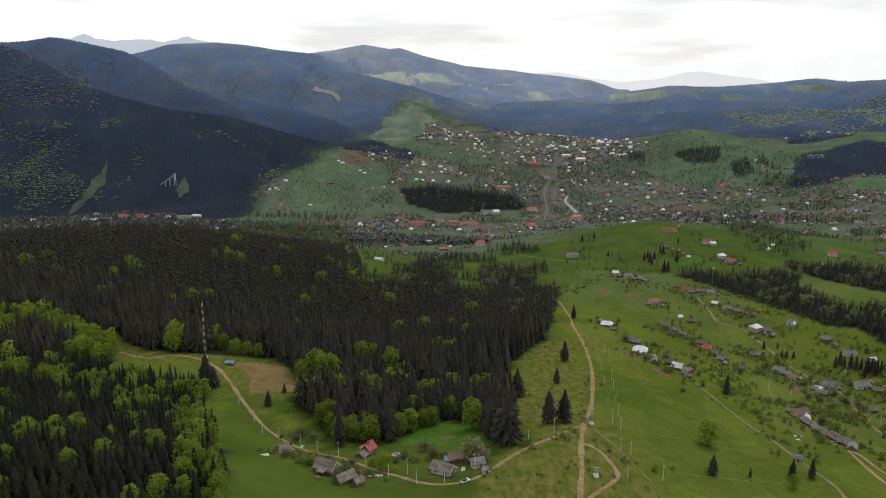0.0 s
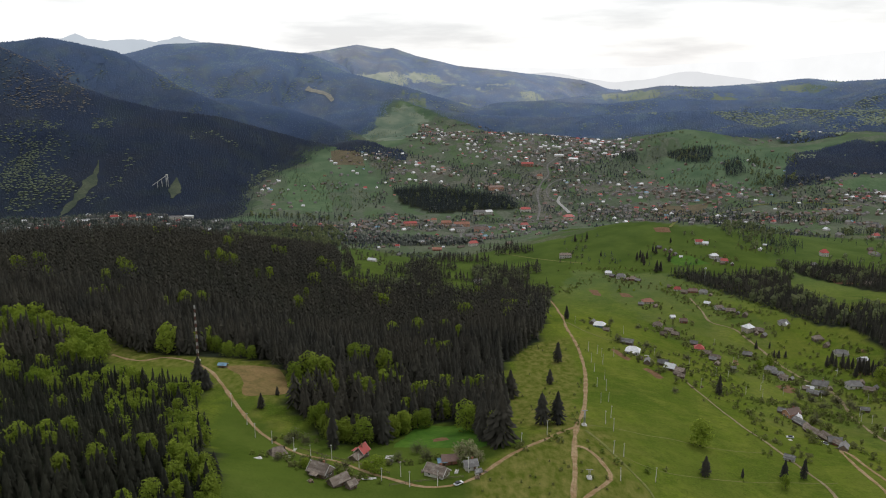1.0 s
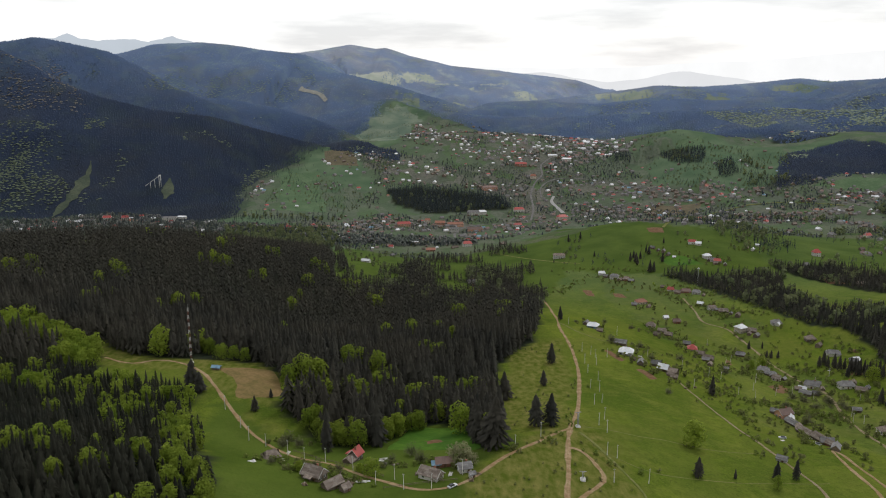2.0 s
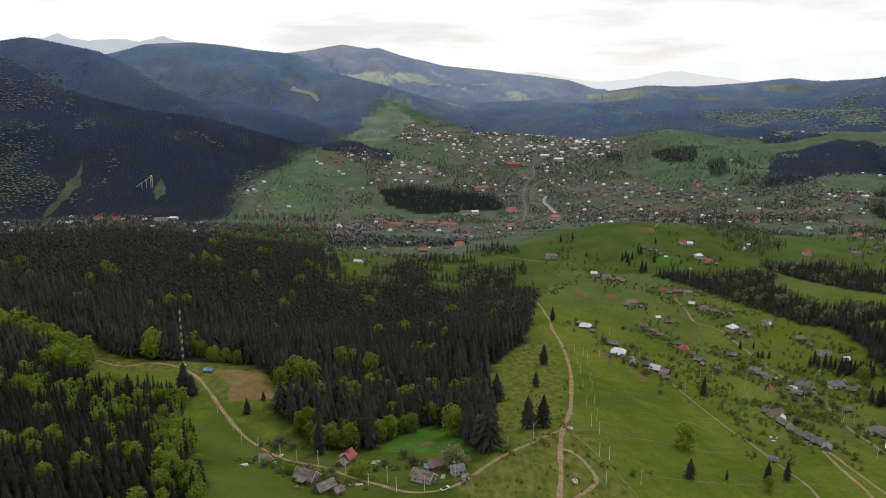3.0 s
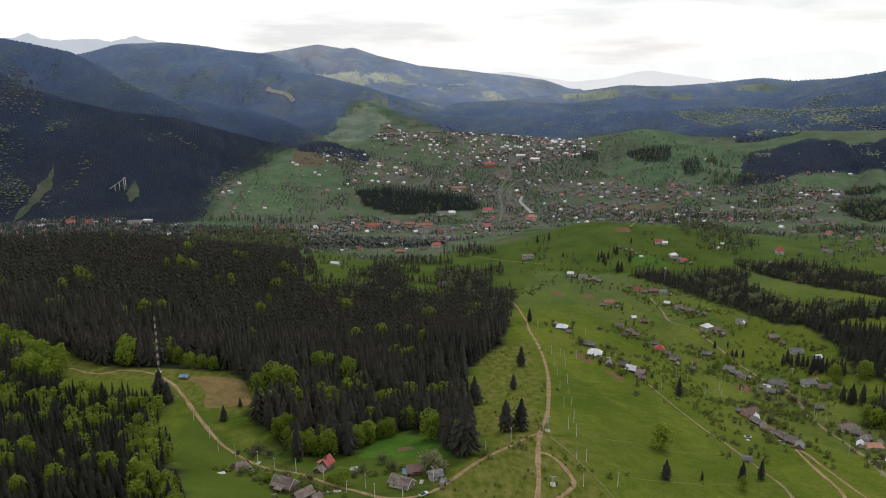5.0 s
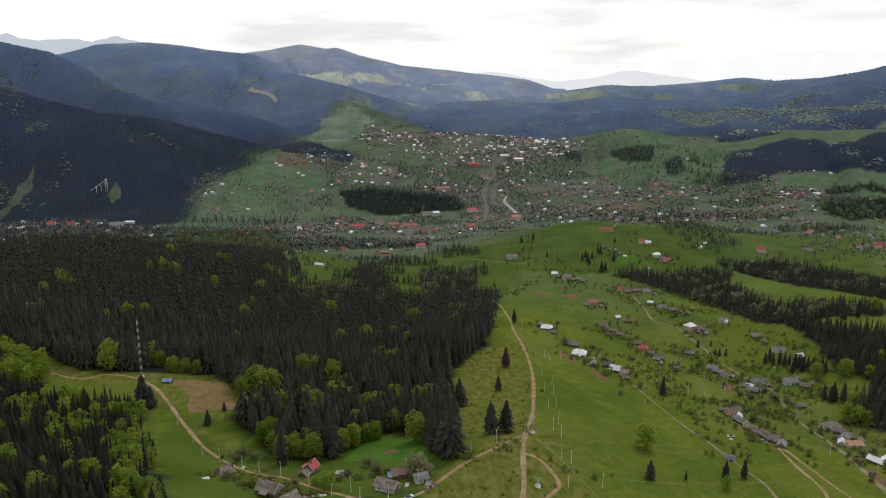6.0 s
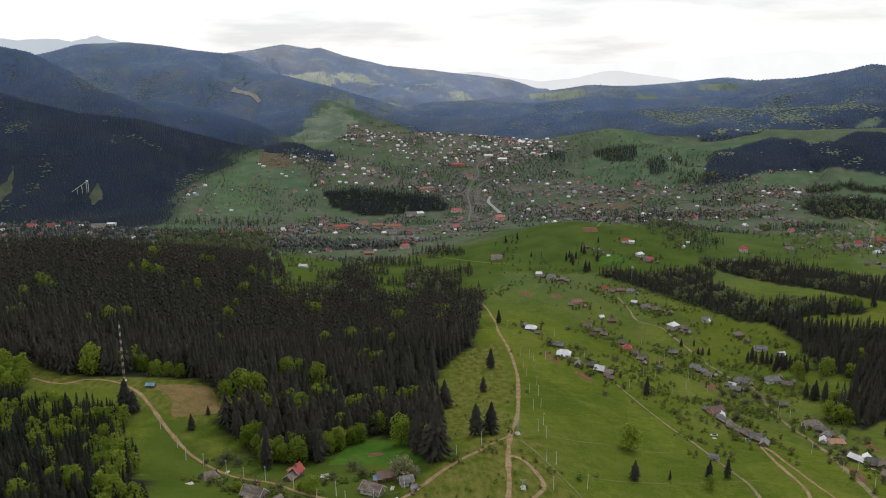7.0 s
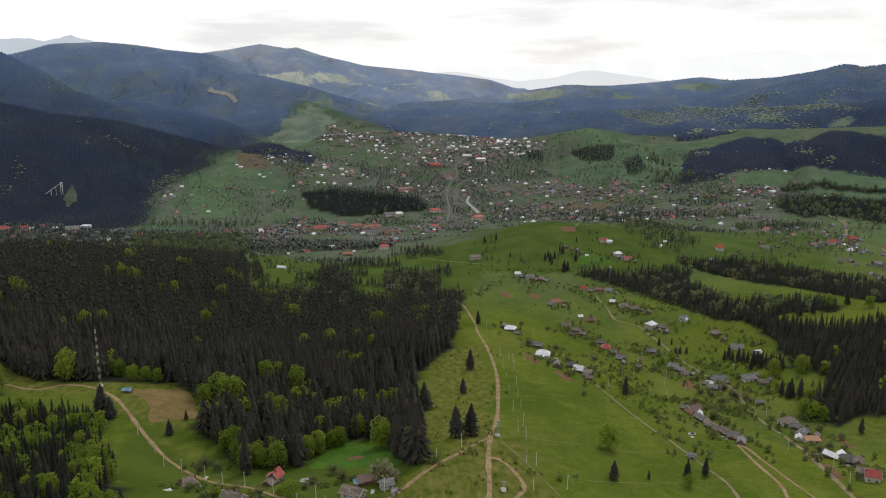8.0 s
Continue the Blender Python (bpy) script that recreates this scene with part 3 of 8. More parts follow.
PASTURES = [
    [(-600, 4100), (-500, 4060), (-396, 3985), (-288, 4005), (-175, 3960), (-106, 3935), (-150, 3850), (-224, 3850), (-362, 3800), (-520, 3720)],
    [(-178, 4030), (-60, 4130), (45, 4097), (-20, 4010), (-120, 3960)], [(-11, 4045), (185, 4033), (435, 4017), (315, 3912), (98, 3915)],
    SPUR_FAR,
    [(809, 3438), (895, 3442), (969, 3280), (878, 3284)], [(1382, 3326), (1553, 3241), (1531, 3144), (1388, 3253)],
    [(1413, 2261), (1458, 2271), (1505, 2256), (1504, 2227), (1463, 2180), (1408, 2216)],
]
WOOD_RAVINE = [(750, 1879), (791, 1862), (836, 1766), (773, 1753), (732, 1810)]
WOOD_BROOK = [(812, 2082), (820, 2044), (808, 1905), (786, 1883), (787, 1996)]
WOOD_KNOLLS = [
    [(627, 2174), (693, 2181), (744, 2136), (690, 2000), (628, 2069)],
    [(511, 2196), (548, 2149), (543, 2127), (498, 2136)],
    [(704, 1952), (751, 1981), (741, 1875), (687, 1862)],
    WOOD_RAVINE, WOOD_BROOK,
]
WOOD_FLAT = [(-393, 1522), (-205, 1581), (-166, 1435), (-170, 1320), (-307, 1340), (-368, 1424)]
WOOD_EDGE = [(-416, 1674), (-316, 1711), (-196, 1720), (-191, 1670), (-315, 1638), (-402, 1613)]
WOOD_VALLEY = [
    [(-37, 1036), (-17, 1115), (-0, 1066), (2, 928), (-13.4, 882.6), (-35, 901)],
    [(48, 1091), (90, 1118), (129, 1076), (123, 1011), (87, 985), (50, 978)],
    [(85, 944), (111, 944), (141, 929), (135.5, 881), (100.7, 853.1), (77.6, 865.3)],
]
RIVER_TREES = [(-225, 1492), (-102, 1527), (27, 1492), (85, 1375), (35, 1369), (-95, 1405), (-211, 1400)]
KNOLL_TREES = [(442, 1243), (558, 1406), (579, 1265), (520, 1122), (479, 1095), (463, 1139)]
EAST_HEDGES = [
    [(572, 1581), (619, 1566), (598, 1504), (553, 1516)], [(625, 1535), (723, 1513), (808, 1480), (789, 1439), (698, 1459), (609, 1487)],
    [(481, 1608), (535, 1590), (477, 1287), (423, 1257)], [(711, 1374), (797, 1379), (872, 1349), (849, 1311), (769, 1328), (687, 1326)],
    [(496, 1178), (566, 1196), (549, 1153), (490, 1142)], [(1007, 1560), (1057, 1521), (1106, 1451), (1082, 1418), (1000, 1471)],
]
MOUNTAIN = [(-1142, 1461), (-944, 1671), (-812, 1698), (-707, 1744), (-559, 1601), (-442, 1597), (-422, 1665), (-447, 1822), (-460, 1908), (-441, 1979), (-435, 2053), (-410, 2138), (-396, 2161), (-372, 2207), (-375, 2278), (-324, 2316), (-284, 2385), (-262, 2682), (-244, 2733), (-195, 2811), (-182, 2927), (-179, 3118)] + [(-120, 3300), (100, 4850), (-4300, 4850), (-4300, 1500)]
WOOD_TAIL = [(-336, 2674), (-261, 2600), (-162, 2321), (-84, 2199), (-91, 2157), (-154, 2203), (-223, 2279), (-283, 2309)]
FAR_WOOD = [(-175, 3150), (-104, 3153), (25, 2926), (160, 2768), (348, 2712), (455, 2654), (601, 2631), (750, 2626), (852, 2594), (836, 2240), (954, 2331)] + [(1180, 2190), (1450, 2060), (1800, 1880), (2600, 1600), (4300, 2200), (4300, 4850), (-300, 4850)]
TOWN = [(-371, 1529), (-174, 1382), (-27, 1220), (63, 1247), (124, 1313), (180, 1369), (282, 1614), (380, 1268), (535, 1253), (704, 1301), (831, 1266), (1030, 1588), (892, 1805), (658, 1775), (567, 1913), (544, 2234), (524, 2623), (348, 2712), (217, 2756), (46, 2933), (-56, 2860), (-94, 2285), (-253, 2277), (-147, 2101), (-137, 1948), (-201, 1762)]
VALLEY_WEST = [(-1006, 1640), (-900, 1685), (-812, 1705), (-707, 1750), (-590, 1700), (-540, 1625), (-410, 1600), (-255, 1579), (-243, 1496), (-509, 1453), (-958, 1498)]
HAMLET = [(239, 1046), (296, 1026), (306.2, 891.3), (332.1, 786.3), (304.7, 653.8), (309.7, 573.3), (317.9, 478.1), (313.4, 401.6), (268, 339.8), (253.3, 411.1), (210.8, 435.4), (201.2, 463.5), (226, 619.5), (217.5, 763.3), (206.9, 869.6)]
BRIGHT_RISE = [(-309, 434.2), (-377.3, 538.1), (-307.7, 528.8), (-286.5, 533.2), (-249.4, 512.3), (-204.4, 471.3), (-195.6, 437.6), (-227.1, 448.5), (-246.6, 440.6)]
DARKER_EAST = [(445, 1280), (915, 1401), (614, 924), (465, 1023), (446, 1054), (425, 1140)]
KNOLL_SHADE = [(94, 1289), (178, 1360), (278, 1590), (368, 1292), (483, 1214), (462, 1053), (410.2, 896.9), (349, 979), (279, 1050), (194, 1101), (118, 1156)]
FARM_GREEN = [(-75, 352), (-45, 330), (-20, 310), (0, 305), (22, 318), (40, 345), (36, 385), (-10, 400), (-50, 375)]
FARM_HOLLOW = [(-162, 1323), (-78, 1342), (-18, 1220), (55, 1268), (123, 1300), (189, 1172), (184, 1065), (141, 911), (51.9, 887.5), (-13.5, 889.4), (-98.6, 841.9)]
HOLLOW_WEST = [(-119.9, 394.8), (-104.9, 401.6), (-79.6, 365.7), (-47.7, 317.7), (-15.3, 306.8), (17.8, 301), (14.5, 279.8), (-17.4, 262.1), (-25.8, 241), (-79.5, 229.3), (-93.5, 287.9)]
DRY = [(53.3, 550.8), (82.7, 599.3), (105.6, 614.4), (92.8, 461.1), (72.8, 372.9), (91, 304.5), (71.3, 263.2), (19.8, 257.7), (-5.3, 293.2), (29.6, 324.6), (54.6, 357.2), (37.3, 379.5), (48.6, 462.3)]
DRY_EAST = [[(425, 759), (467, 761), (503, 720), (536, 709), (517, 682), (464, 687), (446, 725)], [(321.3, 452.7), (343.7, 424.6), (313.9, 385.2), (314.2, 414.6)]]
DRY_WEST = [(-225.2, 503.5), (-182.2, 474.2), (-105.5, 470.4), (-85.5, 436), (-85.4, 401.9), (-122.2, 417.5), (-142.9, 446.2), (-170, 440.3), (-206.5, 466.9)]


STREETS = (
    [(223, 1725), (249, 1916), (280, 2046), (308, 2147), (388, 2257), (480, 2314)], [(-185, 1618), (-84, 1670), (24, 1669), (134, 1678), (220, 1682)], [(-164, 2146), (-57, 2078), (60, 2038), (173, 1995), (254, 1954)],
    [(-74, 2783), (21, 2448), (115, 2264), (205, 2191), (295, 2168)], [(346, 2002), (444, 1921), (538, 1856), (627, 1761), (737, 1778)], [(384, 2693), (418, 2436), (510, 2296)], [(196, 2490), (254, 2362), (289, 2238), (301, 2147)],
    [(306, 1757), (404, 1737), (471, 1705)], [(397, 1326), (577, 1545), (692, 1547), (821, 1550)], [(841, 1639), (917, 1644), (948, 1656)], [(-139, 1485), (-42, 1467), (54, 1497)], [(-396, 1868), (-386, 1996), (-378, 2074)],
)


def soft(x, y, outline, blur):
    """1 inside the outline, with a ragged edge."""
    if not blur:
        return inside(x, y, outline).astype(float)
    jx, jy = blur * rough_noise(x, y, blur * 3, 3), blur * rough_noise(x + 500, y, blur * 3, 3)
    return inside(x + jx, y + jy, outline).astype(float)


def any_of(x, y, outlines, blur):
    v = np.zeros(np.shape(x))
    for o in outlines:
        v = np.maximum(v, soft(x, y, o, blur))
    return v


def clearing_in_hills(x, y):
    """Pastures among the far woods."""
    broken = rough_noise(x, y * 1.5, 70, 3) > -0.22
    glade = (rough_noise(x + 40, y * 0.8, 170, 4) > 0.40) & (y + 350 * rough_noise(x + 9, y, 160, 3) > 3060) & (x > -150)
    return (any_of(x, y, PASTURES, 45) > 0.5) & (broken | (y < 3700)) | glade


def mesh_from(name, verts, faces, mats, tint=None, mat_index=None):
    """A mesh from arrays; all faces have the same number of corners."""
    verts, faces = np.asarray(verts, np.float32), np.asarray(faces, np.int32)
    me = bpy.data.meshes.new(name)
    n, k = faces.shape
    me.vertices.add(len(verts))
    me.vertices.foreach_set("co", verts.ravel())
    me.loops.add(n * k)
    me.loops.foreach_set("vertex_index", faces.ravel())
    me.polygons.add(n)
    me.polygons.foreach_set("loop_start", np.arange(0, n * k, k, dtype=np.int32))
    me.polygons.foreach_set("loop_total", np.full(n, k, np.int32))
    for m in mats:
        me.materials.append(m)
    if mat_index is not None:
        me.polygons.foreach_set("material_index", np.asarray(mat_index, np.int32))
    if tint is not None:
        me.attributes.new("tint", "FLOAT", "POINT").data.foreach_set("value", np.asarray(tint, np.float32))
    me.update(calc_edges=True)
    return me


def grid_faces(nx, ny):
    a = (np.arange(nx - 1)[:, None] * ny + np.arange(ny - 1)[None, :]).ravel()
    return np.stack([a, a + ny, a + ny + 1, a + 1], -1)


def mountain_haze(x, y):
    """Haze painted on the mountain woods by how far back they stand, 0 to 1."""
    # a cloud shadow on the near ridge is put into the tone here
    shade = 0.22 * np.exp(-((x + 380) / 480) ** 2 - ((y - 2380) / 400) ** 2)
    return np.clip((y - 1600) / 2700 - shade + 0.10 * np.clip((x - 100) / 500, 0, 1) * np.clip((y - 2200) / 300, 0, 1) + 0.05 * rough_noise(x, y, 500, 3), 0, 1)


def build_ground():
    x, y = _mx.ravel(), _my.ravel()
    me = mesh_from("ground", np.stack([x, y, GZ.ravel()], -1), grid_faces(len(GX), len(GY)), [M_GROUND])
    reach = 8 + 0.011 * np.clip(y, 0, None)
    hills = np.mean([any_of(x + a * reach, y + b * reach, [MOUNTAIN, FAR_WOOD], 28) for a, b in ((-0.7, -0.7), (0.7, -0.7), (0, 0), (-0.7, 0.7), (0.7, 0.7))], axis=0)
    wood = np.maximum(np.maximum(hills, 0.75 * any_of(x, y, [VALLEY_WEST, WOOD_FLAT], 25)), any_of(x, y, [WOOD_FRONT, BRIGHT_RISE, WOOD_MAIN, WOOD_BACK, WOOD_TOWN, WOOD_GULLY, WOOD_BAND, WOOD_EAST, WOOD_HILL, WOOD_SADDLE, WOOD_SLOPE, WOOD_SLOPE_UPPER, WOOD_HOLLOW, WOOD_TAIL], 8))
    lines = np.vstack([np.column_stack([np.interp(np.linspace(0, len(s) - 1, 40), np.arange(len(s)), [p[k] for p in s]) for k in (0, 1)]) for s in STREETS])
    lane = np.full(len(x), 1e9)
    for px, py in lines:
        lane = np.minimum(lane, np.hypot(x - px, y - py))
    town = any_of(x, y, [TOWN, VALLEY_WEST], 40) * (0.50 + 0.45 * np.exp(-(lane / 80) ** 2))
    town = np.maximum(town, soft(x, y, HAMLET, 20) * 0.10)
    # plot tones spread over the valley fields too, to paint in haze
    town = np.maximum(town, 0.5 * ((y > 1250) & (y < 2700)) * (rough_noise(x, y, 200, 4) > -0.08))
    dry = np.maximum(soft(x, y, DRY, 12) * 0.85, soft(x, y, DRY_WEST, 8) * 0.7)
    dry = np.maximum(dry, any_of(x, y, DRY_EAST, 8) * 0.55)
    dry = np.maximum(dry, 0.5 * soft(x, y, HOLLOW_WEST, 20) * (rough_noise(x, y, 40, 3) > -0.05))
    open_hill = np.mean([clearing_in_hills(x + a * reach, y + b * reach) for a in (-0.8, 0, 0.8) for b in (-0.8, 0, 0.8)], axis=0)
    # dry tone on the far fields: haze put into the colour
    dry = np.maximum(dry, 0.2 * (y > 1300) * (rough_noise(x + 60, y, 150, 3) > -0.1))
    dry = np.clip(dry + 0.25 * (rough_noise(x + 300, y, 120, 3) > 0.25) * (y < 1500), 0, 1)
    # hay rises with distance and carries the painted haze of the meadows
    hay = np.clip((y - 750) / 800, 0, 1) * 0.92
    pasture = open_hill
    high = np.maximum(hills, any_of(x, y, [WOOD_HILL, WOOD_TAIL], 8)) * np.clip((y - 1150) / 500, 0, 1)
    haze_level = mountain_haze(x, y)
    # the knoll's darker grass stands for a cloud shadow put into the colour
    lush_shade = np.maximum(0.8 * soft(x, y, KNOLL_SHADE, 25), 0.85 * soft(x, y, HOLLOW_WEST, 10))
    lush_shade = np.maximum(lush_shade, 0.6 * soft(x, y, DARKER_EAST, 15))
    lush_shade = np.maximum(lush_shade, 0.75 * soft(x, y, FARM_HOLLOW, 15))
    lush_shade = np.maximum(lush_shade, 0.85 * soft(x, y, FARM_GREEN, 6))
    town = np.maximum(town, 0.3 * soft(x, y, SPUR_FAR, 15))
    for key, v in (("wood", wood), ("town", town), ("dry", dry), ("hay", hay), ("pasture", pasture), ("high", high), ("haze_level", haze_level), ("lush_shade", lush_shade)):
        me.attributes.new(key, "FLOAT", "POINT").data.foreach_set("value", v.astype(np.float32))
    me.polygons.foreach_set("use_smooth", np.ones(len(me.polygons), bool))
    return tagged(new("ground", me), "green spring meadows, garden plots and wooded hills", "ground", kind="structure")


build_ground()


def part(name, me, parent, label="", m=None):
    """A mesh as a part under a thing."""
    ob = new(name, me)
    ob.parent = parent
    if m is not None:
        ob.matrix_basis = m
    return tagged(ob, label)


def smooth_line(points, gap):
    """A curve through the points, resampled at that gap."""
    p = np.array(points, float)
    p = np.vstack([2 * p[0] - p[1], p, 2 * p[-1] - p[-2]])
    out = []
    for a, b, c, d in zip(p[:-3], p[1:-2], p[2:-1], p[3:]):
        n = max(2, int(np.hypot(*(c - b)) / gap))
        for t in np.arange(n) / n:
            out.append(0.5 * (2 * b + (c - a) * t + (2 * a - 5 * b + 4 * c - d) * t * t + (3 * b - a - 3 * c + d) * t ** 3))
    out.append(p[-2])
    return np.array(out)


def road(name, points, width, material, label, lift=0.25, gap=4.0, category="road", ragged=0.3, taper=False):
    """A road laid on the ground, with wheel ruts and ragged borders."""
    c = smooth_line(points, gap)
    d = np.gradient(c, axis=0)
    d /= np.linalg.norm(d, axis=1)[:, None] + 1e-9
    side = np.stack([-d[:, 1], d[:, 0]], -1)
    offs = np.array([-1.0, -0.72, -0.45, -0.15, 0.15, 0.45, 0.72, 1.0])
    rise = np.array([-0.15, 0.0, -0.09, 0.03, 0.03, -0.09, 0.0, -0.15])
    n = len(c)
    wob = 1 + ragged * 2 * rough_noise(np.arange(n) * gap, np.full(n, 37.0 + len(c)), 14, 3)
    if taper:
        wob = wob * np.clip(np.minimum(np.arange(n), n - 1 - np.arange(n)) / (0.3 * n), 0.2, 1)
    verts = []
    for k, (o, r) in enumerate(zip(offs, rise)):
        q = c + side * (o * width / 2 * wob)[:, None] * (1 + 0.12 * np.sin(np.arange(n) * 1.7 + k))[:, None]
        verts.append(np.stack([q[:, 0], q[:, 1], ground(q[:, 0], q[:, 1]) + lift + r], -1))
    v = np.stack(verts, 1).reshape(-1, 3)
    f = grid_faces(n, len(offs))[:, ::-1]
    me = mesh_from(name, v, f, [material])
    me.attributes.new("side", "FLOAT", "POINT").data.foreach_set("value", np.tile(np.abs(offs), n).astype(np.float32))
    return tagged(new(name, me), label, category, kind="structure")


def plot(name, corners, material, label, category="field", lift=0.22, cell=4.0, group=""):
    """A plot of land between four corners, laid on the ground with an uneven border."""
    a, b, c, d = (np.array(p, float) for p in corners)
    nu = int(max(4, min(40, np.hypot(*(b - a)) / cell)))
    nv = int(max(4, min(40, np.hypot(*(d - a)) / cell)))
    u, v = np.meshgrid(np.linspace(0, 1, nu), np.linspace(0, 1, nv), indexing="ij")
    q = (a[:, None, None] * (1 - u) + b[:, None, None] * u) * (1 - v) + (d[:, None, None] * (1 - u) + c[:, None, None] * u) * v
    size = np.hypot(*(c - a)) * 0.11
    x = q[0] + size * rough_noise(q[0], q[1], size * 4 + 3, 3)
    y = q[1] + size * rough_noise(q[0] + 70, q[1], size * 4 + 3, 3)
    border = np.minimum(np.minimum(u, 1 - u), np.minimum(v, 1 - v)) < 1e-6
    z = ground(x, y) + np.where(border, -0.15, lift + 0.06 * np.sin(u * nu * 3.1))
    me = mesh_from(name, np.stack([x, y, z], -1).reshape(-1, 3), grid_faces(nu, nv), [material])
    return tagged(new(name, me), label, category, group, "structure")


# ---- roads and tracks ----
road("road_ridge", [(49.6, 259.4), (53, 277.9), (56.3, 296), (59.2, 310.2), (64.1, 340.1), (70.1, 367.5), (80.8, 405.6), (92.4, 461), (103.1, 521.1), (109.2, 582.5), (110.8, 645.8), (115.8, 691.7), (131.2, 844), (129, 948)], 2.6, M_ROAD, "rutted brown dirt road along the grassy spur")
road("road_west", [(70.1, 367.5), (56.5, 351.7), (40.8, 334), (29.2, 319.7), (18.4, 305.5), (8.6, 297.4), (-5.3, 294.2), (-19.5, 302.6), (-31.9, 310.5), (-45.5, 323.3), (-61.8, 332), (-78.6, 352.3), (-92.1, 371.1), (-105.6, 392.9), (-119.2, 417.9), (-132.3, 440.9), (-141.8, 453.4)], 2.2, M_ROAD, "brown dirt lane past the farmhouses to the mast")
road("road_loop", [(64.7, 340.2), (69.1, 337.8), (72.7, 329.6), (75.5, 314.6), (72.1, 305.8), (65.1, 297.5), (56.2, 287.2)], 2.0, M_ROAD, "narrow dirt track looping below the fork")
road("road_farm", [(175.5, 522.3), (177.6, 492.2), (179.1, 444.9), (182.4, 410.1), (182.8, 381.3), (183, 356), (184.5, 341.4), (181.4, 318.9), (177.2, 291.4)], 1.8, M_GRAVEL, "pale dirt lane down the green slope")
road("road_hamlet", [(298, 897.7), (293.1, 841.5), (288, 798), (302.6, 771.3), (303, 738.6), (301.3, 695.1), (295.8, 645), (293.7, 587), (296.9, 561), (291.2, 532.6), (281.7, 502.3)], 2.6, M_GRAVEL, "pale gravel lane through the scattered hamlet")
road("road_east", [(279.6, 495.7), (276.1, 473.9), (269.5, 434.7), (260.6, 399.1), (250.9, 367.6), (241.7, 339.2), (236.3, 317.9), (234.3, 306.5)], 2.7, M_GRAVEL, "pale gravel road past the eastern farms")
road("road_hairpin", [(218.6, 312.5), (219, 341.7), (223.3, 376.4), (226.7, 397.9), (224.9, 405.6), (221, 391.7), (214.3, 360.5), (210.2, 334.5), (203.2, 315)], 2.1, M_ROAD, "dirt track with a tight bend in the meadow")
road("road_meadow", [(75.4, 371.3), (91.3, 370.4), (105.8, 369.7), (121.9, 374), (139.9, 373.8), (174.3, 383.3)], 0.8, M_TRACK, "faint worn footpath across the green meadow", 0.10)
road("road_pylons", [(73.6, 361.7), (79.6, 343.3), (84.1, 327.7), (89.9, 309.8), (91.2, 296.5), (94, 273.8)], 1.4, M_TRACK, "grassy wheel track beside the line of poles")
road("road_lower", [(78.9, 340.1), (97.4, 328.2), (118.9, 329), (155.1, 338), (192.7, 346.3)], 0.6, M_TRACK, "faint fence path across the lower meadow", 0.10)
road("road_mast", [(-141.8, 453.4), (-154.4, 462.2), (-168.6, 464.6), (-178.6, 455.1), (-200.4, 468.5)], 2.2, M_ROAD, "brown dirt track over the hill by the mast")
road("road_upper", [(114.4, 674), (124.3, 639.7), (138.5, 615.2), (151.3, 609.7)], 1.6, M_TRACK, "faint track from the spur to a farm")
road("road_knoll", [(101, 1256), (140, 1198), (178, 1156), (219, 1124)], 3.0, M_TRACK, "worn track below the green knoll")
road("road_town", [(223, 1725), (242, 1833), (249, 1935), (268, 2010), (293, 2065), (298, 2127), (319, 2169), (369, 2242), (432, 2279)], 5.0, M_ASPHALT, "grey main street through the small town", 1.2, 10)
road("road_side", [(272, 1912), (277, 1972), (305, 2019), (353, 2040), (408, 2020), (504, 1938), (575, 1844), (622, 1745)], 4.0, M_ASPHALT, "grey valley road beside the river", 1.2, 10)
road("river_gravel", [(303, 1777), (296, 1839), (291, 1877), (302, 1916)], 7.0, M_WATER, "pale gravel bed of a shallow river", 1.0, 10, "river")
road("road_valley", [(52, 1422), (52, 1596), (86, 1685), (148, 1702), (210, 1702)], 5.0, M_ASPHALT, "grey street between small town houses", 1.0, 10)
road("road_plain", [(935, 1482), (927, 1393), (906, 1326), (825, 1211), (766, 1135)], 6.0, M_GRAVEL, "pale road over the valley floor", 1.0, 10)
road("road_field", [(374, 1248), (561, 1592), (655, 1646), (752, 1661), (844, 1586)], 5.0, M_TRACK, "worn road between the valley fields", 1.0, 10)
road("ski_run", [(-822, 1720), (-828, 1778), (-819, 1823), (-819, 1891), (-824, 1945), (-831, 1971)], 22.0, M_CLEARING, "grassy ski run cut through the mountain forest", 1.5, 8, "clearing", 0.5, True)
road("ski_run_short", [(-610, 1828), (-613, 1857), (-618, 1894), (-624, 1917)], 20.0, M_CLEARING, "short grassy cut in the mountain forest", 1.5, 6, "clearing", 0.7, True)
road("ridge_cut", [(-518, 3272), (-472, 3250), (-431, 3227), (-401, 3162)], 18.0, M_SAND, "bare sandy cut on the far wooded ridge", 2.0, 12, "clearing", 0.6)

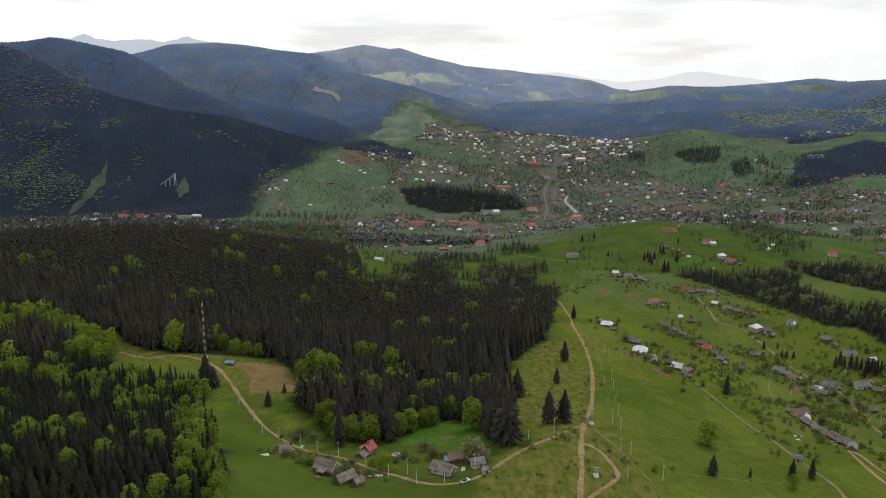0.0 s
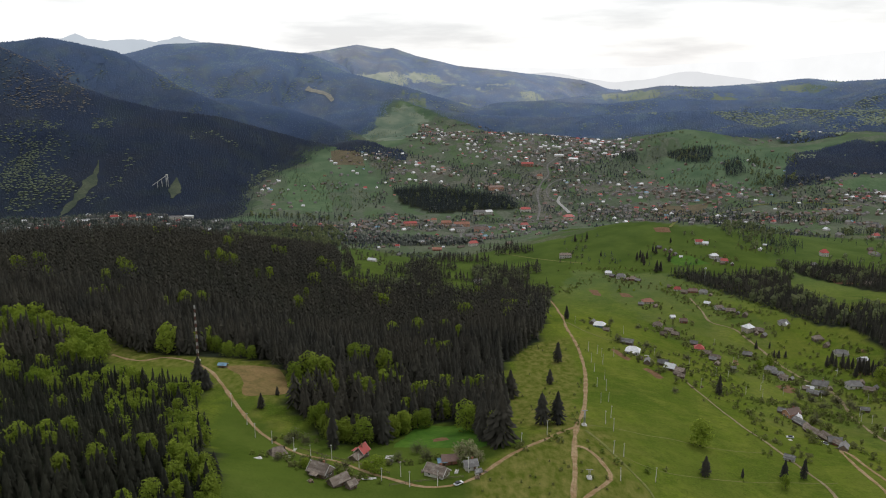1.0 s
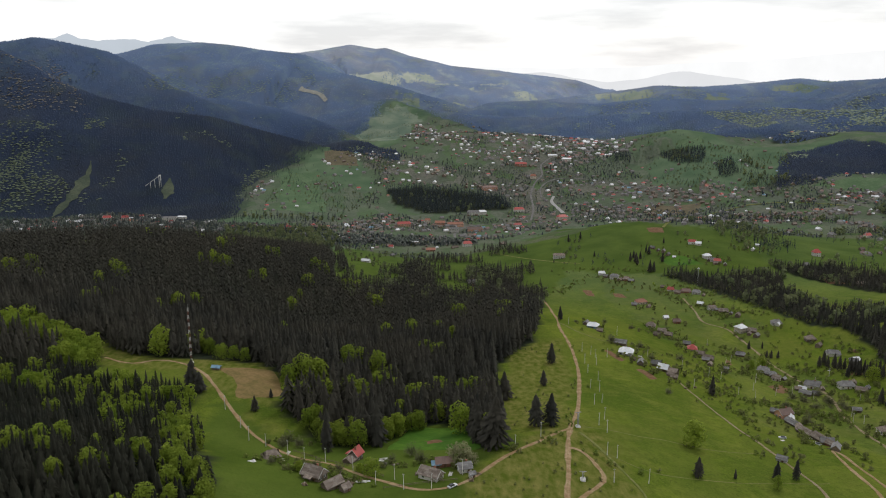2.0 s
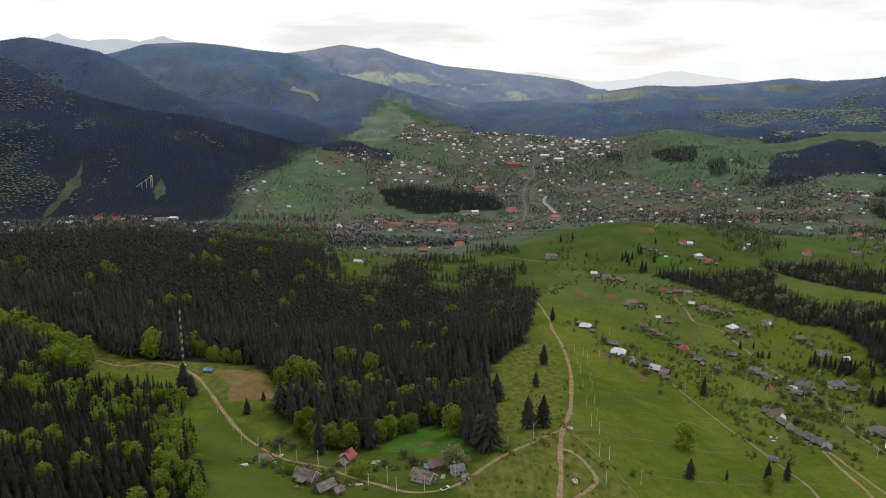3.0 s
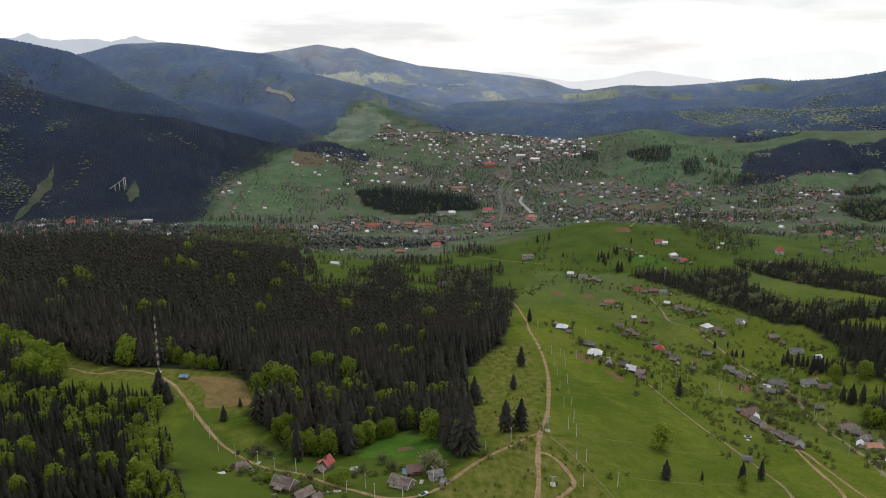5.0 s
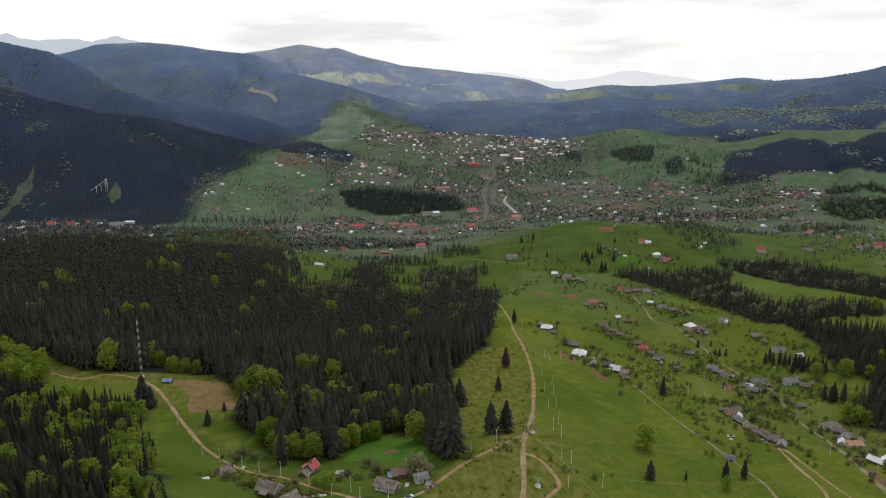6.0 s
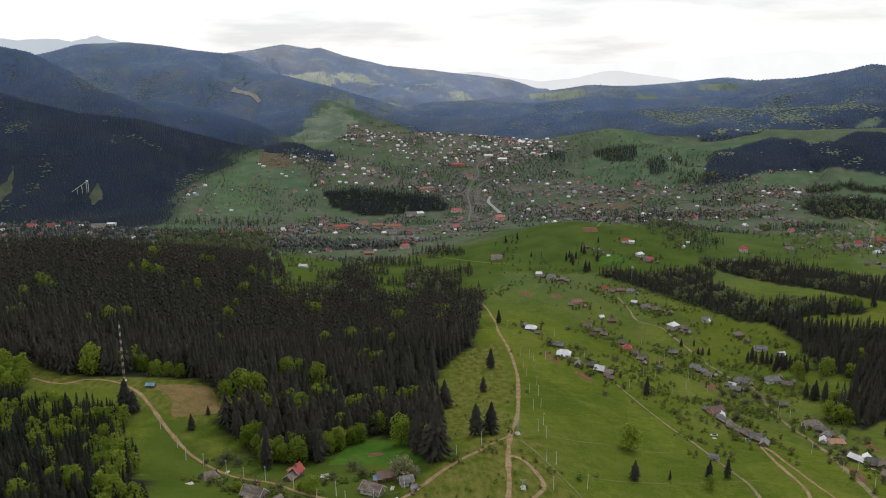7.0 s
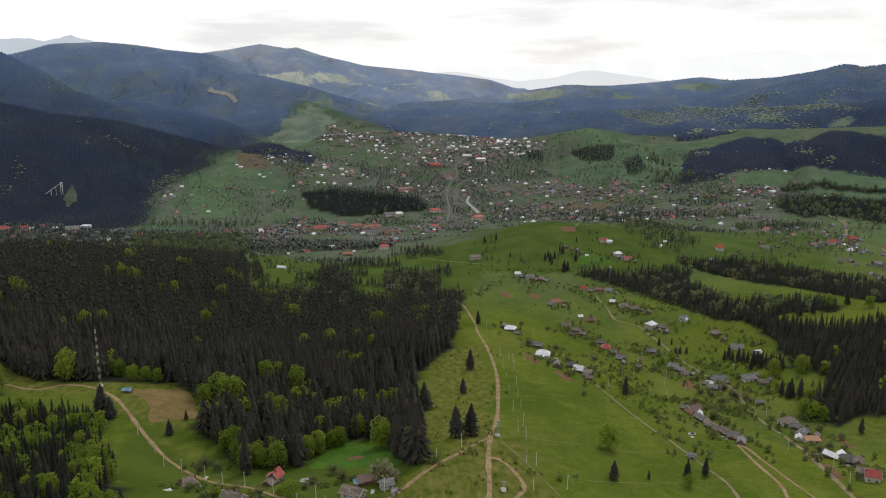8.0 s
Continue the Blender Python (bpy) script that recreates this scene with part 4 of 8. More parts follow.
# ---- plots and patches ----
for corners, mat, label in (
    ([(-130.1, 457), (-95.5, 454.8), (-81.7, 417.9), (-103, 398.4)], M_BRACKEN, "patch of dry brown grass beside the mast hill"),
    ([(-21.8, 342.2), (-9.7, 392.3), (20.5, 382.6), (23.2, 333.9)], M_FRESH, "bright green hollow of fresh spring grass"),
    ([(-7.0, 362.0), (6.0, 365.0), (10.5, 352.5), (-3.0, 349.5)], M_SOIL, "small oval of freshly dug red soil"),
    ([(133, 585), (140, 587), (147, 563), (141, 552)], M_SOIL, "strip of ploughed red soil below a farmhouse"),
    ([(147, 542), (154, 548), (161, 524), (155, 514)], M_SOIL, "small ploughed red plot on the meadow"),
    ([(508, 1008), (528, 979), (520, 949), (496, 944)], M_SOIL, "ploughed red field on a green rise"),
    ([(223, 940), (237, 937), (237, 909), (220, 912)], M_SOIL, "small ploughed plot on the spur"),
    ([(256.9, 566.4), (273.9, 579.3), (273.5, 558.6), (256.6, 540.9)], M_SOIL, "brown garden plot behind a house"),
    ([(296.7, 422.4), (300, 415.3), (289.6, 389.9), (287, 398.9)], M_SOIL, "brown garden plot beside an eastern farm"),
    ([(250.9, 367.6), (259.5, 370.6), (245.4, 337.9), (240.2, 337.8)], M_SOIL, "ploughed brown plot by the gravel road"),
    ([(350, 1259), (376, 1253), (372, 1223), (347, 1231)], M_SOIL, "bare red patch on top of the knoll"),
    ([(194, 973), (206, 965), (199, 918), (189, 927)], M_SOIL, "small brown plot near the top of the spur"),
    ([(255.1, 649.8), (263.1, 653.3), (254.7, 627.9), (247.7, 625)], M_SOIL, "small dug plot among the bushes"),
    ([(375.6, 672.1), (380.6, 665), (375.5, 653.5), (370.1, 659.6)], M_SOIL, "small red plot behind the white barn"),
    ([(263.1, 569.9), (273, 566.6), (267.2, 547.9), (255.4, 546.2)], M_SOIL, "brown garden plot below the lane"),
    ([(341.8, 608.5), (351.2, 603.8), (346.5, 591.1), (335.8, 592.8)], M_SOIL, "ploughed brown plot in the hamlet"),
    ([(-388, 2129), (-272, 2097), (-225, 1754), (-349, 1754)], M_HAY, "bright green hay meadow on the valley side"),
    ([(-303, 2295), (-225, 2318), (-193, 2123), (-277, 2140)], M_FALLOW, "brown fallow field on the valley side"),
    ([(499, 1761), (604, 1730), (574, 1639), (462, 1670)], M_FALLOW, "olive brown field on the valley floor"),
    ([(685, 2224), (772, 2246), (738, 2140), (673, 2182)], M_HAY, "green pasture on a far knoll"),
    ([(838, 1742), (978, 1765), (1057, 1721), (942, 1691)], M_HAY, "long green field on the far valley side"),
    ([(334, 1135), (369, 1111), (380, 1070), (334, 1077)], M_FRESH, "green garden meadow on the knoll's flank"),
):
    plot("field", corners, mat, label, lift=0.34 if mat is M_SOIL else 0.22)

# ---- trees ----
RNG = np.random.RandomState(21)
_made = {}


def place(key, build, m):
    """The first thing of a kind is built, the next ones are copies of it."""
    if key not in _made:
        _made[key] = build()
        _made[key].matrix_basis = m
        return _made[key]
    s = _made[key].scale
    return copy_thing(_made[key], m @ Matrix.Diagonal((1 / s.x, 1 / s.y, 1 / s.z, 1)))


def spruce_crown(rng, tiers, points, radius=0.15, low=0.07):
    """Drooping, ragged whorls of branches, one above the other, on a tree 1 high."""
    v, f = [], []
    for k in range(tiers):
        t = k / tiers
        z = low + (1 - low) * t ** 0.92 * 0.96
        r = radius * (1 - t) ** 0.8 * rng.uniform(0.75, 1.2) + 0.012
        top = min(1.0, z + (1.0 - low) / tiers * rng.uniform(1.5, 2.0) + 0.02)
        i = len(v)
        v.append((rng.uniform(-0.012, 0.012), rng.uniform(-0.012, 0.012), top))
        turn = rng.uniform(0, 6.3)
        for j in range(points):
            a = turn + 6.2832 * j / points
            q = r * (rng.uniform(0.9, 1.18) if j % 2 == 0 else rng.uniform(0.5, 0.72))
            v.append((q * math.cos(a), q * math.sin(a), z - 0.25 * q * rng.uniform(0.2, 1.0) + (0.02 if j % 2 else 0)))
        for j in range(points):
            f.append((i, i + 1 + j, i + 1 + (j + 1) % points))
    return np.array(v), np.array(f)


def spruce_sprays(rng, sprays, radius=0.17, low=0.05, fine=1.0):
    """Drooping branch sprays wound up round the stem of a tree 1 high, uneven from tier to tier and side to side."""
    v, f = [], []
    tiers, sides = rng.uniform(0.74, 1.15, 16), rng.uniform(0.78, 1.18, 7)
    for k in range(sprays):
        t = ((k + rng.uniform(0, 1)) / sprays) ** 0.86
        z = low + (0.97 - low) * t
        a = k * 2.39996 + rng.uniform(-0.4, 0.4)
        skirt = 0.72 + 0.28 * min(1.0, t / 0.16)
        reach = (radius * skirt * (1 - t) ** 0.70 + 0.010) * rng.uniform(0.70, 1.18) * tiers[int(t * 15.9)] * sides[int((a % 6.2832) / 6.2832 * 6.99)]
        half = fine * (rng.uniform(0.17, 0.32) + 0.6 * t)
        inner = (1 - fine) * 0.9
        top = min(1.0, z + reach * rng.uniform(0.55, 1.0) * (0.45 + 0.55 * fine) + 0.02)
        drop = reach * rng.uniform(0.15, 0.60)
        i = len(v)
        v += [(inner * 0.6 * reach * math.cos(a), inner * 0.6 * reach * math.sin(a), top - inner * 0.3 * reach),
              (reach * 0.82 * math.cos(a - half), reach * 0.82 * math.sin(a - half), z - drop * 0.4),
              (reach * 0.82 * math.cos(a + half), reach * 0.82 * math.sin(a + half), z - drop * 0.4),
              (reach * 1.14 * math.cos(a), reach * 1.14 * math.sin(a), z - drop)]
        f += [(i, i + 1, i + 3), (i, i + 3, i + 2)]
    i = len(v)
    v += [(0, 0, 1.03)] + [(0.022 * math.cos(q), 0.022 * math.sin(q), 0.88) for q in (0.3, 2.4, 4.5)]
    f += [(i, i + 1, i + 2), (i, i + 2, i + 3), (i, i + 3, i + 1)]
    return np.array(v), np.array(f)


def leaf_crown(rng, clumps, leaves, size, width=0.34, low=0.22, slim=0.0):
    """Leaf sprays lying on many small clumps, with gaps between them, on a tree 1 high."""
    v, f = [], []
    for c in range(clumps):
        t = (c + 0.5) / clumps
        z = low + (0.96 - low) * t
        wide = width * math.sqrt(max(0.05, 1 - ((t - 0.42 + 0.15 * slim) / 0.62) ** 2))
        a, d = c * 2.4 + rng.uniform(-0.5, 0.5), wide * rng.uniform(0.35, 0.85)
        centre = np.array((d * math.cos(a), d * math.sin(a), z))
        r = width * rng.uniform(0.38, 0.62)
        for _ in range(leaves):
            n = rng.normal(size=3)
            n[2] += 0.35
            n /= np.linalg.norm(n)
            p = centre + n * r * rng.uniform(0.75, 1.05)
            n = n + rng.normal(size=3) * 0.35
            n /= np.linalg.norm(n)
            e1 = np.cross(n, rng.normal(size=3))
            e1 /= np.linalg.norm(e1)
            e2 = np.cross(n, e1)
            s = size * rng.uniform(0.6, 1.3)
            i = len(v)
            v += [p + e1 * s, p + e2 * s * 0.8, p - e1 * s * 0.9, p - e2 * s]
            f += [(i, i + 1, i + 2), (i, i + 2, i + 3)]
    return np.array(v), np.array(f)


def dome_crown(rng, points=4, rings=((0.70, 0.30), (0.22, 0.44))):
    """A low, lumpy crown as a far broadleaf tree shows it, 1 high."""
    v, f = [(rng.uniform(-0.06, 0.06), rng.uniform(-0.06, 0.06), 1.0)], []
    for z, r in rings:
        turn = rng.uniform(0, 6.3)
        for j in range(points):
            a, q = turn + 6.2832 * j / points, r * rng.uniform(0.7, 1.25)
            v.append((q * math.cos(a), q * math.sin(a), z + rng.uniform(-0.12, 0.12)))
    for j in range(points):
        n = (j + 1) % points
        f += [(0, 1 + j, 1 + n), (1 + j, 1 + points + j, 1 + points + n), (1 + j, 1 + points + n, 1 + n)]
    return np.array(v), np.array(f)


def twig_crown(rng, count, size):
    """Thin bare branches spreading from a short stem."""
    v, f = [], []
    for _ in range(count):
        a, up = rng.uniform(0, 6.3), rng.uniform(0.15, 1.3)
        d = np.array((math.cos(a) * math.cos(up), math.sin(a) * math.cos(up), math.sin(up)))
        p = d * rng.uniform(0.05, 0.35) + np.array((0, 0, 0.12))
        q = p + d * rng.uniform(0.3, 0.62) + rng.normal(size=3) * 0.08
        s = np.cross(d, rng.normal(size=3))
        s *= size / np.linalg.norm(s)
        i = len(v)
        v += [p - s, p + s, q]
        f += [(i, i + 1, i + 2)]
    return np.array(v), np.array(f)


def trunk_verts(r, h, sides=6):
    a = np.arange(sides) * 2 * np.pi / sides
    lo = np.stack([r * np.cos(a), r * np.sin(a), np.full(sides, -0.03)], -1)
    hi = np.stack([0.35 * r * np.cos(a), 0.35 * r * np.sin(a), np.full(sides, h)], -1)
    f = [(i, (i + 1) % sides, sides + (i + 1) % sides) for i in range(sides)] + [(i, sides + (i + 1) % sides, sides + i) for i in range(sides)]
    return np.vstack([lo, hi]), np.array(f)


def limbed_trunk(rng):
    """A trunk with five limbs reaching into the crown."""
    v, f = trunk_verts(0.022, 0.72)
    for k in range(5):
        w, g = trunk_verts(0.010, 0.34, 4)
        m = np.array(Euler((rng.uniform(0.5, 0.9), 0, k * 1.26)).to_matrix())
        w = w @ m.T + np.array((0, 0, 0.26 + 0.06 * k))
        f = np.vstack([f, g + len(v)])
        v = np.vstack([v, w])
    return v, f


SPRUCE_LABELS = ("tall dark green spruce with drooping branches", "slender dark spruce at the forest edge", "dense dark green spruce on the slope", "ragged dark spruce with sparse lower branches")
LEAF_LABELS = ("leafy tree in fresh yellow-green spring foliage", "round bright green broadleaf tree", "broad spring-green tree with uneven crown")


def build_spruce(kind, needles=None, label=None):
    def build():
        rng = np.random.RandomState(100 + kind)
        ob = tagged(new("spruce_tree"), label or SPRUCE_LABELS[kind % 4], "tree", "spruce trees")
        v, f = spruce_sprays(rng, 380, (0.185, 0.165, 0.205, 0.175)[kind % 4], fine=0.55)
        part("crown", mesh_from("spruce_crown", v, f, [needles or M_SPRUCE], np.full(len(v), (0.05, 0.25, 0.4, 0.6)[kind % 4])), ob)
        v, f = trunk_verts(0.016, 0.9)
        part("trunk", mesh_from("spruce_trunk", v, f, [M_BARK]), ob)
        return ob
    return build


def build_young_spruce(kind):
    return build_spruce(kind, M_DARKER_SPRUCE, "slim young dark spruce in a dense stand")


def build_leafy(kind):
    def build():
        rng = np.random.RandomState(200 + kind)
        ob = tagged(new("broadleaf_tree"), LEAF_LABELS[kind % 3], "tree", "broadleaf trees")
        v, f = leaf_crown(rng, (19, 22, 24)[kind % 3], 46, 0.036, (0.36, 0.42, 0.30)[kind % 3], 0.16)
        part("crown", mesh_from("leafy_crown", v, f, [M_LEAF], np.full(len(v), (0.35, 0.6, 0.85)[kind % 3])), ob)
        v, f = limbed_trunk(rng)
        part("trunk", mesh_from("leafy_trunk", v, f, [M_BARK]), ob)
        return ob
    return build


def build_bare(kind):
    def build():
        rng = np.random.RandomState(300 + kind)
        ob = tagged(new("bare_tree"), "grey-brown orchard tree with bare twigs", "tree", "orchard trees")
        v, f = twig_crown(rng, 230, 0.010)
        w, g = leaf_crown(rng, 9, 10, 0.035, 0.36, 0.2)
        v, f = np.vstack([v, w]), np.vstack([f, g + len(v)])
        part("crown", mesh_from("twig_crown", v, f, [M_TWIG], np.full(len(v), 0.3 + 0.3 * (kind % 3))), ob)
        v, f = limbed_trunk(rng)
        part("trunk", mesh_from("bare_trunk", v * np.array((1, 1, 0.8)), f, [M_BARK]), ob)
        return ob
    return build


def build_blossom(kind):
    def build():
        rng = np.random.RandomState(400 + kind)
        ob = tagged(new("blossoming_tree"), "fruit tree in pale spring blossom", "tree", "orchard trees")
        v, f = leaf_crown(rng, 12, 24, 0.055, 0.42, 0.15)
        part("crown", mesh_from("blossom_crown", v, f, [M_BLOSSOM], np.full(len(v), 0.5)), ob)
        v, f = limbed_trunk(rng)
        part("trunk", mesh_from("blossom_trunk", v, f, [M_BARK]), ob)
        return ob
    return build


BUILDERS = {"spruce": (build_spruce, 4), "young": (build_young_spruce, 4), "leafy": (build_leafy, 3), "bare": (build_bare, 3), "blossom": (build_blossom, 1)}


def tree(kind, x, y, h, wide=1.0):
    make, n = BUILDERS[kind]
    k = RNG.randint(n)
    z = float(ground(x, y))
    m = Matrix.Translation((x, y, z - 0.1)) @ Euler((0, 0, RNG.uniform(0, 6.3))).to_matrix().to_4x4() @ Matrix.Diagonal((h * wide, h * wide, h, 1))
    return place((kind, k), make(k), m)


def stand(name, x, y, h, wide, protos, material, label, category, tint=None):
    """Many trees of one kind in one mesh."""
    x, y, h = (np.asarray(a, float) for a in (x, y, h))
    z = ground(x, y) - 0.15
    pick, turn = RNG.randint(len(protos), size=len(x)), RNG.uniform(0, 6.3, len(x))
    if tint is None:
        tint = np.clip(RNG.normal(0.5, 0.25, len(x)), 0, 1)
    vs, fs, ts, count = [], [], [], 0
    for k, (v, f) in enumerate(protos):
        i = np.where(pick == k)[0]
        if not len(i):
            continue
        c, s, w = np.cos(turn[i])[:, None], np.sin(turn[i])[:, None], (h[i] * (wide[i] if np.ndim(wide) else wide))[:, None]
        q = np.stack([(v[None, :, 0] * c - v[None, :, 1] * s) * w + x[i][:, None], (v[None, :, 0] * s + v[None, :, 1] * c) * w + y[i][:, None],
                      v[None, :, 2] * h[i][:, None] + z[i][:, None]], -1)
        vs.append(q.reshape(-1, 3))
        fs.append((f[None] + (np.arange(len(i)) * len(v))[:, None, None]).reshape(-1, 3) + count)
        ts.append(np.repeat(tint[i], len(v)))
        count += len(i) * len(v)
    me = mesh_from(name, np.vstack(vs), np.vstack(fs), [material], np.concatenate(ts))
    return tagged(new(name, me), label, category, kind="stuff")


def sown(outline, gap, jitter=0.85, blur=0.0):
    """Places spread over an outline, about one for each gap by gap."""
    o = np.array(outline)
    gx, gy = np.arange(o[:, 0].min() - gap, o[:, 0].max() + gap, gap), np.arange(o[:, 1].min() - gap, o[:, 1].max() + gap, gap)
    x, y = (a.ravel() for a in np.meshgrid(gx, gy))
    x, y = x + gap * jitter * (RNG.rand(len(x)) - 0.5), y + gap * jitter * (RNG.rand(len(y)) - 0.5)
    ok = soft(x, y, outline, blur) > 0.5 if blur else inside(x, y, outline)
    return x[ok], y[ok]


_r = np.random.RandomState(5)
SPRUCE_FINE = [spruce_sprays(_r, 100, r, fine=0.7) for r in (0.165, 0.185, 0.15, 0.195, 0.17, 0.14)]
SPRUCE_NEAR = [spruce_sprays(_r, 62, r, fine=0.85) for r in (0.165, 0.185, 0.15, 0.195, 0.17, 0.14, 0.18, 0.16)]
SPRUCE_MID = [spruce_sprays(_r, 14, r, 0.03) for r in (0.19, 0.21, 0.17, 0.20)]
SPRUCE_HALF = [spruce_sprays(_r, 24, r, 0.03) for r in (0.18, 0.20, 0.16, 0.19)]
SPRUCE_FAR = [spruce_crown(_r, 2, 6, r, 0.0) for r in (0.36, 0.42, 0.32)]
LEAF_NEAR = [leaf_crown(_r, 15, 20, 0.052, w, 0.14) for w in (0.34, 0.4, 0.28, 0.37)]
LEAF_MID = [leaf_crown(_r, 7, 7, 0.145, w, 0.1) for w in (0.34, 0.4, 0.3)]
LEAF_FAR = [leaf_crown(_r, 3, 4, 0.26, w, 0.05) for w in (0.36, 0.42)]
TWIG_NEAR = [twig_crown(_r, 60, 0.02) for _ in range(3)]
MOUND_FAR = [dome_crown(_r, 4, ((0.58, 0.34), (0.0, 0.60))) for _ in range(4)]
SPRUCE_DOT = [spruce_crown(_r, 1, 4, r, 0.0) for r in (0.36, 0.42, 0.32, 0.39)]
DOME_FAR = [dome_crown(_r) for _ in range(4)]
SHRUB = [leaf_crown(_r, 5, 8, 0.18, 0.46, 0.05) for _ in range(4)]

# the mixed wood in front: bright broadleaf groups towards the meadow and on the western rise
x, y = sown(WOOD_FRONT, 4.4, blur=9)
k = ~inside(x, y, BRIGHT_RISE)
x, y = x[k], y[k]
BRIGHT_WEST = [(-291.2, 407.1), (-321.5, 453.3), (-249, 458.6), (-211.3, 443.2), (-179.7, 406.7), (-199.2, 396), (-242.4, 408.6)]
BRIGHT_EDGE = [(-162, 387), (-128, 405), (-102, 346), (-76, 250), (-116, 239), (-131, 257), (-125, 285), (-137, 335)]
broad = rough_noise(x, y, 15, 2) + 0.32 * inside(x, y, BRIGHT_EDGE) + 0.26 * inside(x, y, BRIGHT_WEST) + 0.26 * RNG.randn(len(x)) > 0.44
order = np.argsort(y + 0.25 * np.abs(x + 110))
front = np.zeros(len(x), bool)
front[order[:200]] = True
for px, py, b in zip(x[front], y[front], broad[front]):
    if b:
        tree("leafy", px, py, RNG.uniform(7, 11))
    else:
        tree("young", px, py, RNG.uniform(8, 13), RNG.uniform(0.8, 1.1))
back = ~front
k = back & ~broad
stand("spruce_forest", x[k], y[k], RNG.uniform(8, 13, k.sum()), RNG.uniform(0.8, 1.1, k.sum()), SPRUCE_FINE, M_DARKER_SPRUCE, "dense dark green spruces of the mixed forest", "forest")
k = back & broad
stand("broadleaf_forest", x[k], y[k], RNG.uniform(7, 11.5, k.sum()), RNG.uniform(0.8, 1.15, k.sum()), LEAF_NEAR, M_LEAF, "yellow-green broadleaf trees among the spruces", "forest")
x, y = sown(BRIGHT_RISE, 6.5, blur=4)
k = rough_noise(x, y, 30, 2) > -0.36
stand("broadleaf_grove", x[k], y[k], RNG.uniform(10, 15, k.sum()), 1.0, LEAF_NEAR, M_LEAF, "bright yellow-green broadleaf grove on the rise", "forest")
stand("spruce_grove", x[~k], y[~k], RNG.uniform(14, 20, (~k).sum()), 1.0, SPRUCE_NEAR, M_SPRUCE, "dark spruces inside the bright grove", "forest")

# the main dark spruce wood
x, y = sown(WOOD_MAIN, 5.0, blur=4)
# light gaps round the broadleaf trees that stand inside the wood
GAPS = [(-168.7, 474.8), (-53.3, 492.3), (-32.3, 479.1), (-73.5, 441.9), (-65.9, 445.9), (-141.6, 489.1), (-127.5, 476.1), (-115.5, 472.1), (-81.8, 433.4), (-178.8, 565.4), (-37, 652), (-15.3, 659.5), (6.7, 653.6), (18.1, 626.7)]
for gx, gy in GAPS:
    k = (np.abs(x - gx) > 7) | (y - gy > 4) | (y - gy < -20)
    x, y = x[k], y[k]
fringe = y < 470
broad = (rough_noise(x, y, 26, 2) + 0.1 * RNG.randn(len(x)) > 0.56) | fringe & (rough_noise(x + 9, y, 18, 2) > 0.27)
near = y < 640
order = np.argsort(y)
front = np.zeros(len(x), bool)
front[order[:90]] = True
for px, py, b in zip(x[front], y[front], broad[front]):
    if b:
        tree("leafy", px, py, RNG.uniform(8, 12), 1.1)
    else:
        tree("spruce", px, py, RNG.uniform(13, 22), RNG.uniform(0.95, 1.25))
rest = ~front
k = rest & near & ~broad
stand("spruce_forest", x[k], y[k], RNG.uniform(12, 22, k.sum()), RNG.uniform(0.95, 1.25, k.sum()), SPRUCE_NEAR, M_SPRUCE, "dense tall dark spruce forest on the hillside", "forest")
k = rest & ~near & ~broad
stand("spruce_forest", x[k], y[k], RNG.uniform(10, 20, k.sum()), RNG.uniform(0.95, 1.3, k.sum()), SPRUCE_MID, M_SPRUCE, "dark spruce forest covering the hill", "forest")
k = rest & broad
stand("broadleaf_forest", x[k], y[k], RNG.uniform(10, 15, k.sum()), 1.0, LEAF_NEAR, M_LEAF, "scattered yellow-green trees in the dark forest", "forest")
x, y = sown(WOOD_BACK, 7.0)
stand("spruce_forest", x, y, RNG.uniform(15, 23, len(x)), 1.0, SPRUCE_MID, M_SPRUCE, "dark spruce forest behind the crest", "forest")

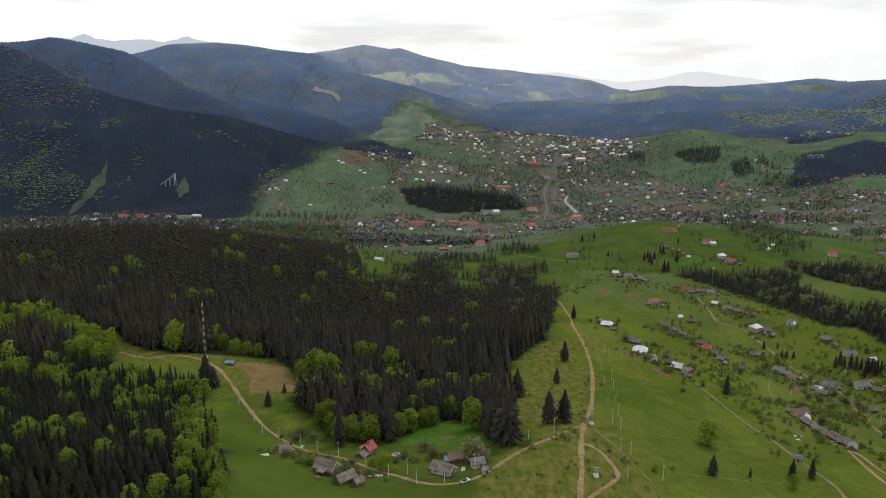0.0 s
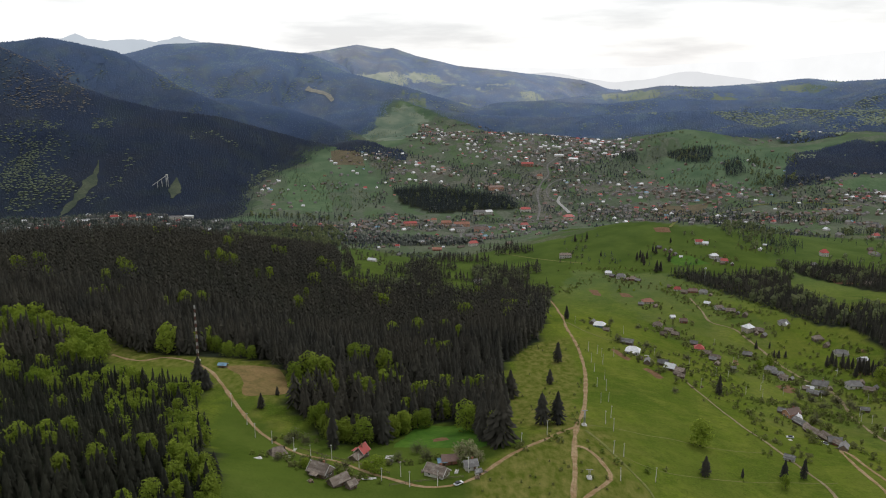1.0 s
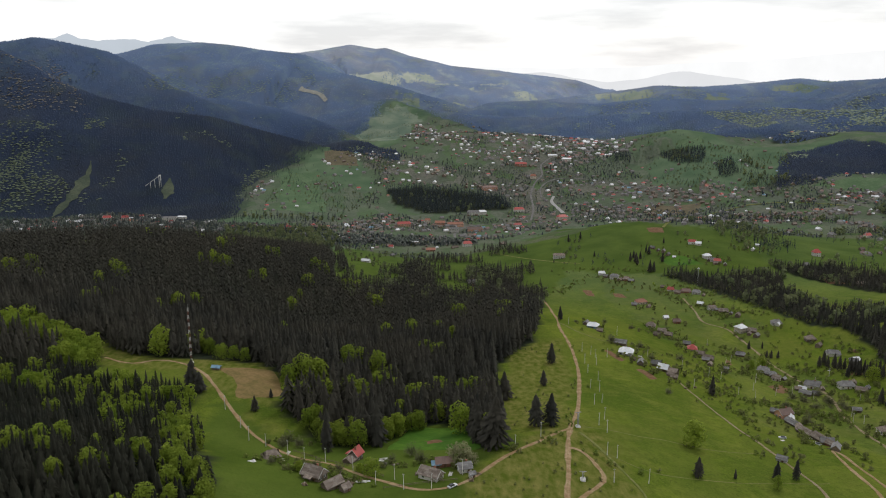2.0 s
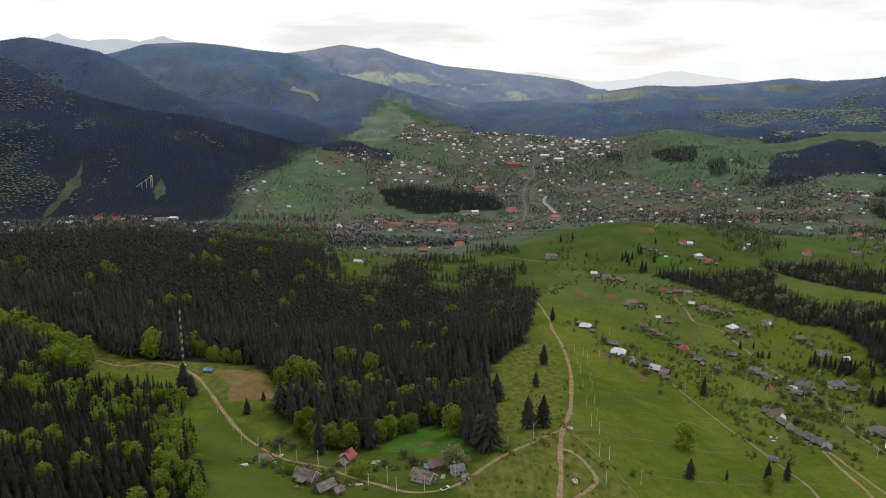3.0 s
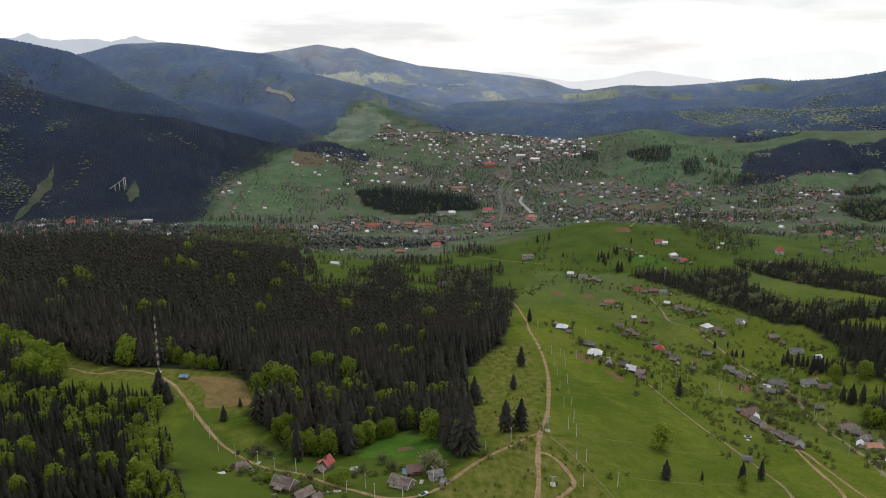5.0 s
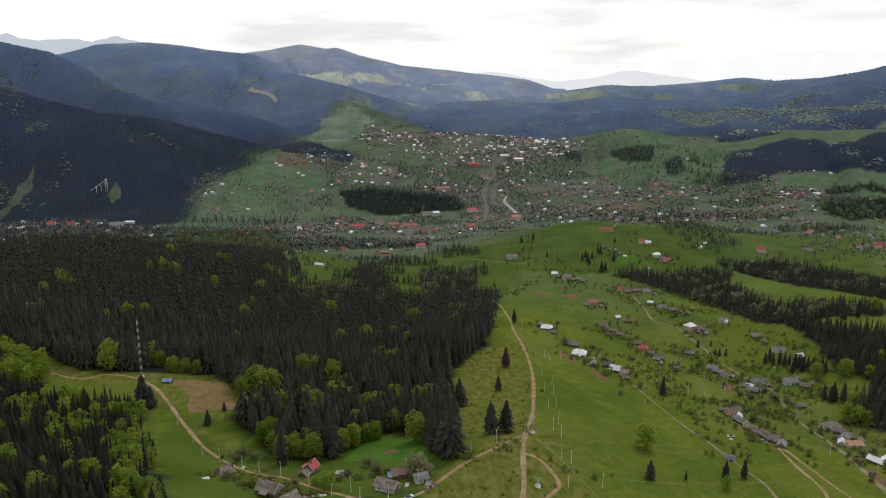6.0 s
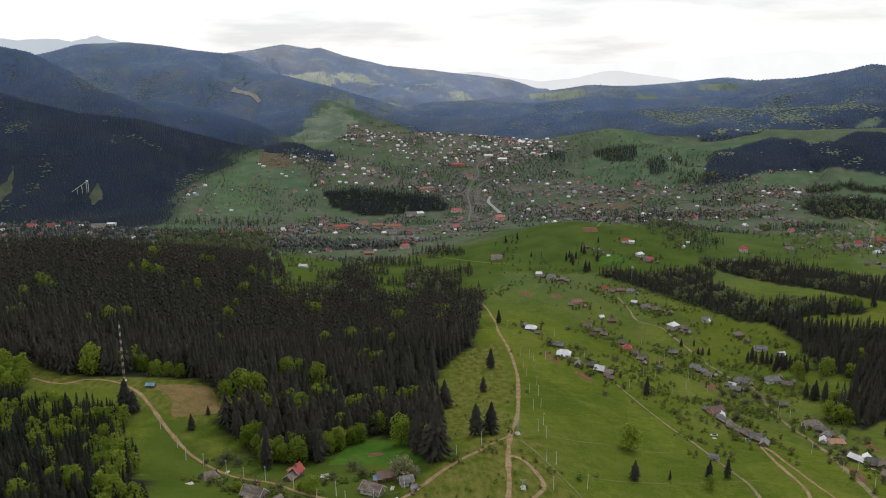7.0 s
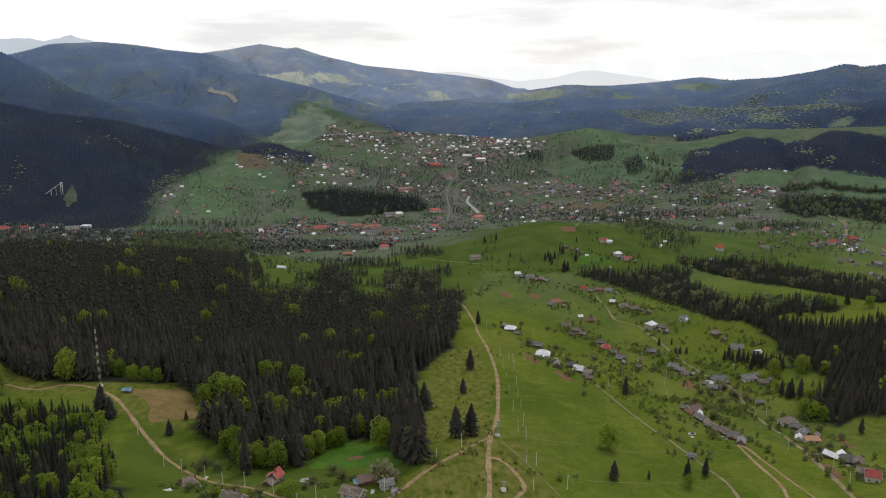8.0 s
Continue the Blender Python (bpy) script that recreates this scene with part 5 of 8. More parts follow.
# groves of the valley and the gullies
for outline, gap, lo, hi, share, label in (
    (WOOD_GULLY, 5.4, 6, 15, 0.93, "dark spruces along the gully"),
    (WOOD_BAND, 5.4, 7, 15, 0.96, "band of dark spruces between the fields"),
    (WOOD_EAST, 5.7, 9, 17, 0.992, "dense dark spruce forest in the eastern gully"),
    (WOOD_SLOPE, 6.0, 7, 12, 0.93, "dark forest beside the valley fields"),
    (WOOD_SLOPE_UPPER, 6.0, 6, 10, 0.93, "dark tree belt above the valley fields"),
    (WOOD_HOLLOW, 6.0, 9, 17, 0.92, "dark spruces in the hollow below the crest"),
    (WOOD_TOWN, 6.5, 12, 18, 0.97, "dark spruce grove in the middle of the town"),
    (WOOD_FLAT, 8.5, 6, 12, 0.6, "dark trees on the flat below the town"),
    (WOOD_EDGE, 11.0, 8, 15, 0.8, "row of dark spruces along the valley floor"),
    (WOOD_VALLEY[0], 6.0, 11, 20, 0.9, "clump of dark spruces among small farms"),
    (WOOD_VALLEY[1], 6.5, 9, 17, 0.9, "band of dark spruces above the small farms"),
    (WOOD_VALLEY[2], 7.0, 10, 20, 0.85, "row of dark spruces along the crest"),
    (KNOLL_TREES, 11.0, 6, 13, 0.75, "loose dark spruces behind the knoll"),
    *((o, 7.5, 6, 13, 0.92, "dark trees in a hedge between valley fields") for o in EAST_HEDGES),
    (WOOD_RAVINE, 7.0, 7, 12, 0.9, "dark spruces in a ravine above the valley road"),
    (WOOD_BROOK, 8.0, 6, 11, 0.85, "dark trees along a brook on the green slope"),
    (WOOD_KNOLLS[0], 5.6, 10, 15, 0.95, "dark spruce copse on the green knoll"),
    (WOOD_KNOLLS[1], 6.2, 12, 18, 0.95, "small dark copse near the town"),
    (WOOD_KNOLLS[2], 6.2, 12, 18, 0.95, "small dark copse on the far pasture"),
):
    x, y = sown(outline, gap, blur=gap)
    if outline is WOOD_HOLLOW:
        k = (rough_noise(x, y, 38, 2) > -0.10) | (y < 850)
        x, y = x[k], y[k]
    k = RNG.rand(len(x)) < share
    stand("spruce_grove", x[k], y[k], RNG.uniform(lo, hi, k.sum()), RNG.uniform(0.9, 1.3, k.sum()), SPRUCE_NEAR if outline is WOOD_EAST else SPRUCE_HALF if np.mean(y) < 900 else SPRUCE_MID, M_SPRUCE if np.mean(y) < 1150 else M_HAZED_SPRUCE, label, "trees")
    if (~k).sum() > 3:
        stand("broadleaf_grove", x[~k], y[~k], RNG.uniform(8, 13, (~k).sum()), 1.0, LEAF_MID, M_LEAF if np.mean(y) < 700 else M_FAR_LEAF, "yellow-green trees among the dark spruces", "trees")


# the far mountains: woods down every flank that is not pasture
def far_wood(outline, gap, lo, hi, label, keep, cuts=(), leaves=M_HIGH_LEAF, stray=0.04):
    x, y = sown(outline, gap, blur=28)
    ok = keep(x, y) & ~clearing_in_hills(x, y)
    for line, wide in cuts:
        c = smooth_line(line, 12)
        d = np.min(np.hypot(x[:, None] - c[None, :, 0], y[:, None] - c[None, :, 1]), axis=1)
        ok &= d > wide
    x, y = x[ok], y[ok]
    grove = rough_noise(x, y, 70, 3)
    lit = (any_of(x, y, LEAF_PATCHES + [HILL_LIGHT], 60) > 0.5) & (grove + 0.24 * RNG.randn(len(x)) > 0.0)
    lit |= grove + 0.12 * RNG.randn(len(x)) > 0.60 - stray
    bare = (soft(x, y, BARE_PATCH, 60) > 0.5) & (grove + 0.3 * RNG.randn(len(x)) > 0.0)
    # the tint of each tree carries the haze painted for its distance
    wide, tone = 1.9 if gap < 8 else 2.2, mountain_haze(x, y) + 0.02 * RNG.randn(len(x))
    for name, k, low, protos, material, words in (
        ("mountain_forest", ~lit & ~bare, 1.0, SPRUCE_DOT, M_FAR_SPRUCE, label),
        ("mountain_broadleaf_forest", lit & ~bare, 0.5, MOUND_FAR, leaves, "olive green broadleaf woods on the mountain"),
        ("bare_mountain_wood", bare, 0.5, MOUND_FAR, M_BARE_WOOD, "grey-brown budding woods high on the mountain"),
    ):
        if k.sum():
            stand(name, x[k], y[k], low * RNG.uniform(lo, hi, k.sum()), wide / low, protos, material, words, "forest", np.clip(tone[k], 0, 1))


CUTS = [([(-822, 1720), (-828, 1778), (-819, 1823), (-819, 1891), (-824, 1945), (-831, 1971)], 15), ([(-610, 1828), (-613, 1857), (-618, 1894), (-624, 1917)], 12), ([(-518, 3272), (-472, 3250), (-431, 3227), (-401, 3162)], 16)]
in_sight_west, in_sight = (lambda x, y: x > -0.6 * y - 40), (lambda x, y: np.abs(x) < 0.78 * y + 40)
far_wood(MOUNTAIN, 6.9, 3.0, 4.8, "dark spruce forest on the near mountain", lambda x, y: (RNG.rand(len(y)) < (2900 - y) / 300) & in_sight_west(x, y), CUTS, M_MUTED_LEAF, 0.04)
far_wood(MOUNTAIN, 10.0, 2.8, 4.4, "blue-green forest on the high mountains", lambda x, y: (RNG.rand(len(y)) < (y - 2600) / 300) & in_sight_west(x, y), CUTS, M_HIGH_LEAF, 0.10)
far_wood(FAR_WOOD, 8.2, 3.4, 5.4, "dark wooded hills beyond the town", lambda x, y: in_sight(x, y) & (RNG.rand(len(y)) < (2960 - y) / 300), CUTS, M_HIGH_LEAF, 0.08)
far_wood(FAR_WOOD, 11.0, 2.8, 4.4, "mixed woods on the distant hills", lambda x, y: in_sight(x, y) & (RNG.rand(len(y)) < (y - 2660) / 300), CUTS, M_HIGH_LEAF, 0.14)
far_wood(WOOD_HILL, 6.2, 3.0, 4.8, "dark forest on the far hillside", in_sight, (), M_HIGH_LEAF, 0.02)
far_wood(WOOD_TAIL, 6.4, 4.5, 7.5, "dark spruces on the low tail of the mountain", in_sight, (), M_MUTED_LEAF, 0.02)
far_wood(WOOD_SADDLE, 8.0, 4.0, 6.5, "loose mixed wood on the far saddle", lambda x, y: RNG.rand(len(y)) < 0.5, (), M_HIGH_LEAF, 0.25)

# spruces straying from the foot of the mountain into the fields
c = smooth_line([(-425, 1700), (-450, 1830), (-452, 1910), (-432, 2000), (-405, 2140), (-365, 2210), (-310, 2320)], 6)
i = RNG.randint(len(c), size=420)
x, y = c[i, 0] + RNG.randn(420) * 26, c[i, 1] + RNG.randn(420) * 30
k = rough_noise(x, y, 40, 3) > -0.05
x, y = x[k], y[k]
stand("straying_spruces", x, y, RNG.uniform(5, 11, len(x)), 1.3, SPRUCE_MID, M_HAZED_SPRUCE, "dark spruces straying into the fields", "trees")

# hedges and copses on the far pastures
x, y = sown(FAR_WOOD, 17.0)
k = clearing_in_hills(x, y) & (rough_noise(x * 1.4, y, 80, 3) + 0.16 * RNG.randn(len(x)) > 0.12) & (np.abs(x) < 0.78 * y + 40)
stand("pasture_copses", x[k], y[k], RNG.uniform(4, 8, k.sum()), 1.5, SPRUCE_FAR, M_FAR_SPRUCE, "dark copses and hedges on the far pastures", "trees", mountain_haze(x[k], y[k]))

# single trees that stand on the meadows
for kind, wide, spots in (
    ("spruce", 1.45, [(86.8, 537.1, 16.0), (72.4, 477.0, 10.9), (52.9, 371.2, 17.7), (61.1, 372.4, 17.8), (44.1, 444.0, 18.2), (30.2, 337.3, 25.6), (25.9, 342.6, 16.0), (119.1, 695.9, 13.3), (-92.3, 392.1, 8.9), (-87.7, 412.2, 5.3), (123.4, 332.7, 10.3)]),
    ("spruce", 1.15, [(143.7, 340.0, 5.3), (165.9, 344.9, 10.3), (176.5, 347.5, 11.1), (192.0, 504.1, 15.2), (-48.3, 345.0, 20.7), (-25.5, 355.3, 22.3), (298.2, 702.1, 8.5), (301.6, 670.4, 7.6), (304.5, 667.6, 8.2), (310.0, 666.0, 7.6), (318.6, 519.9, 12.9), (320.9, 511.9, 15.8)]),
    ("spruce", 1.1, [(318.3, 511.1, 12.8), (324.3, 505.2, 16.7), (313.2, 421.0, 11.4), (444.2, 708.9, 19.3), (458.3, 707.8, 19.4), (504.1, 723.1, 16.1), (330.6, 1096.7, 13.8), (333.3, 592.3, 10.9), (341.1, 593.1, 13.2), (343.5, 584.1, 12.0)]),
    ("spruce", 1.1, [(328.9, 630.2, 11.4), (335.5, 635.9, 13.8), (332.3, 622.5, 11.3), (338.4, 623.4, 13.6), (337.8, 614.2, 13.5), (341.6, 613.6, 11.2), (341.0, 603.1, 14.4), (346.2, 606.0, 12.3), (344.6, 595.8, 14.3), (349.1, 597.5, 12.2), (347.8, 588.1, 13.1), (348.1, 580.1, 13.0), (350.9, 579.8, 15.2), (351.9, 576.5, 11.9), (310.6, 701.2, 7.3)]),
    ("spruce", 1.1, [(320.5, 1146.7, 12.4), (322.5, 1138.2, 14.1), (243.3, 1256.4, 13.3), (293.2, 1089.1, 13.6), (245.7, 1154.1, 8.8), (338.5, 1119.9, 8.7), (-17.2, 1167.3, 14.1), (-4.4, 1138.3, 13.8), (99.1, 839.3, 26.2), (94.8, 731.3, 20.7), (92.0, 669.3, 18.1)]),
    ("leafy", 1.4, [(134.7, 373.5, 13.2)]),
    ("spruce", 1.8, [(-131.4, 415.7, 17.0), (-126.0, 411.0, 12.0)]),
    ("spruce", 1.1, [(289.2, 1114.0, 13.8), (295.2, 1105.7, 15.4), (305.3, 1120.1, 12.1), (299.4, 1046.6, 18.0), (306.0, 1051.0, 14.8), (224.0, 1255.5, 13.2), (355.8, 1178.7, 9.1), (297.7, 1128.6, 12.2)]),
    ("leafy", 1.0, [(-34.6, 350.4, 13.9), (-57.8, 379.0, 12.7), (-48.0, 380.8, 11.4), (161.4, 333.4, 6.7), (15.3, 371.1, 15.1), (3.9, 401.9, 11.2), (28.3, 346.9, 13.7), (-168.7, 474.8, 19.4), (-53.3, 492.3, 17.1), (-32.3, 479.1, 18.3)]),
    ("leafy", 1.1, [(-141.6, 489.1, 10.6), (-130.9, 475.5, 9.5), (-122.8, 473.7, 9.5), (-115.5, 472.1, 8.7), (-147.4, 494.6, 9.9), (-37.0, 652.0, 13.6), (-15.3, 659.5, 13.7), (6.7, 653.6, 12.5), (18.1, 626.7, 12.0), (-73.5, 441.9, 16.4), (-65.9, 445.9, 15.0), (-81.8, 433.4, 12.5), (-204.1, 621.0, 17.2), (-192.1, 632.7, 17.4)]),
    ("leafy", 1.3, [(-25.3, 308.4, 7.5), (-30.1, 311.8, 4.1), (-55.3, 308.3, 4.6)]),
    ("leafy", 1.2, [(307.5, 471.9, 11.2), (307.3, 461.8, 12.0), (309.6, 456.0, 10.1), (485.1, 723.8, 13.3), (509.7, 696.2, 11.8), (281.3, 632.1, 10.0), (268.0, 622.7, 7.7), (325.1, 490.4, 11.6), (341.0, 570.9, 11.8), (358.3, 559.8, 13.8)]),
    ("bare", 1.0, [(-68.3, 354.3, 10.2), (-62.2, 349.5, 8.2), (-69.6, 346.7, 6.9), (-17.0, 325.5, 6.6), (-8.5, 336.4, 9.2), (-4.5, 326.2, 9.0), (-20.4, 318.9, 5.9), (-49.1, 314.2, 7.6), (-68.4, 315.0, 5.9), (-39.2, 311.4, 7.0)]),
    ("bare", 1.0, [(146.7, 610.0, 11.0), (166.6, 723.8, 8.2), (170.4, 610.5, 10.1), (170.4, 577.1, 8.7), (156.0, 485.4, 6.8), (198.8, 595.4, 9.1), (242.3, 471.0, 10.7), (237.8, 486.0, 9.0), (284.1, 522.8, 9.8), (287.0, 545.5, 9.1), (288.7, 515.7, 9.7), (191.9, 720.9, 8.2)]),
    ("bare", 1.0, [(229.7, 579.0, 10.2), (259.5, 529.4, 10.7), (265.7, 523.8, 10.7), (243.3, 504.2, 9.3), (267.6, 509.8, 9.6), (283.4, 523.7, 10.8), (288.3, 508.1, 8.7), (266.0, 391.0, 8.1), (275.5, 394.9, 7.4), (251.5, 335.8, 6.6), (369.5, 595.0, 7.8), (278.7, 677.9, 8.2)]),
    ("blossom", 1.0, [(13.0, 318.7, 10.0), (10.1, 320.7, 8.2), (15.8, 320.7, 7.7), (18.9, 317.5, 5.8), (4.1, 303.7, 2.8)]),
):
    for px, py, h in spots:
        tree(kind, px, py, h * (0.75 if kind == "bare" else 1.0), wide)

# hedges, orchards and shrubs round the farms
_sx, _sy = [], []
for line, n in (
    ([(228, 780), (233.3, 719.8), (224.2, 628.2), (231.7, 595.5)], 40), ([(240, 1013), (270, 984), (289, 925), (291.8, 867.3)], 40), ([(294, 853.9), (312.1, 814.3), (321.8, 760.1)], 30),
    ([(227, 583.1), (261.3, 598.6), (261.1, 555.6), (287, 545.5)], 40), ([(169.3, 468.2), (216.5, 532), (217.3, 493.2)], 20), ([(227.2, 471.4), (241.9, 454.9), (234.1, 419.4)], 25),
    ([(226, 619.5), (211.8, 542.3), (203, 487.1), (207.6, 461.2)], 30), ([(366.1, 730.4), (382.7, 697.1), (364.9, 624.8)], 25), ([(177.8, 637.9), (175.9, 580.4), (179.8, 549.6)], 25),
    ([(-74.5, 321.2), (-60.5, 324.6), (-43.9, 310.9), (-28.6, 300.1)], 30), ([(-27.5, 315.1), (-15.6, 320.8), (-0.7, 325.2), (14, 314.7)], 34), ([(-76.1, 352.9), (-66.5, 359.5), (-55.1, 355.6)], 16),
    ([(334.2, 603.5), (350, 578.3), (372.3, 567.2)], 24), ([(187.3, 500.5), (224.4, 509.6), (278.3, 513.9)], 30), ([(271.2, 434.4), (271, 404.3), (270.1, 371.6), (261.4, 332.6)], 30),
    ([(71, 363), (92.8, 461.1), (105.1, 536.2), (108.4, 590.3)], 8), ([(34.9, 327.2), (50.2, 345.6), (59.8, 354.7)], 14), ([(77.5, 339.7), (86.2, 325.7), (107.3, 325.8), (154.5, 336.7)], 7),
    ([(294.8, 818.2), (364, 834.8), (386.3, 786.6), (398.8, 739.9)], 46), ([(317, 970), (342, 915), (362.6, 863.3)], 30), ([(178, 1100), (224, 1089), (297, 1056)], 22),
    ([(249.9, 509), (260.3, 499.6), (271.7, 492.7), (285.3, 498.5)], 70), ([(304.5, 636.1), (313.7, 623.4), (324.3, 605.6)], 34), ([(300.6, 541.2), (310.1, 531.8), (317.6, 520.6)], 34), ([(309.1, 478), (310.1, 466.3), (311.6, 453.5)], 16),
    ([(298, 866.1), (327.6, 839.4), (357.5, 808.5)], 70), ([(270.4, 714.4), (280.6, 697.3), (288.6, 676.9)], 36), ([(204.5, 736.9), (221.8, 718.5), (239.3, 709)], 36), ([(194, 610.3), (205, 586.1), (211.7, 562.3)], 30),
    ([(149, 928), (171, 974), (195, 1018)], 40), ([(192, 1088), (232, 1086), (269, 1072), (302, 1048)], 40), ([(258, 602), (267.9, 581.3)], 22), ([(315, 968), (342, 902), (370, 839), (389, 759)], 70), ([(246, 873), (249, 755), (240, 635), (227, 540)], 34), ([(309, 844), (327, 735), (328, 653)], 22),
    ([(345, 764), (352, 683), (366, 631)], 14), ([(249, 464), (238, 411), (221, 348)], 14), ([(254, 1081), (196, 1025), (145, 939)], 34), ([(264, 620), (306, 649), (335, 618), (354, 577)], 40),
    ([(212, 511), (230, 498), (252, 495), (268, 487)], 50), ([(214, 581), (202, 525), (192, 490)], 24), ([(179, 420), (192, 404), (205, 398)], 16), ([(315, 578), (321, 557), (326, 535)], 20), ([(145, 638.6), (149.6, 608.3)], 12), ([(279, 955), (284, 907), (289.9, 867.5)], 34), ([(-66.3, 329.1), (-58.8, 314.7), (-52.3, 304.4)], 26),
    ([(196, 477), (196, 450), (197, 436)], 34), ([(247, 506), (256, 491), (275, 477)], 60), ([(201, 582), (200, 543), (191, 502)], 40), ([(305, 626), (312, 605), (317, 571)], 40), ([(260, 689), (278, 660)], 30), ([(303, 461), (308, 453)], 14),
    ([(311, 1024), (341, 976), (373, 912)], 50),
):
    c = smooth_line(line, 3)
    n = int(1.1 * n)
    i = RNG.randint(len(c), size=n)
    spread = 1.6 + c[i, 1] * 0.005
    _sx.append(c[i, 0] + RNG.randn(n) * spread)
    _sy.append(c[i, 1] + RNG.randn(n) * spread)
x, y = np.concatenate(_sx), np.concatenate(_sy)
k = RNG.rand(len(x))
stand("hedge_shrubs", x[k < 0.5], y[k < 0.5], RNG.uniform(0.8, 3.0, (k < 0.5).sum()), 1.2, SHRUB, M_SHRUB, "green hedge shrubs between the plots", "shrubs")
stand("budding_shrubs", x[k >= 0.5], y[k >= 0.5], RNG.uniform(0.8, 3.0, (k >= 0.5).sum()), 1.2, SHRUB, M_BUSH, "olive-brown budding shrubs between the plots", "shrubs")
x, y = sown(HAMLET, 15.0, blur=10)
k = rough_noise(x, y, 60, 2) > 0.22
x, y = x[k], y[k]
k = RNG.rand(len(x)) < 0.65
stand("orchard_trees", x[k], y[k], RNG.uniform(3, 7, k.sum()), 0.85, LEAF_MID, M_BUSH, "olive-brown budding orchard trees round the farms", "trees")
stand("garden_shrubs", x[~k], y[~k], RNG.uniform(2, 5, (~k).sum()), 1.1, SHRUB, M_LEAF, "green garden shrubs round the farms", "shrubs")
x, y = sown(DRY, 7.0, blur=8)
k = rough_noise(x, y, 25, 2) + 0.25 * RNG.randn(len(x)) > 0.24
stand("tussocks", x[k], y[k], RNG.uniform(0.6, 1.7, k.sum()), 1.0, SHRUB, M_BUSH, "small dry tussocks and bushes on the spur", "shrubs")

# trees on the knoll and on the green valley sides
KNOLL = [(198, 1126), (205, 1275), (272, 1283), (362, 1237), (443, 1180), (450, 1083), (374, 1051), (298, 1062)]
SIDE_WEST = [(-395, 1739), (-372, 2125), (-284, 2272), (-174, 2282), (-117, 2099), (-109, 1930), (-198, 1736)]
SIDE_EAST = [(478, 2311), (588, 2345), (704, 2274), (776, 2184), (906, 1990), (813, 1744), (637, 1779), (511, 2026)]
for outline, gap, cut, lo, hi in ((KNOLL, 10.0, 0.26, 3, 10), (SIDE_WEST, 9.0, 0.16, 3, 7), (SIDE_EAST, 9.0, 0.06, 3, 8), (SPUR_FAR, 10.0, 0.20, 3, 6)):
    x, y = sown(outline, gap, blur=10)
    k = rough_noise(x + 77, y, 60, 3) + 0.15 * RNG.randn(len(x)) > cut
    x, y = x[k], y[k]
    k = RNG.rand(len(x)) < 0.55
    stand("scattered_spruces", x[k], y[k], RNG.uniform(lo, hi, k.sum()), 1.9, SPRUCE_MID, M_HAZED_SPRUCE, "dark spruces scattered over the green slope", "trees")
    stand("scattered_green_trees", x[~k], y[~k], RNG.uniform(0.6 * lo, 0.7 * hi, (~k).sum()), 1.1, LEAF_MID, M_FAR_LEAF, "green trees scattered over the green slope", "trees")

MAIN_STREETS = ([(223, 1725), (242, 1833), (249, 1935), (268, 2010), (293, 2065), (298, 2127), (319, 2169), (369, 2242), (432, 2279)], [(303, 1777), (296, 1839), (291, 1877), (302, 1916)], [(272, 1912), (277, 1972), (305, 2019), (353, 2040), (408, 2020)], [(52, 1422), (52, 1596), (86, 1685), (148, 1702), (210, 1702)])


def street_distance(x, y):
    c = np.vstack([smooth_line(s, 6) for s in MAIN_STREETS])
    return np.min(np.hypot(x[:, None] - c[None, :, 0], y[:, None] - c[None, :, 1]), axis=1)


CLEARING_NORTH = [(-104.5, 895.8), (-126, 1245), (-80, 1380), (-19, 1315), (17, 1169), (-14, 933), (-64.9, 884.1)]
x, y = sown(CLEARING_NORTH, 11.0, blur=8)
k = rough_noise(x, y, 60, 3) > 0.22
x, y = x[k], y[k]
stand("clearing_trees", x[::2], y[::2], RNG.uniform(4, 9, len(x[::2])), 1.0, LEAF_MID, M_FAR_LEAF, "green trees in the meadow clearing", "trees")
x, y = x[rough_noise(x, y, 40, 2) > 0.1], y[rough_noise(x, y, 40, 2) > 0.1]
stand("clearing_spruces", x[1::2], y[1::2], RNG.uniform(6, 14, len(x[1::2])), 1.1, SPRUCE_MID, M_SPRUCE, "dark spruces in the meadow clearing", "trees")

x, y = sown(FARM_HOLLOW, 7.0, blur=8)
k = (rough_noise(x + 33, y, 48, 3) > 0.15) & (any_of(x, y, [WOOD_MAIN, WOOD_HOLLOW, HOLLOW_MEADOW, *WOOD_VALLEY], 0) < 0.5)
x, y = x[k], y[k]
k = RNG.rand(len(x)) < 0.85
stand("hollow_spruces", x[k], y[k], RNG.uniform(8, 16, k.sum()), 1.3, SPRUCE_HALF, M_SPRUCE, "dark spruces scattered round the small farms", "trees")
stand("hollow_shrubs", x[~k], y[~k], RNG.uniform(3, 6, (~k).sum()), 1.1, LEAF_MID, M_FAR_LEAF, "low green trees round the small farms", "trees")

# trees along the river below the town
x, y = sown(RIVER_TREES, 7.0, blur=6)
k = RNG.rand(len(x))
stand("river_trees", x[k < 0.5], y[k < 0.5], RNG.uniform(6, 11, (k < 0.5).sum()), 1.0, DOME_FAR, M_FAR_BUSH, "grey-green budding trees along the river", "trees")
stand("river_spruces", x[k >= 0.5], y[k >= 0.5], RNG.uniform(7, 13, (k >= 0.5).sum()), 1.1, SPRUCE_MID, M_HAZED_SPRUCE, "dark spruces along the river", "trees")

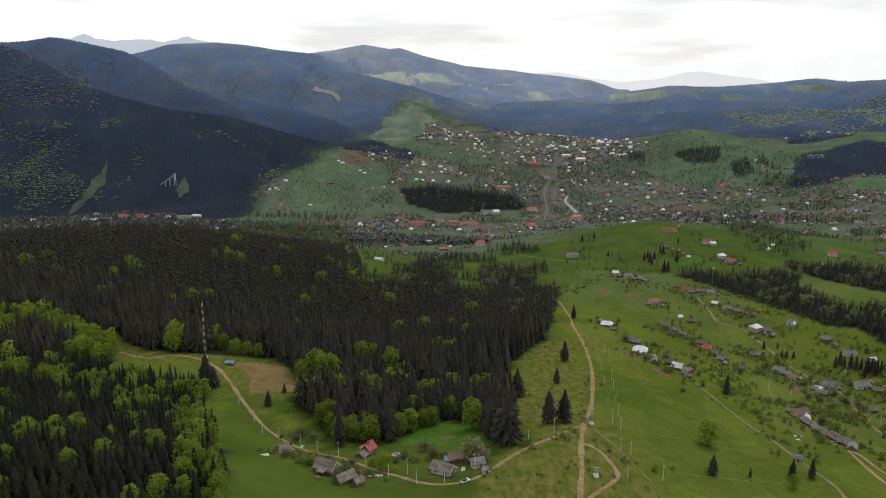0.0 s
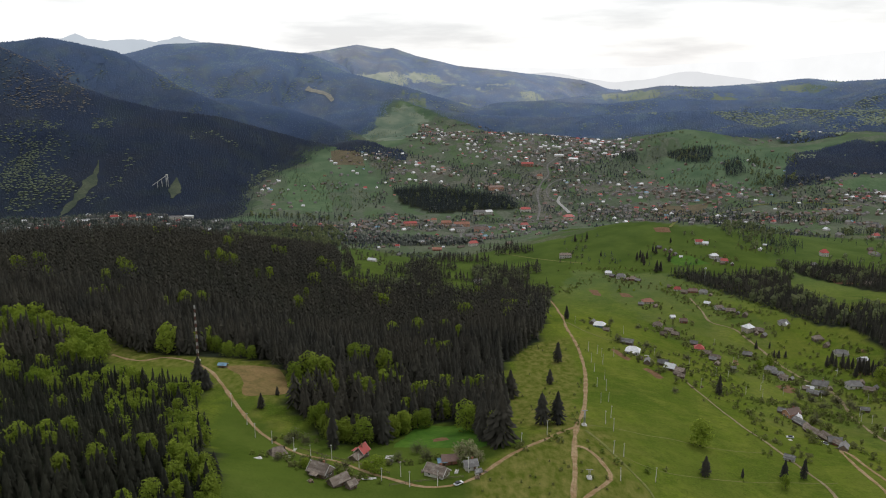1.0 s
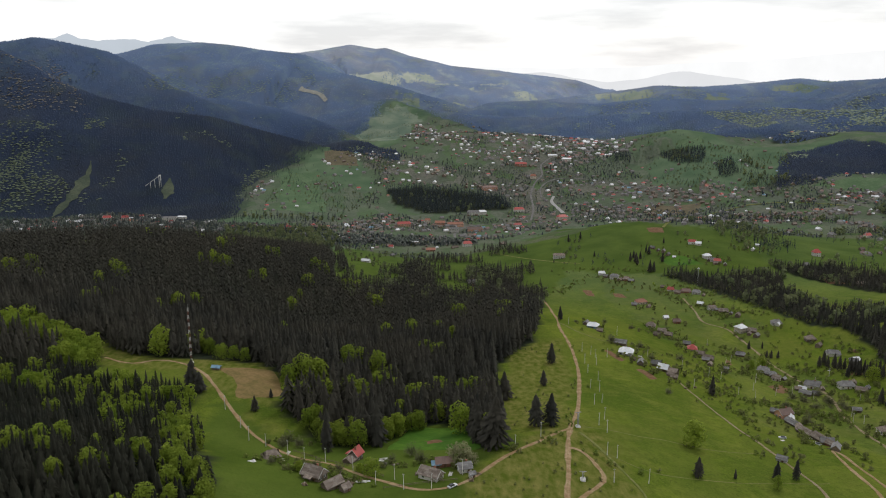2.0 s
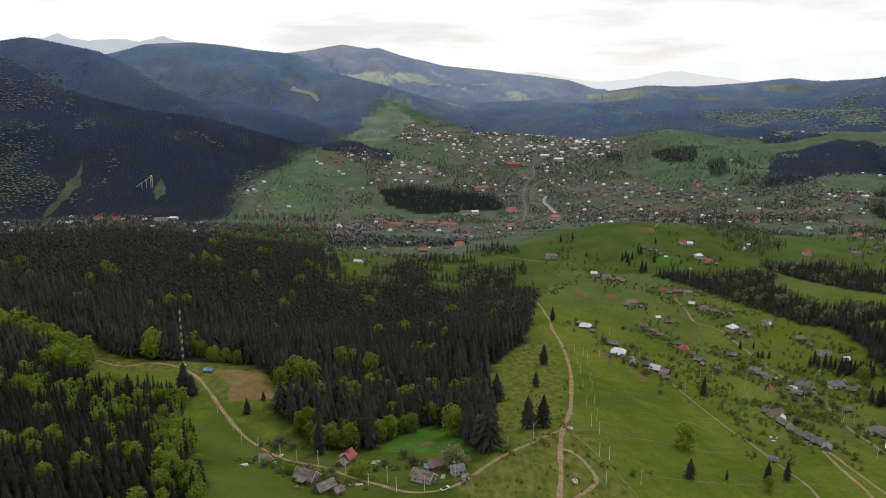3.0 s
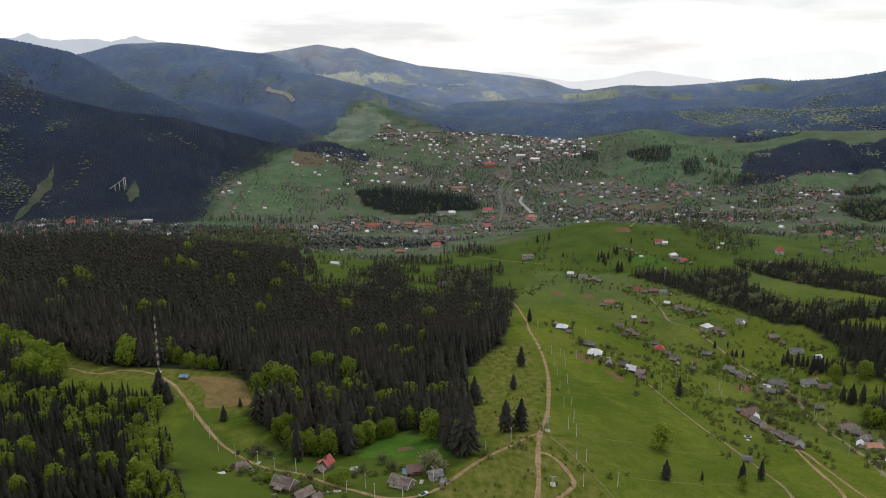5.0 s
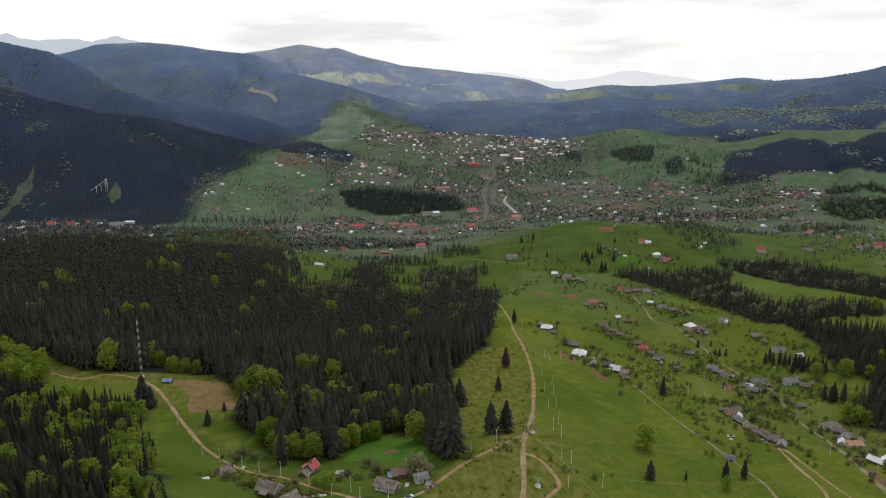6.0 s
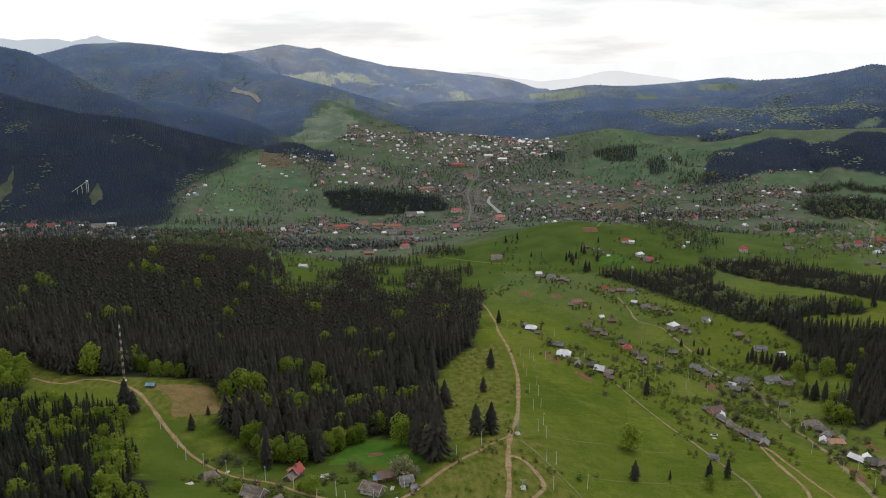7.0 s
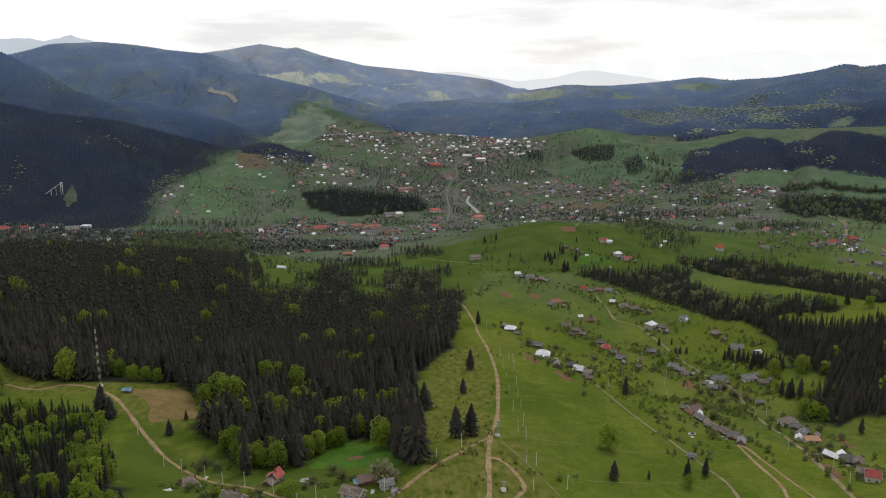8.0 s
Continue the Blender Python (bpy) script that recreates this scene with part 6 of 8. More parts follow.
# trees of the town gardens
x, y = sown(TOWN, 8.6, blur=20)
k = (rough_noise(x, y, 70, 3) > 0.03) & (street_distance(x, y) > 9)
x, y = x[k], y[k]
k = RNG.rand(len(x))
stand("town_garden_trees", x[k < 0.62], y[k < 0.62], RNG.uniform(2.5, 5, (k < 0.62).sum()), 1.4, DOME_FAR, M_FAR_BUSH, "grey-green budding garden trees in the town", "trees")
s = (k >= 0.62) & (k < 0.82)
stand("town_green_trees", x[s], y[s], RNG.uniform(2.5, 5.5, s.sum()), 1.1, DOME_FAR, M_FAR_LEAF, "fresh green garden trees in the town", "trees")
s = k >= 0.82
stand("town_spruces", x[s], y[s], RNG.uniform(5, 9, s.sum()), 0.75, SPRUCE_FAR, M_HAZED_SPRUCE, "dark garden spruces in the town", "trees")
x, y = sown(VALLEY_WEST, 5.6, blur=10)
k = RNG.rand(len(x))
stand("valley_trees", x[k < 0.5], y[k < 0.5], RNG.uniform(4, 8, (k < 0.5).sum()), 1.0, DOME_FAR, M_FAR_BUSH, "grey-green budding trees along the valley floor", "trees")
stand("valley_spruces", x[k > 0.55], y[k > 0.55], RNG.uniform(6, 12, (k > 0.55).sum()), 1.1, SPRUCE_MID, M_HAZED_SPRUCE, "dark spruces along the valley floor", "trees")
VALLEY_EAST = [(309, 1079), (451, 1249), (706, 1477), (852, 1422), (1049, 1370), (1036, 1211), (576.2, 660.8), (545, 784.1), (539, 1028)]
x, y = sown(VALLEY_EAST, 19.0, blur=20)
k = rough_noise(x, y, 120, 3) > 0.10
x, y = x[k], y[k]
k = RNG.rand(len(x)) < 0.5
stand("valley_spruces", x[k], y[k], RNG.uniform(6, 13, k.sum()), 1.1, SPRUCE_MID, M_HAZED_SPRUCE, "dark spruces scattered over the valley fields", "trees")
stand("valley_green_trees", x[~k], y[~k], RNG.uniform(5, 10, (~k).sum()), 1.0, LEAF_FAR, M_FAR_LEAF, "green trees scattered over the valley fields", "trees")

# ---- houses ----
def box_verts(x0, x1, y0, y1, z0, z1):
    v = [(x, y, z) for z in (z0, z1) for x, y in ((x0, y0), (x1, y0), (x1, y1), (x0, y1))]
    f = [(3, 2, 1, 0), (4, 5, 6, 7), (0, 1, 5, 4), (1, 2, 6, 5), (2, 3, 7, 6), (3, 0, 4, 7)]
    return v, f


def box_mesh(name, mat, *boxes):
    """One mesh of several boxes, each x0, x1, y0, y1, z0, z1."""
    vs, fs = [], []
    for b in boxes:
        v, f = box_verts(*b)
        fs += [tuple(i + len(vs) for i in q) for q in f]
        vs += v
    return mesh_from(name, vs, fs, [mat])


def shape_mesh(name, verts, faces, mat):
    me = bpy.data.meshes.new(name)
    me.from_pydata([tuple(v) for v in verts], [], [tuple(f) for f in faces])
    me.materials.append(mat)
    me.update()
    return me


def wall_mesh(length, width, h, rise, mat, gable=True):
    """Four walls with a footing below ground, and gables where the roof has them."""
    a, b, d = length / 2, width / 2, -1.6
    v = [(-a, -b, d), (a, -b, d), (a, b, d), (-a, b, d), (-a, -b, h), (a, -b, h), (a, b, h), (-a, b, h)]
    f = [(0, 1, 5, 4), (2, 3, 7, 6)]
    if gable:
        v += [(-a, 0, h + rise), (a, 0, h + rise)]
        f += [(1, 2, 6, 9, 5), (3, 0, 4, 8, 7)]
    else:
        f += [(1, 2, 6, 5), (3, 0, 4, 7), (4, 5, 6, 7)]
    return shape_mesh("house_wall", v, f, mat)


def roof_mesh(length, width, h, rise, mat, hip=0.0, over=0.55, thick=0.16):
    """Two or four sloping roof planes with overhanging eaves and a ridge cap. hip: how far the ends lean in, 0 to 1."""
    a, b = length / 2 + over, width / 2 + over
    low = h - rise * over / (width / 2)
    r = a - hip * b
    v, f = [], []
    for dz in (0.06, 0.06 + thick):
        v += [(-a, -b, low + dz), (a, -b, low + dz), (a, b, low + dz), (-a, b, low + dz), (-r, 0, h + rise + dz), (r, 0, h + rise + dz)]
    for o, flip in ((0, True), (6, False)):
        q = [(0 + o, 1 + o, 5 + o, 4 + o), (2 + o, 3 + o, 4 + o, 5 + o)]
        if hip > 0:
            q += [(1 + o, 2 + o, 5 + o), (3 + o, 0 + o, 4 + o)]
        f += [tuple(reversed(k)) for k in q] if flip else q
    f += [(0, 1, 7, 6), (2, 3, 9, 8)]
    if hip > 0:
        f += [(1, 2, 8, 7), (3, 0, 6, 9)]
    else:
        f += [(1, 5, 11, 7), (5, 2, 8, 11), (3, 4, 10, 9), (4, 0, 6, 10)]
    z = h + rise + 0.06 + thick
    n = len(v)
    w, g = box_verts(-r, r, -0.14, 0.14, z - 0.05, z + 0.07)
    v += w
    f += [tuple(i + n for i in k) for k in g]
    return shape_mesh("house_roof", v, f, mat)


def board_mesh(length, width, h, rise, mat, over=0.55, seed=1):
    """Lapped roof boards of uneven length and lift, row over row on both slopes."""
    rng = np.random.RandomState(seed)
    a, run = length / 2 + over - 0.03, width / 2 + over
    rows = max(4, int(run / 0.62))
    v, f = [], []
    for side in (-1, 1):
        for r in range(rows):
            t0, t1, x = r / rows, (r + 1.12) / rows, -a
            while x < a - 0.05:
                w = min(rng.uniform(1.1, 2.6), a - x)
                lift, i = 0.26 + rng.uniform(0.0, 0.05), len(v)
                for t, dz in ((t0, 0.0), (min(t1, 1.0), 0.05)):
                    y, z = side * run * t, h + rise - rise * run * t / (width / 2)
                    v += [(x, y, z + lift + dz), (x + w - 0.04, y, z + lift + dz), (x, y, z + lift + dz - 0.06), (x + w - 0.04, y, z + lift + dz - 0.06)]
                q = [(i, i + 1, i + 5, i + 4), (i + 4, i + 5, i + 7, i + 6), (i, i + 4, i + 6, i + 2), (i + 1, i + 3, i + 7, i + 5)]
                f += q if side < 0 else [tuple(reversed(k)) for k in q]
                x += w
    return shape_mesh("roof_covering", v, f, mat)


WINDOW_FRAME = box_mesh("window_frame", M_FRAME, (-0.62, 0.62, -0.05, 0.04, -0.72, -0.60), (-0.62, 0.62, -0.05, 0.04, 0.60, 0.72), (-0.62, -0.50, -0.05, 0.04, -0.60, 0.60), (0.50, 0.62, -0.05, 0.04, -0.60, 0.60), (-0.04, 0.04, -0.05, 0.04, -0.60, 0.60))
WINDOW_PANE = box_mesh("window_pane", M_GLASS, (-0.50, 0.50, -0.02, 0.02, -0.60, 0.60))
DOOR_LEAF = box_mesh("door_leaf", M_DOOR, (-0.5, 0.5, -0.06, 0.06, 0.0, 2.05), (-0.38, 0.38, -0.08, -0.06, 0.25, 0.9), (-0.38, 0.38, -0.08, -0.06, 1.1, 1.85))
CHIMNEY = box_mesh("chimney", M_BRICK, (-0.35, 0.35, -0.35, 0.35, -1.2, 0.9), (-0.45, 0.45, -0.45, 0.45, 0.75, 0.95))


def add_window(thing, x, y, z, turn):
    w = part("window", WINDOW_FRAME, thing, m=pose(x, y, z, 0, 0, turn))
    part("pane", WINDOW_PANE, w)


def build_house(label, length, width, h, rise, wall, roof, hip=0.0, storeys=1, porch=False, annex=None, chimney=True, name="house"):
    """A house at the origin: its long side along x."""
    ob = tagged(new(name), label, "house" if name == "house" else name.replace("_", " "))
    part("wall", wall_mesh(length, width, h, rise, wall, hip < 0.6), ob)
    top = part("roof", roof_mesh(length, width, h, rise, roof, hip), ob)
    if roof in (M_SHINGLE, M_SLATE) and hip < 0.3 and length < 14:
        part("roof_covering", board_mesh(length - 1.1 * hip * width, width, h, rise, M_BOARDS if roof is M_SHINGLE else M_SHEETS, seed=len(label)), top)
    if name == "house":
        n = max(2, int(length / 3.2))
        for s in range(storeys):
            z = 1.55 + 2.7 * s
            for k in range(n):
                x = -length / 2 + length * (k + 0.5) / n
                if s == 0 and k == n // 2:
                    part("door", DOOR_LEAF, ob, m=pose(x, -width / 2 - 0.03, 0.05))
                else:
                    add_window(ob, x, -width / 2 - 0.02, z, 0)
                add_window(ob, x, width / 2 + 0.02, z, 180)
            for y in (-width / 5, width / 5):
                add_window(ob, length / 2 + 0.02, y, z, 90)
                add_window(ob, -length / 2 - 0.02, y, z, -90)
    else:
        part("door", DOOR_LEAF, ob, m=pose(0.6, -width / 2 - 0.03, 0.05))
    if name == "house" and hip < 0.3:
        w, slope = width / 2 + 0.55, rise / (width / 2)
        for end in (-1, 1):
            x = end * (length / 2 + 0.56)
            v = [(x + d, y, h + rise - abs(y) * slope + z) for d in (-0.04, 0.04) for z in (-0.16, 0.20) for y in (-w, 0.0, w)]
            f = [(0, 1, 4, 3), (1, 2, 5, 4), (6, 9, 10, 7), (7, 10, 11, 8), (3, 4, 10, 9), (4, 5, 11, 10), (0, 6, 7, 1), (1, 7, 8, 2)]
            part("bargeboard", shape_mesh("bargeboard", v, f, M_FRAME), ob, "white painted board along the gable")
    if chimney:
        part("chimney", CHIMNEY, ob, m=pose(length * 0.18, 0.5, h + rise))
    if porch:
        part("porch", box_mesh("porch", M_TIMBER, (-1.6, 1.6, -width / 2 - 2.0, -width / 2 - 0.01, -1.2, 0.12), (-1.6, -1.45, -width / 2 - 2.0, -width / 2 - 1.85, 0.12, 2.5),
                               (1.45, 1.6, -width / 2 - 2.0, -width / 2 - 1.85, 0.12, 2.5)), ob)
        part("porch_roof", shape_mesh("porch_roof", [(-1.9, -width / 2 - 2.3, 2.5), (1.9, -width / 2 - 2.3, 2.5), (1.9, -width / 2 - 0.1, 3.1), (-1.9, -width / 2 - 0.1, 3.1),
                                                     (-1.9, -width / 2 - 2.3, 2.65), (1.9, -width / 2 - 2.3, 2.65), (1.9, -width / 2 - 0.1, 3.25), (-1.9, -width / 2 - 0.1, 3.25)],
                                      [(3, 2, 1, 0), (4, 5, 6, 7), (0, 1, 5, 4), (1, 2, 6, 5), (2, 3, 7, 6), (3, 0, 4, 7)], roof), ob)
    if annex:
        l2, w2, m2, r2 = annex
        m = pose(length / 2 + l2 / 2 - 0.02, 0, 0)
        part("annex_wall", wall_mesh(l2, w2, h * 0.75, rise * 0.6, m2), ob, m=m)
        part("annex_roof", roof_mesh(l2, w2, h * 0.75, rise * 0.6, r2), ob, m=m)
    return ob


def stood(ob, x, y, turn, sink=0.0):
    """Stands the thing on the ground at x, y."""
    ob.matrix_basis = pose(x, y, float(ground(x, y)) - sink, 0, 0, turn)
    return ob


# the farms on the near lane
stood(build_house("old timber house with a bright red metal roof", 5.0, 4.6, 3.3, 2.5, M_TIMBER, M_RED, 0.0, 1, True, (5.0, 4.4, M_TIMBER, M_SHINGLE)), -33.6, 331.0, 243)
stood(build_house("large weathered timber farmhouse with shingle roof", 8.6, 6.4, 2.9, 2.8, M_TIMBER, M_SHINGLE, 0.2, 1, True), -47.9, 301.2, -28)
stood(build_house("long weathered shingle-roofed barn", 8.1, 4.4, 2.0, 2.0, M_TIMBER, M_SHINGLE, 0.0, chimney=False, name="barn"), -39.6, 293.3, 45)
stood(build_house("small weathered timber shed", 3.7, 3.0, 1.9, 1.4, M_TIMBER, M_SHINGLE, 0.0, chimney=False, name="shed"), -34.2, 291.1, 50)
stood(build_house("old grey shingled farmhouse with white gable", 8.9, 5.9, 2.4, 2.3, M_PLASTER, M_SHINGLE, 0.05, 1, False), 0.3, 306.3, -32)
stood(build_house("brick-red outbuilding with a rusty roof", 6.7, 4.1, 2.5, 1.7, M_BRICK, M_BROWN, 0.0, chimney=False, name="outbuilding"), 5.8, 319.3, 8)
stood(build_house("low lean-to with a pale blue metal roof", 3.3, 3.3, 2.2, 0.9, M_TIMBER, M_BLUE, 0.0, chimney=False, name="shed"), 2.5, 318.2, 8)
stood(build_house("small grey cottage with a white gable board", 5.2, 4.1, 2.4, 1.7, M_PLASTER, M_SLATE, 0.0), 14.6, 311.8, 15)
stood(build_house("little whitewashed hut by the lane", 2.2, 1.9, 1.9, 0.8, M_PLASTER, M_SLATE, 0.0, chimney=False, name="shed"), 17.5, 305.6, 25)
stood(build_house("collapsed hay barn with a brown shingle roof", 6.7, 5.9, 1.4, 2.3, M_TIMBER, M_SHINGLE, 0.5, chimney=False, name="barn"), -70.9, 327.4, 30)
stood(build_house("low shed with a blue and white roof", 4.8, 3.0, 1.7, 0.8, M_TIMBER, M_BLUE, 0.0, chimney=False, name="shed"), -127.6, 451.1, -10)

# the farms on the eastern slope
FARM_SPOTS = []
for label, spot, turn, args in (
    ("white house with a bright tin hip roof", (151.8, 581.5), -20, (13, 10, 3.6, 3.4, M_PLASTER, M_ZINC, 0.7, 1, True)),
    ("grey shingled barn beside the white house", (154.4, 610.7), -25, (12, 7, 3.0, 2.4, M_TIMBER, M_SLATE, 0.0, 1)),
    ("dark timber farmhouse with a white tin roof", (171.4, 548.5), -38, (9, 7, 3.0, 3.0, M_TIMBER, M_ZINC, 0.0, 1, False, (7, 6, M_TIMBER, M_SHINGLE))),
    ("turquoise house with a pale tin roof", (144.7, 672.3), -18, (12, 9, 3.2, 2.8, M_BLUE, M_ZINC, 0.6, 1)),
    ("cream house with a red hip roof", (233.2, 668.1), -15, (10, 9.5, 3.0, 3.6, M_CREAM, M_RED, 0.9, 1)),
    ("large white house with a shining white roof", (312.6, 758.9), 25, (12, 11, 6.4, 3.4, M_CREAM, M_ZINC, 0.8, 2)),
    ("wide cream house with an orange hip roof", (243.3, 877.7), 5, (16, 11, 3.4, 3.4, M_CREAM, M_ORANGE, 0.8, 1)),
    ("cream cottage with a dark hip roof", (223.6, 766.1), -20, (11, 9, 3.0, 3.4, M_CREAM, M_SHINGLE, 0.8, 1)),
    ("grey timber barn by the cottage", (229.6, 748.4), -25, (10, 6, 2.6, 2.4, M_TIMBER, M_SHINGLE, 0.2, 1)),
    ("small white-roofed summer kitchen", (251.4, 808.6), 10, (6, 5, 2.6, 2.0, M_PLASTER, M_ZINC, 0.0, 1)),
    ("red-brown timber house on the slope", (258.8, 794.4), -8, (9, 7, 3.0, 2.4, M_BRICK, M_BROWN, 0.2, 1)),
    ("brick house with a dull red roof", (230.9, 479.5), 18, (11, 9, 4.2, 2.8, M_SALMON, M_BROWN, 0.0, 1)),
    ("long grey cowshed with a slate roof", (230.7, 465.8), -72, (12, 6, 2.4, 2.2, M_TIMBER, M_SLATE, 0.0, 1)),
    ("weathered timber barn in a row", (230.8, 448.8), -70, (12, 7, 2.4, 2.6, M_TIMBER, M_SHINGLE, 0.1, 1)),
    ("weathered timber barn with a patched roof", (232.0, 432.5), -74, (13, 7, 2.4, 2.8, M_TIMBER, M_SHINGLE, 0.1, 1)),
    ("low brick stable at the end of the row", (231.7, 419.9), -62, (7, 5, 2.2, 1.8, M_BRICK, M_SHINGLE, 0.0, 1)),
    ("white farmhouse with a grey shingle roof", (287.0, 457.1), 5, (13, 10, 3.2, 3.4, M_PLASTER, M_SHINGLE, 0.7, 1)),
    ("long white cottage with a salmon roof", (275.9, 413.6), -8, (11, 7, 2.8, 2.0, M_PLASTER, M_SALMON, 0.3, 1)),
    ("grey barn behind the farmhouse", (279.3, 429.1), 40, (9, 6, 2.6, 2.4, M_TIMBER, M_SLATE, 0.0, 1)),
    ("open timber shed with a white roof", (264.8, 376.2), -62, (11, 5, 2.4, 1.8, M_TIMBER, M_ZINC, 0.0, 1)),
    ("grey timber cottage with a slate roof", (267.3, 367.0), -25, (9, 8, 2.8, 3.0, M_TIMBER, M_SLATE, 0.3, 1)),
    ("white house with a raspberry red roof", (256.6, 332.3), -30, (8.2, 7.2, 4.2, 2.8, M_PLASTER, M_RED, 0.2, 1)),
    ("small grey shed on the meadow", (293.4, 505.4), -12, (7, 4.5, 2.4, 1.8, M_TIMBER, M_SLATE, 0.0, 1)),
    ("low grey shed beside the dirt lane", (181.9, 374.5), -40, (6, 4, 2.2, 1.6, M_PLASTER, M_SLATE, 0.0, 1)),
    ("whitewashed farmhouse with a grey roof", (356.4, 660.5), -15, (14, 9, 3.2, 3.0, M_PLASTER, M_SLATE, 0.5, 1)),
    ("grey farmhouse on the far meadow", (352.9, 769.7), -8, (12, 9, 3.0, 3.2, M_PLASTER, M_SLATE, 0.6, 1)),
    ("brown hipped farmhouse on the rise", (360.6, 712.3), 0, (11, 9, 3.0, 3.2, M_TIMBER, M_SHINGLE, 0.8, 1)),
    ("cream cottage behind the grove", (360.7, 633.0), 10, (8, 7, 2.8, 2.4, M_SALMON, M_ZINC, 0.0, 1)),
    ("big grey farmhouse with outbuildings", (317.4, 564.3), -5, (14, 9, 3.4, 3.2, M_PLASTER, M_SLATE, 0.6, 1)),
    ("low grey barn beside the farmhouse", (322.0, 551.8), -28, (9, 6, 2.4, 2.2, M_TIMBER, M_SHINGLE, 0.0, 1)),
    ("pale house with a light grey slate roof", (293.5, 569.5), -30, (13, 9, 3.4, 3.0, M_PLASTER, M_SLATE, 0.3, 1)),
    ("grey barn along the lane", (278.2, 547.8), -38, (10, 6, 2.6, 2.2, M_TIMBER, M_SLATE, 0.0, 1)),
    ("slate-roofed house along the lane", (275.9, 617.0), -30, (11, 8, 3.0, 2.8, M_PLASTER, M_SLATE, 0.5, 1)),
    ("grey slate barn along the lane", (277.4, 606.5), -42, (10, 6, 2.6, 2.2, M_TIMBER, M_SLATE, 0.0, 1)),
    ("cream gabled cottage along the lane", (275.3, 590.6), -35, (7, 7, 3.0, 2.6, M_CREAM, M_SHINGLE, 0.0, 1)),
    ("dark shingled barn on the slope", (235.7, 635.1), -30, (11, 7, 2.4, 2.6, M_TIMBER, M_SHINGLE, 0.3, 1)),
    ("dark barn beside the white house", (322.2, 755.0), -30, (11, 7, 2.8, 2.8, M_TIMBER, M_SHINGLE, 0.2, 1)),
    ("grey cottage among orchard trees", (280.8, 677.6), -25, (10, 7, 2.6, 2.4, M_TIMBER, M_SLATE, 0.3, 1)),
    ("white house at the top of the hamlet", (247.4, 1030.1), -20, (14, 11, 4.4, 3.4, M_PLASTER, M_SLATE, 0.6, 1)),
    ("grey house at the top of the hamlet", (236.0, 1055.8), -10, (11, 8, 3.2, 2.8, M_PLASTER, M_ZINC, 0.3, 1)),
    ("brown roofed house among bare trees", (260.1, 1016.0), -25, (10, 9, 3.2, 3.0, M_BRICK, M_SHINGLE, 0.5, 1)),
    ("small red-roofed house in the hamlet", (295.9, 940.1), -15, (10, 8, 3.0, 3.0, M_PLASTER, M_RED, 0.4, 1)),
    ("dull red long house in the hamlet", (310.8, 927.0), -10, (14, 8, 3.0, 3.0, M_BRICK, M_BROWN, 0.4, 1)),
    ("grey slate house in the hamlet", (320.8, 919.1), -20, (12, 9, 3.2, 3.0, M_PLASTER, M_SLATE, 0.5, 1)),
    ("weathered barn by the gravel lane", (320.7, 829.3), -15, (12, 7, 2.8, 2.8, M_TIMBER, M_SHINGLE, 0.2, 1)),
    ("grey gabled house by the gravel lane", (313.0, 843.4), 10, (10, 8, 3.0, 3.0, M_PLASTER, M_SHINGLE, 0.0, 1)),
    ("red and white house on the knoll", (395.3, 1167.6), -12, (14, 9, 4.0, 3.2, M_PLASTER, M_RED, 0.2, 1)),
    ("white barn on the knoll", (402.8, 1161.4), -15, (10, 7, 3.2, 2.6, M_PLASTER, M_ZINC, 0.0, 1)),
    ("white house on the knoll's flank", (395.6, 1101.3), 10, (13, 10, 4.4, 3.2, M_PLASTER, M_ZINC, 0.6, 1)),
    ("raspberry roofed house on the knoll's flank", (401.7, 1076.1), -15, (12, 9, 3.6, 3.0, M_PLASTER, M_RED, 0.3, 1)),
    ("grey house on the knoll's flank", (397.6, 1083.1), 0, (10, 8, 3.2, 3.0, M_PLASTER, M_SLATE, 0.3, 1)),
    ("ruined grey barn on the field edge", (529.7, 939.9), -10, (16, 9, 2.6, 3.0, M_TIMBER, M_SHINGLE, 0.3, 1)),
    ("long white house below the knoll", (195.2, 1168.3), -5, (22, 10, 5.5, 3.0, M_PLASTER, M_SHINGLE, 0.4, 2)),
    ("brown house in the wooded hollow", (60.6, 963.0), 20, (14, 10, 4.5, 3.2, M_SALMON, M_BROWN, 0.2, 2)),
    ("grey house in the wooded hollow", (54.3, 991.1), 10, (12, 9, 4.0, 3.2, M_PLASTER, M_SLATE, 0.2, 1)),
    ("long grey barn on the green clearing", (-93.8, 1141.6), -25, (16, 8, 3.4, 2.6, M_PLASTER, M_ZINC, 0.0, 1)),
):
    length, width, h, rise, wall, roof, hip, storeys, *more = args
    FARM_SPOTS.append(spot)
    small = "barn" in label or "shed" in label or "stable" in label
    length, width, h, rise = 0.8 * length, 0.8 * width, 0.88 * h, 0.82 * rise
    stood(build_house(label, length, width, h, rise, wall, roof, hip, storeys, *more, chimney=not small, name="barn" if small else "house"), *spot, turn)


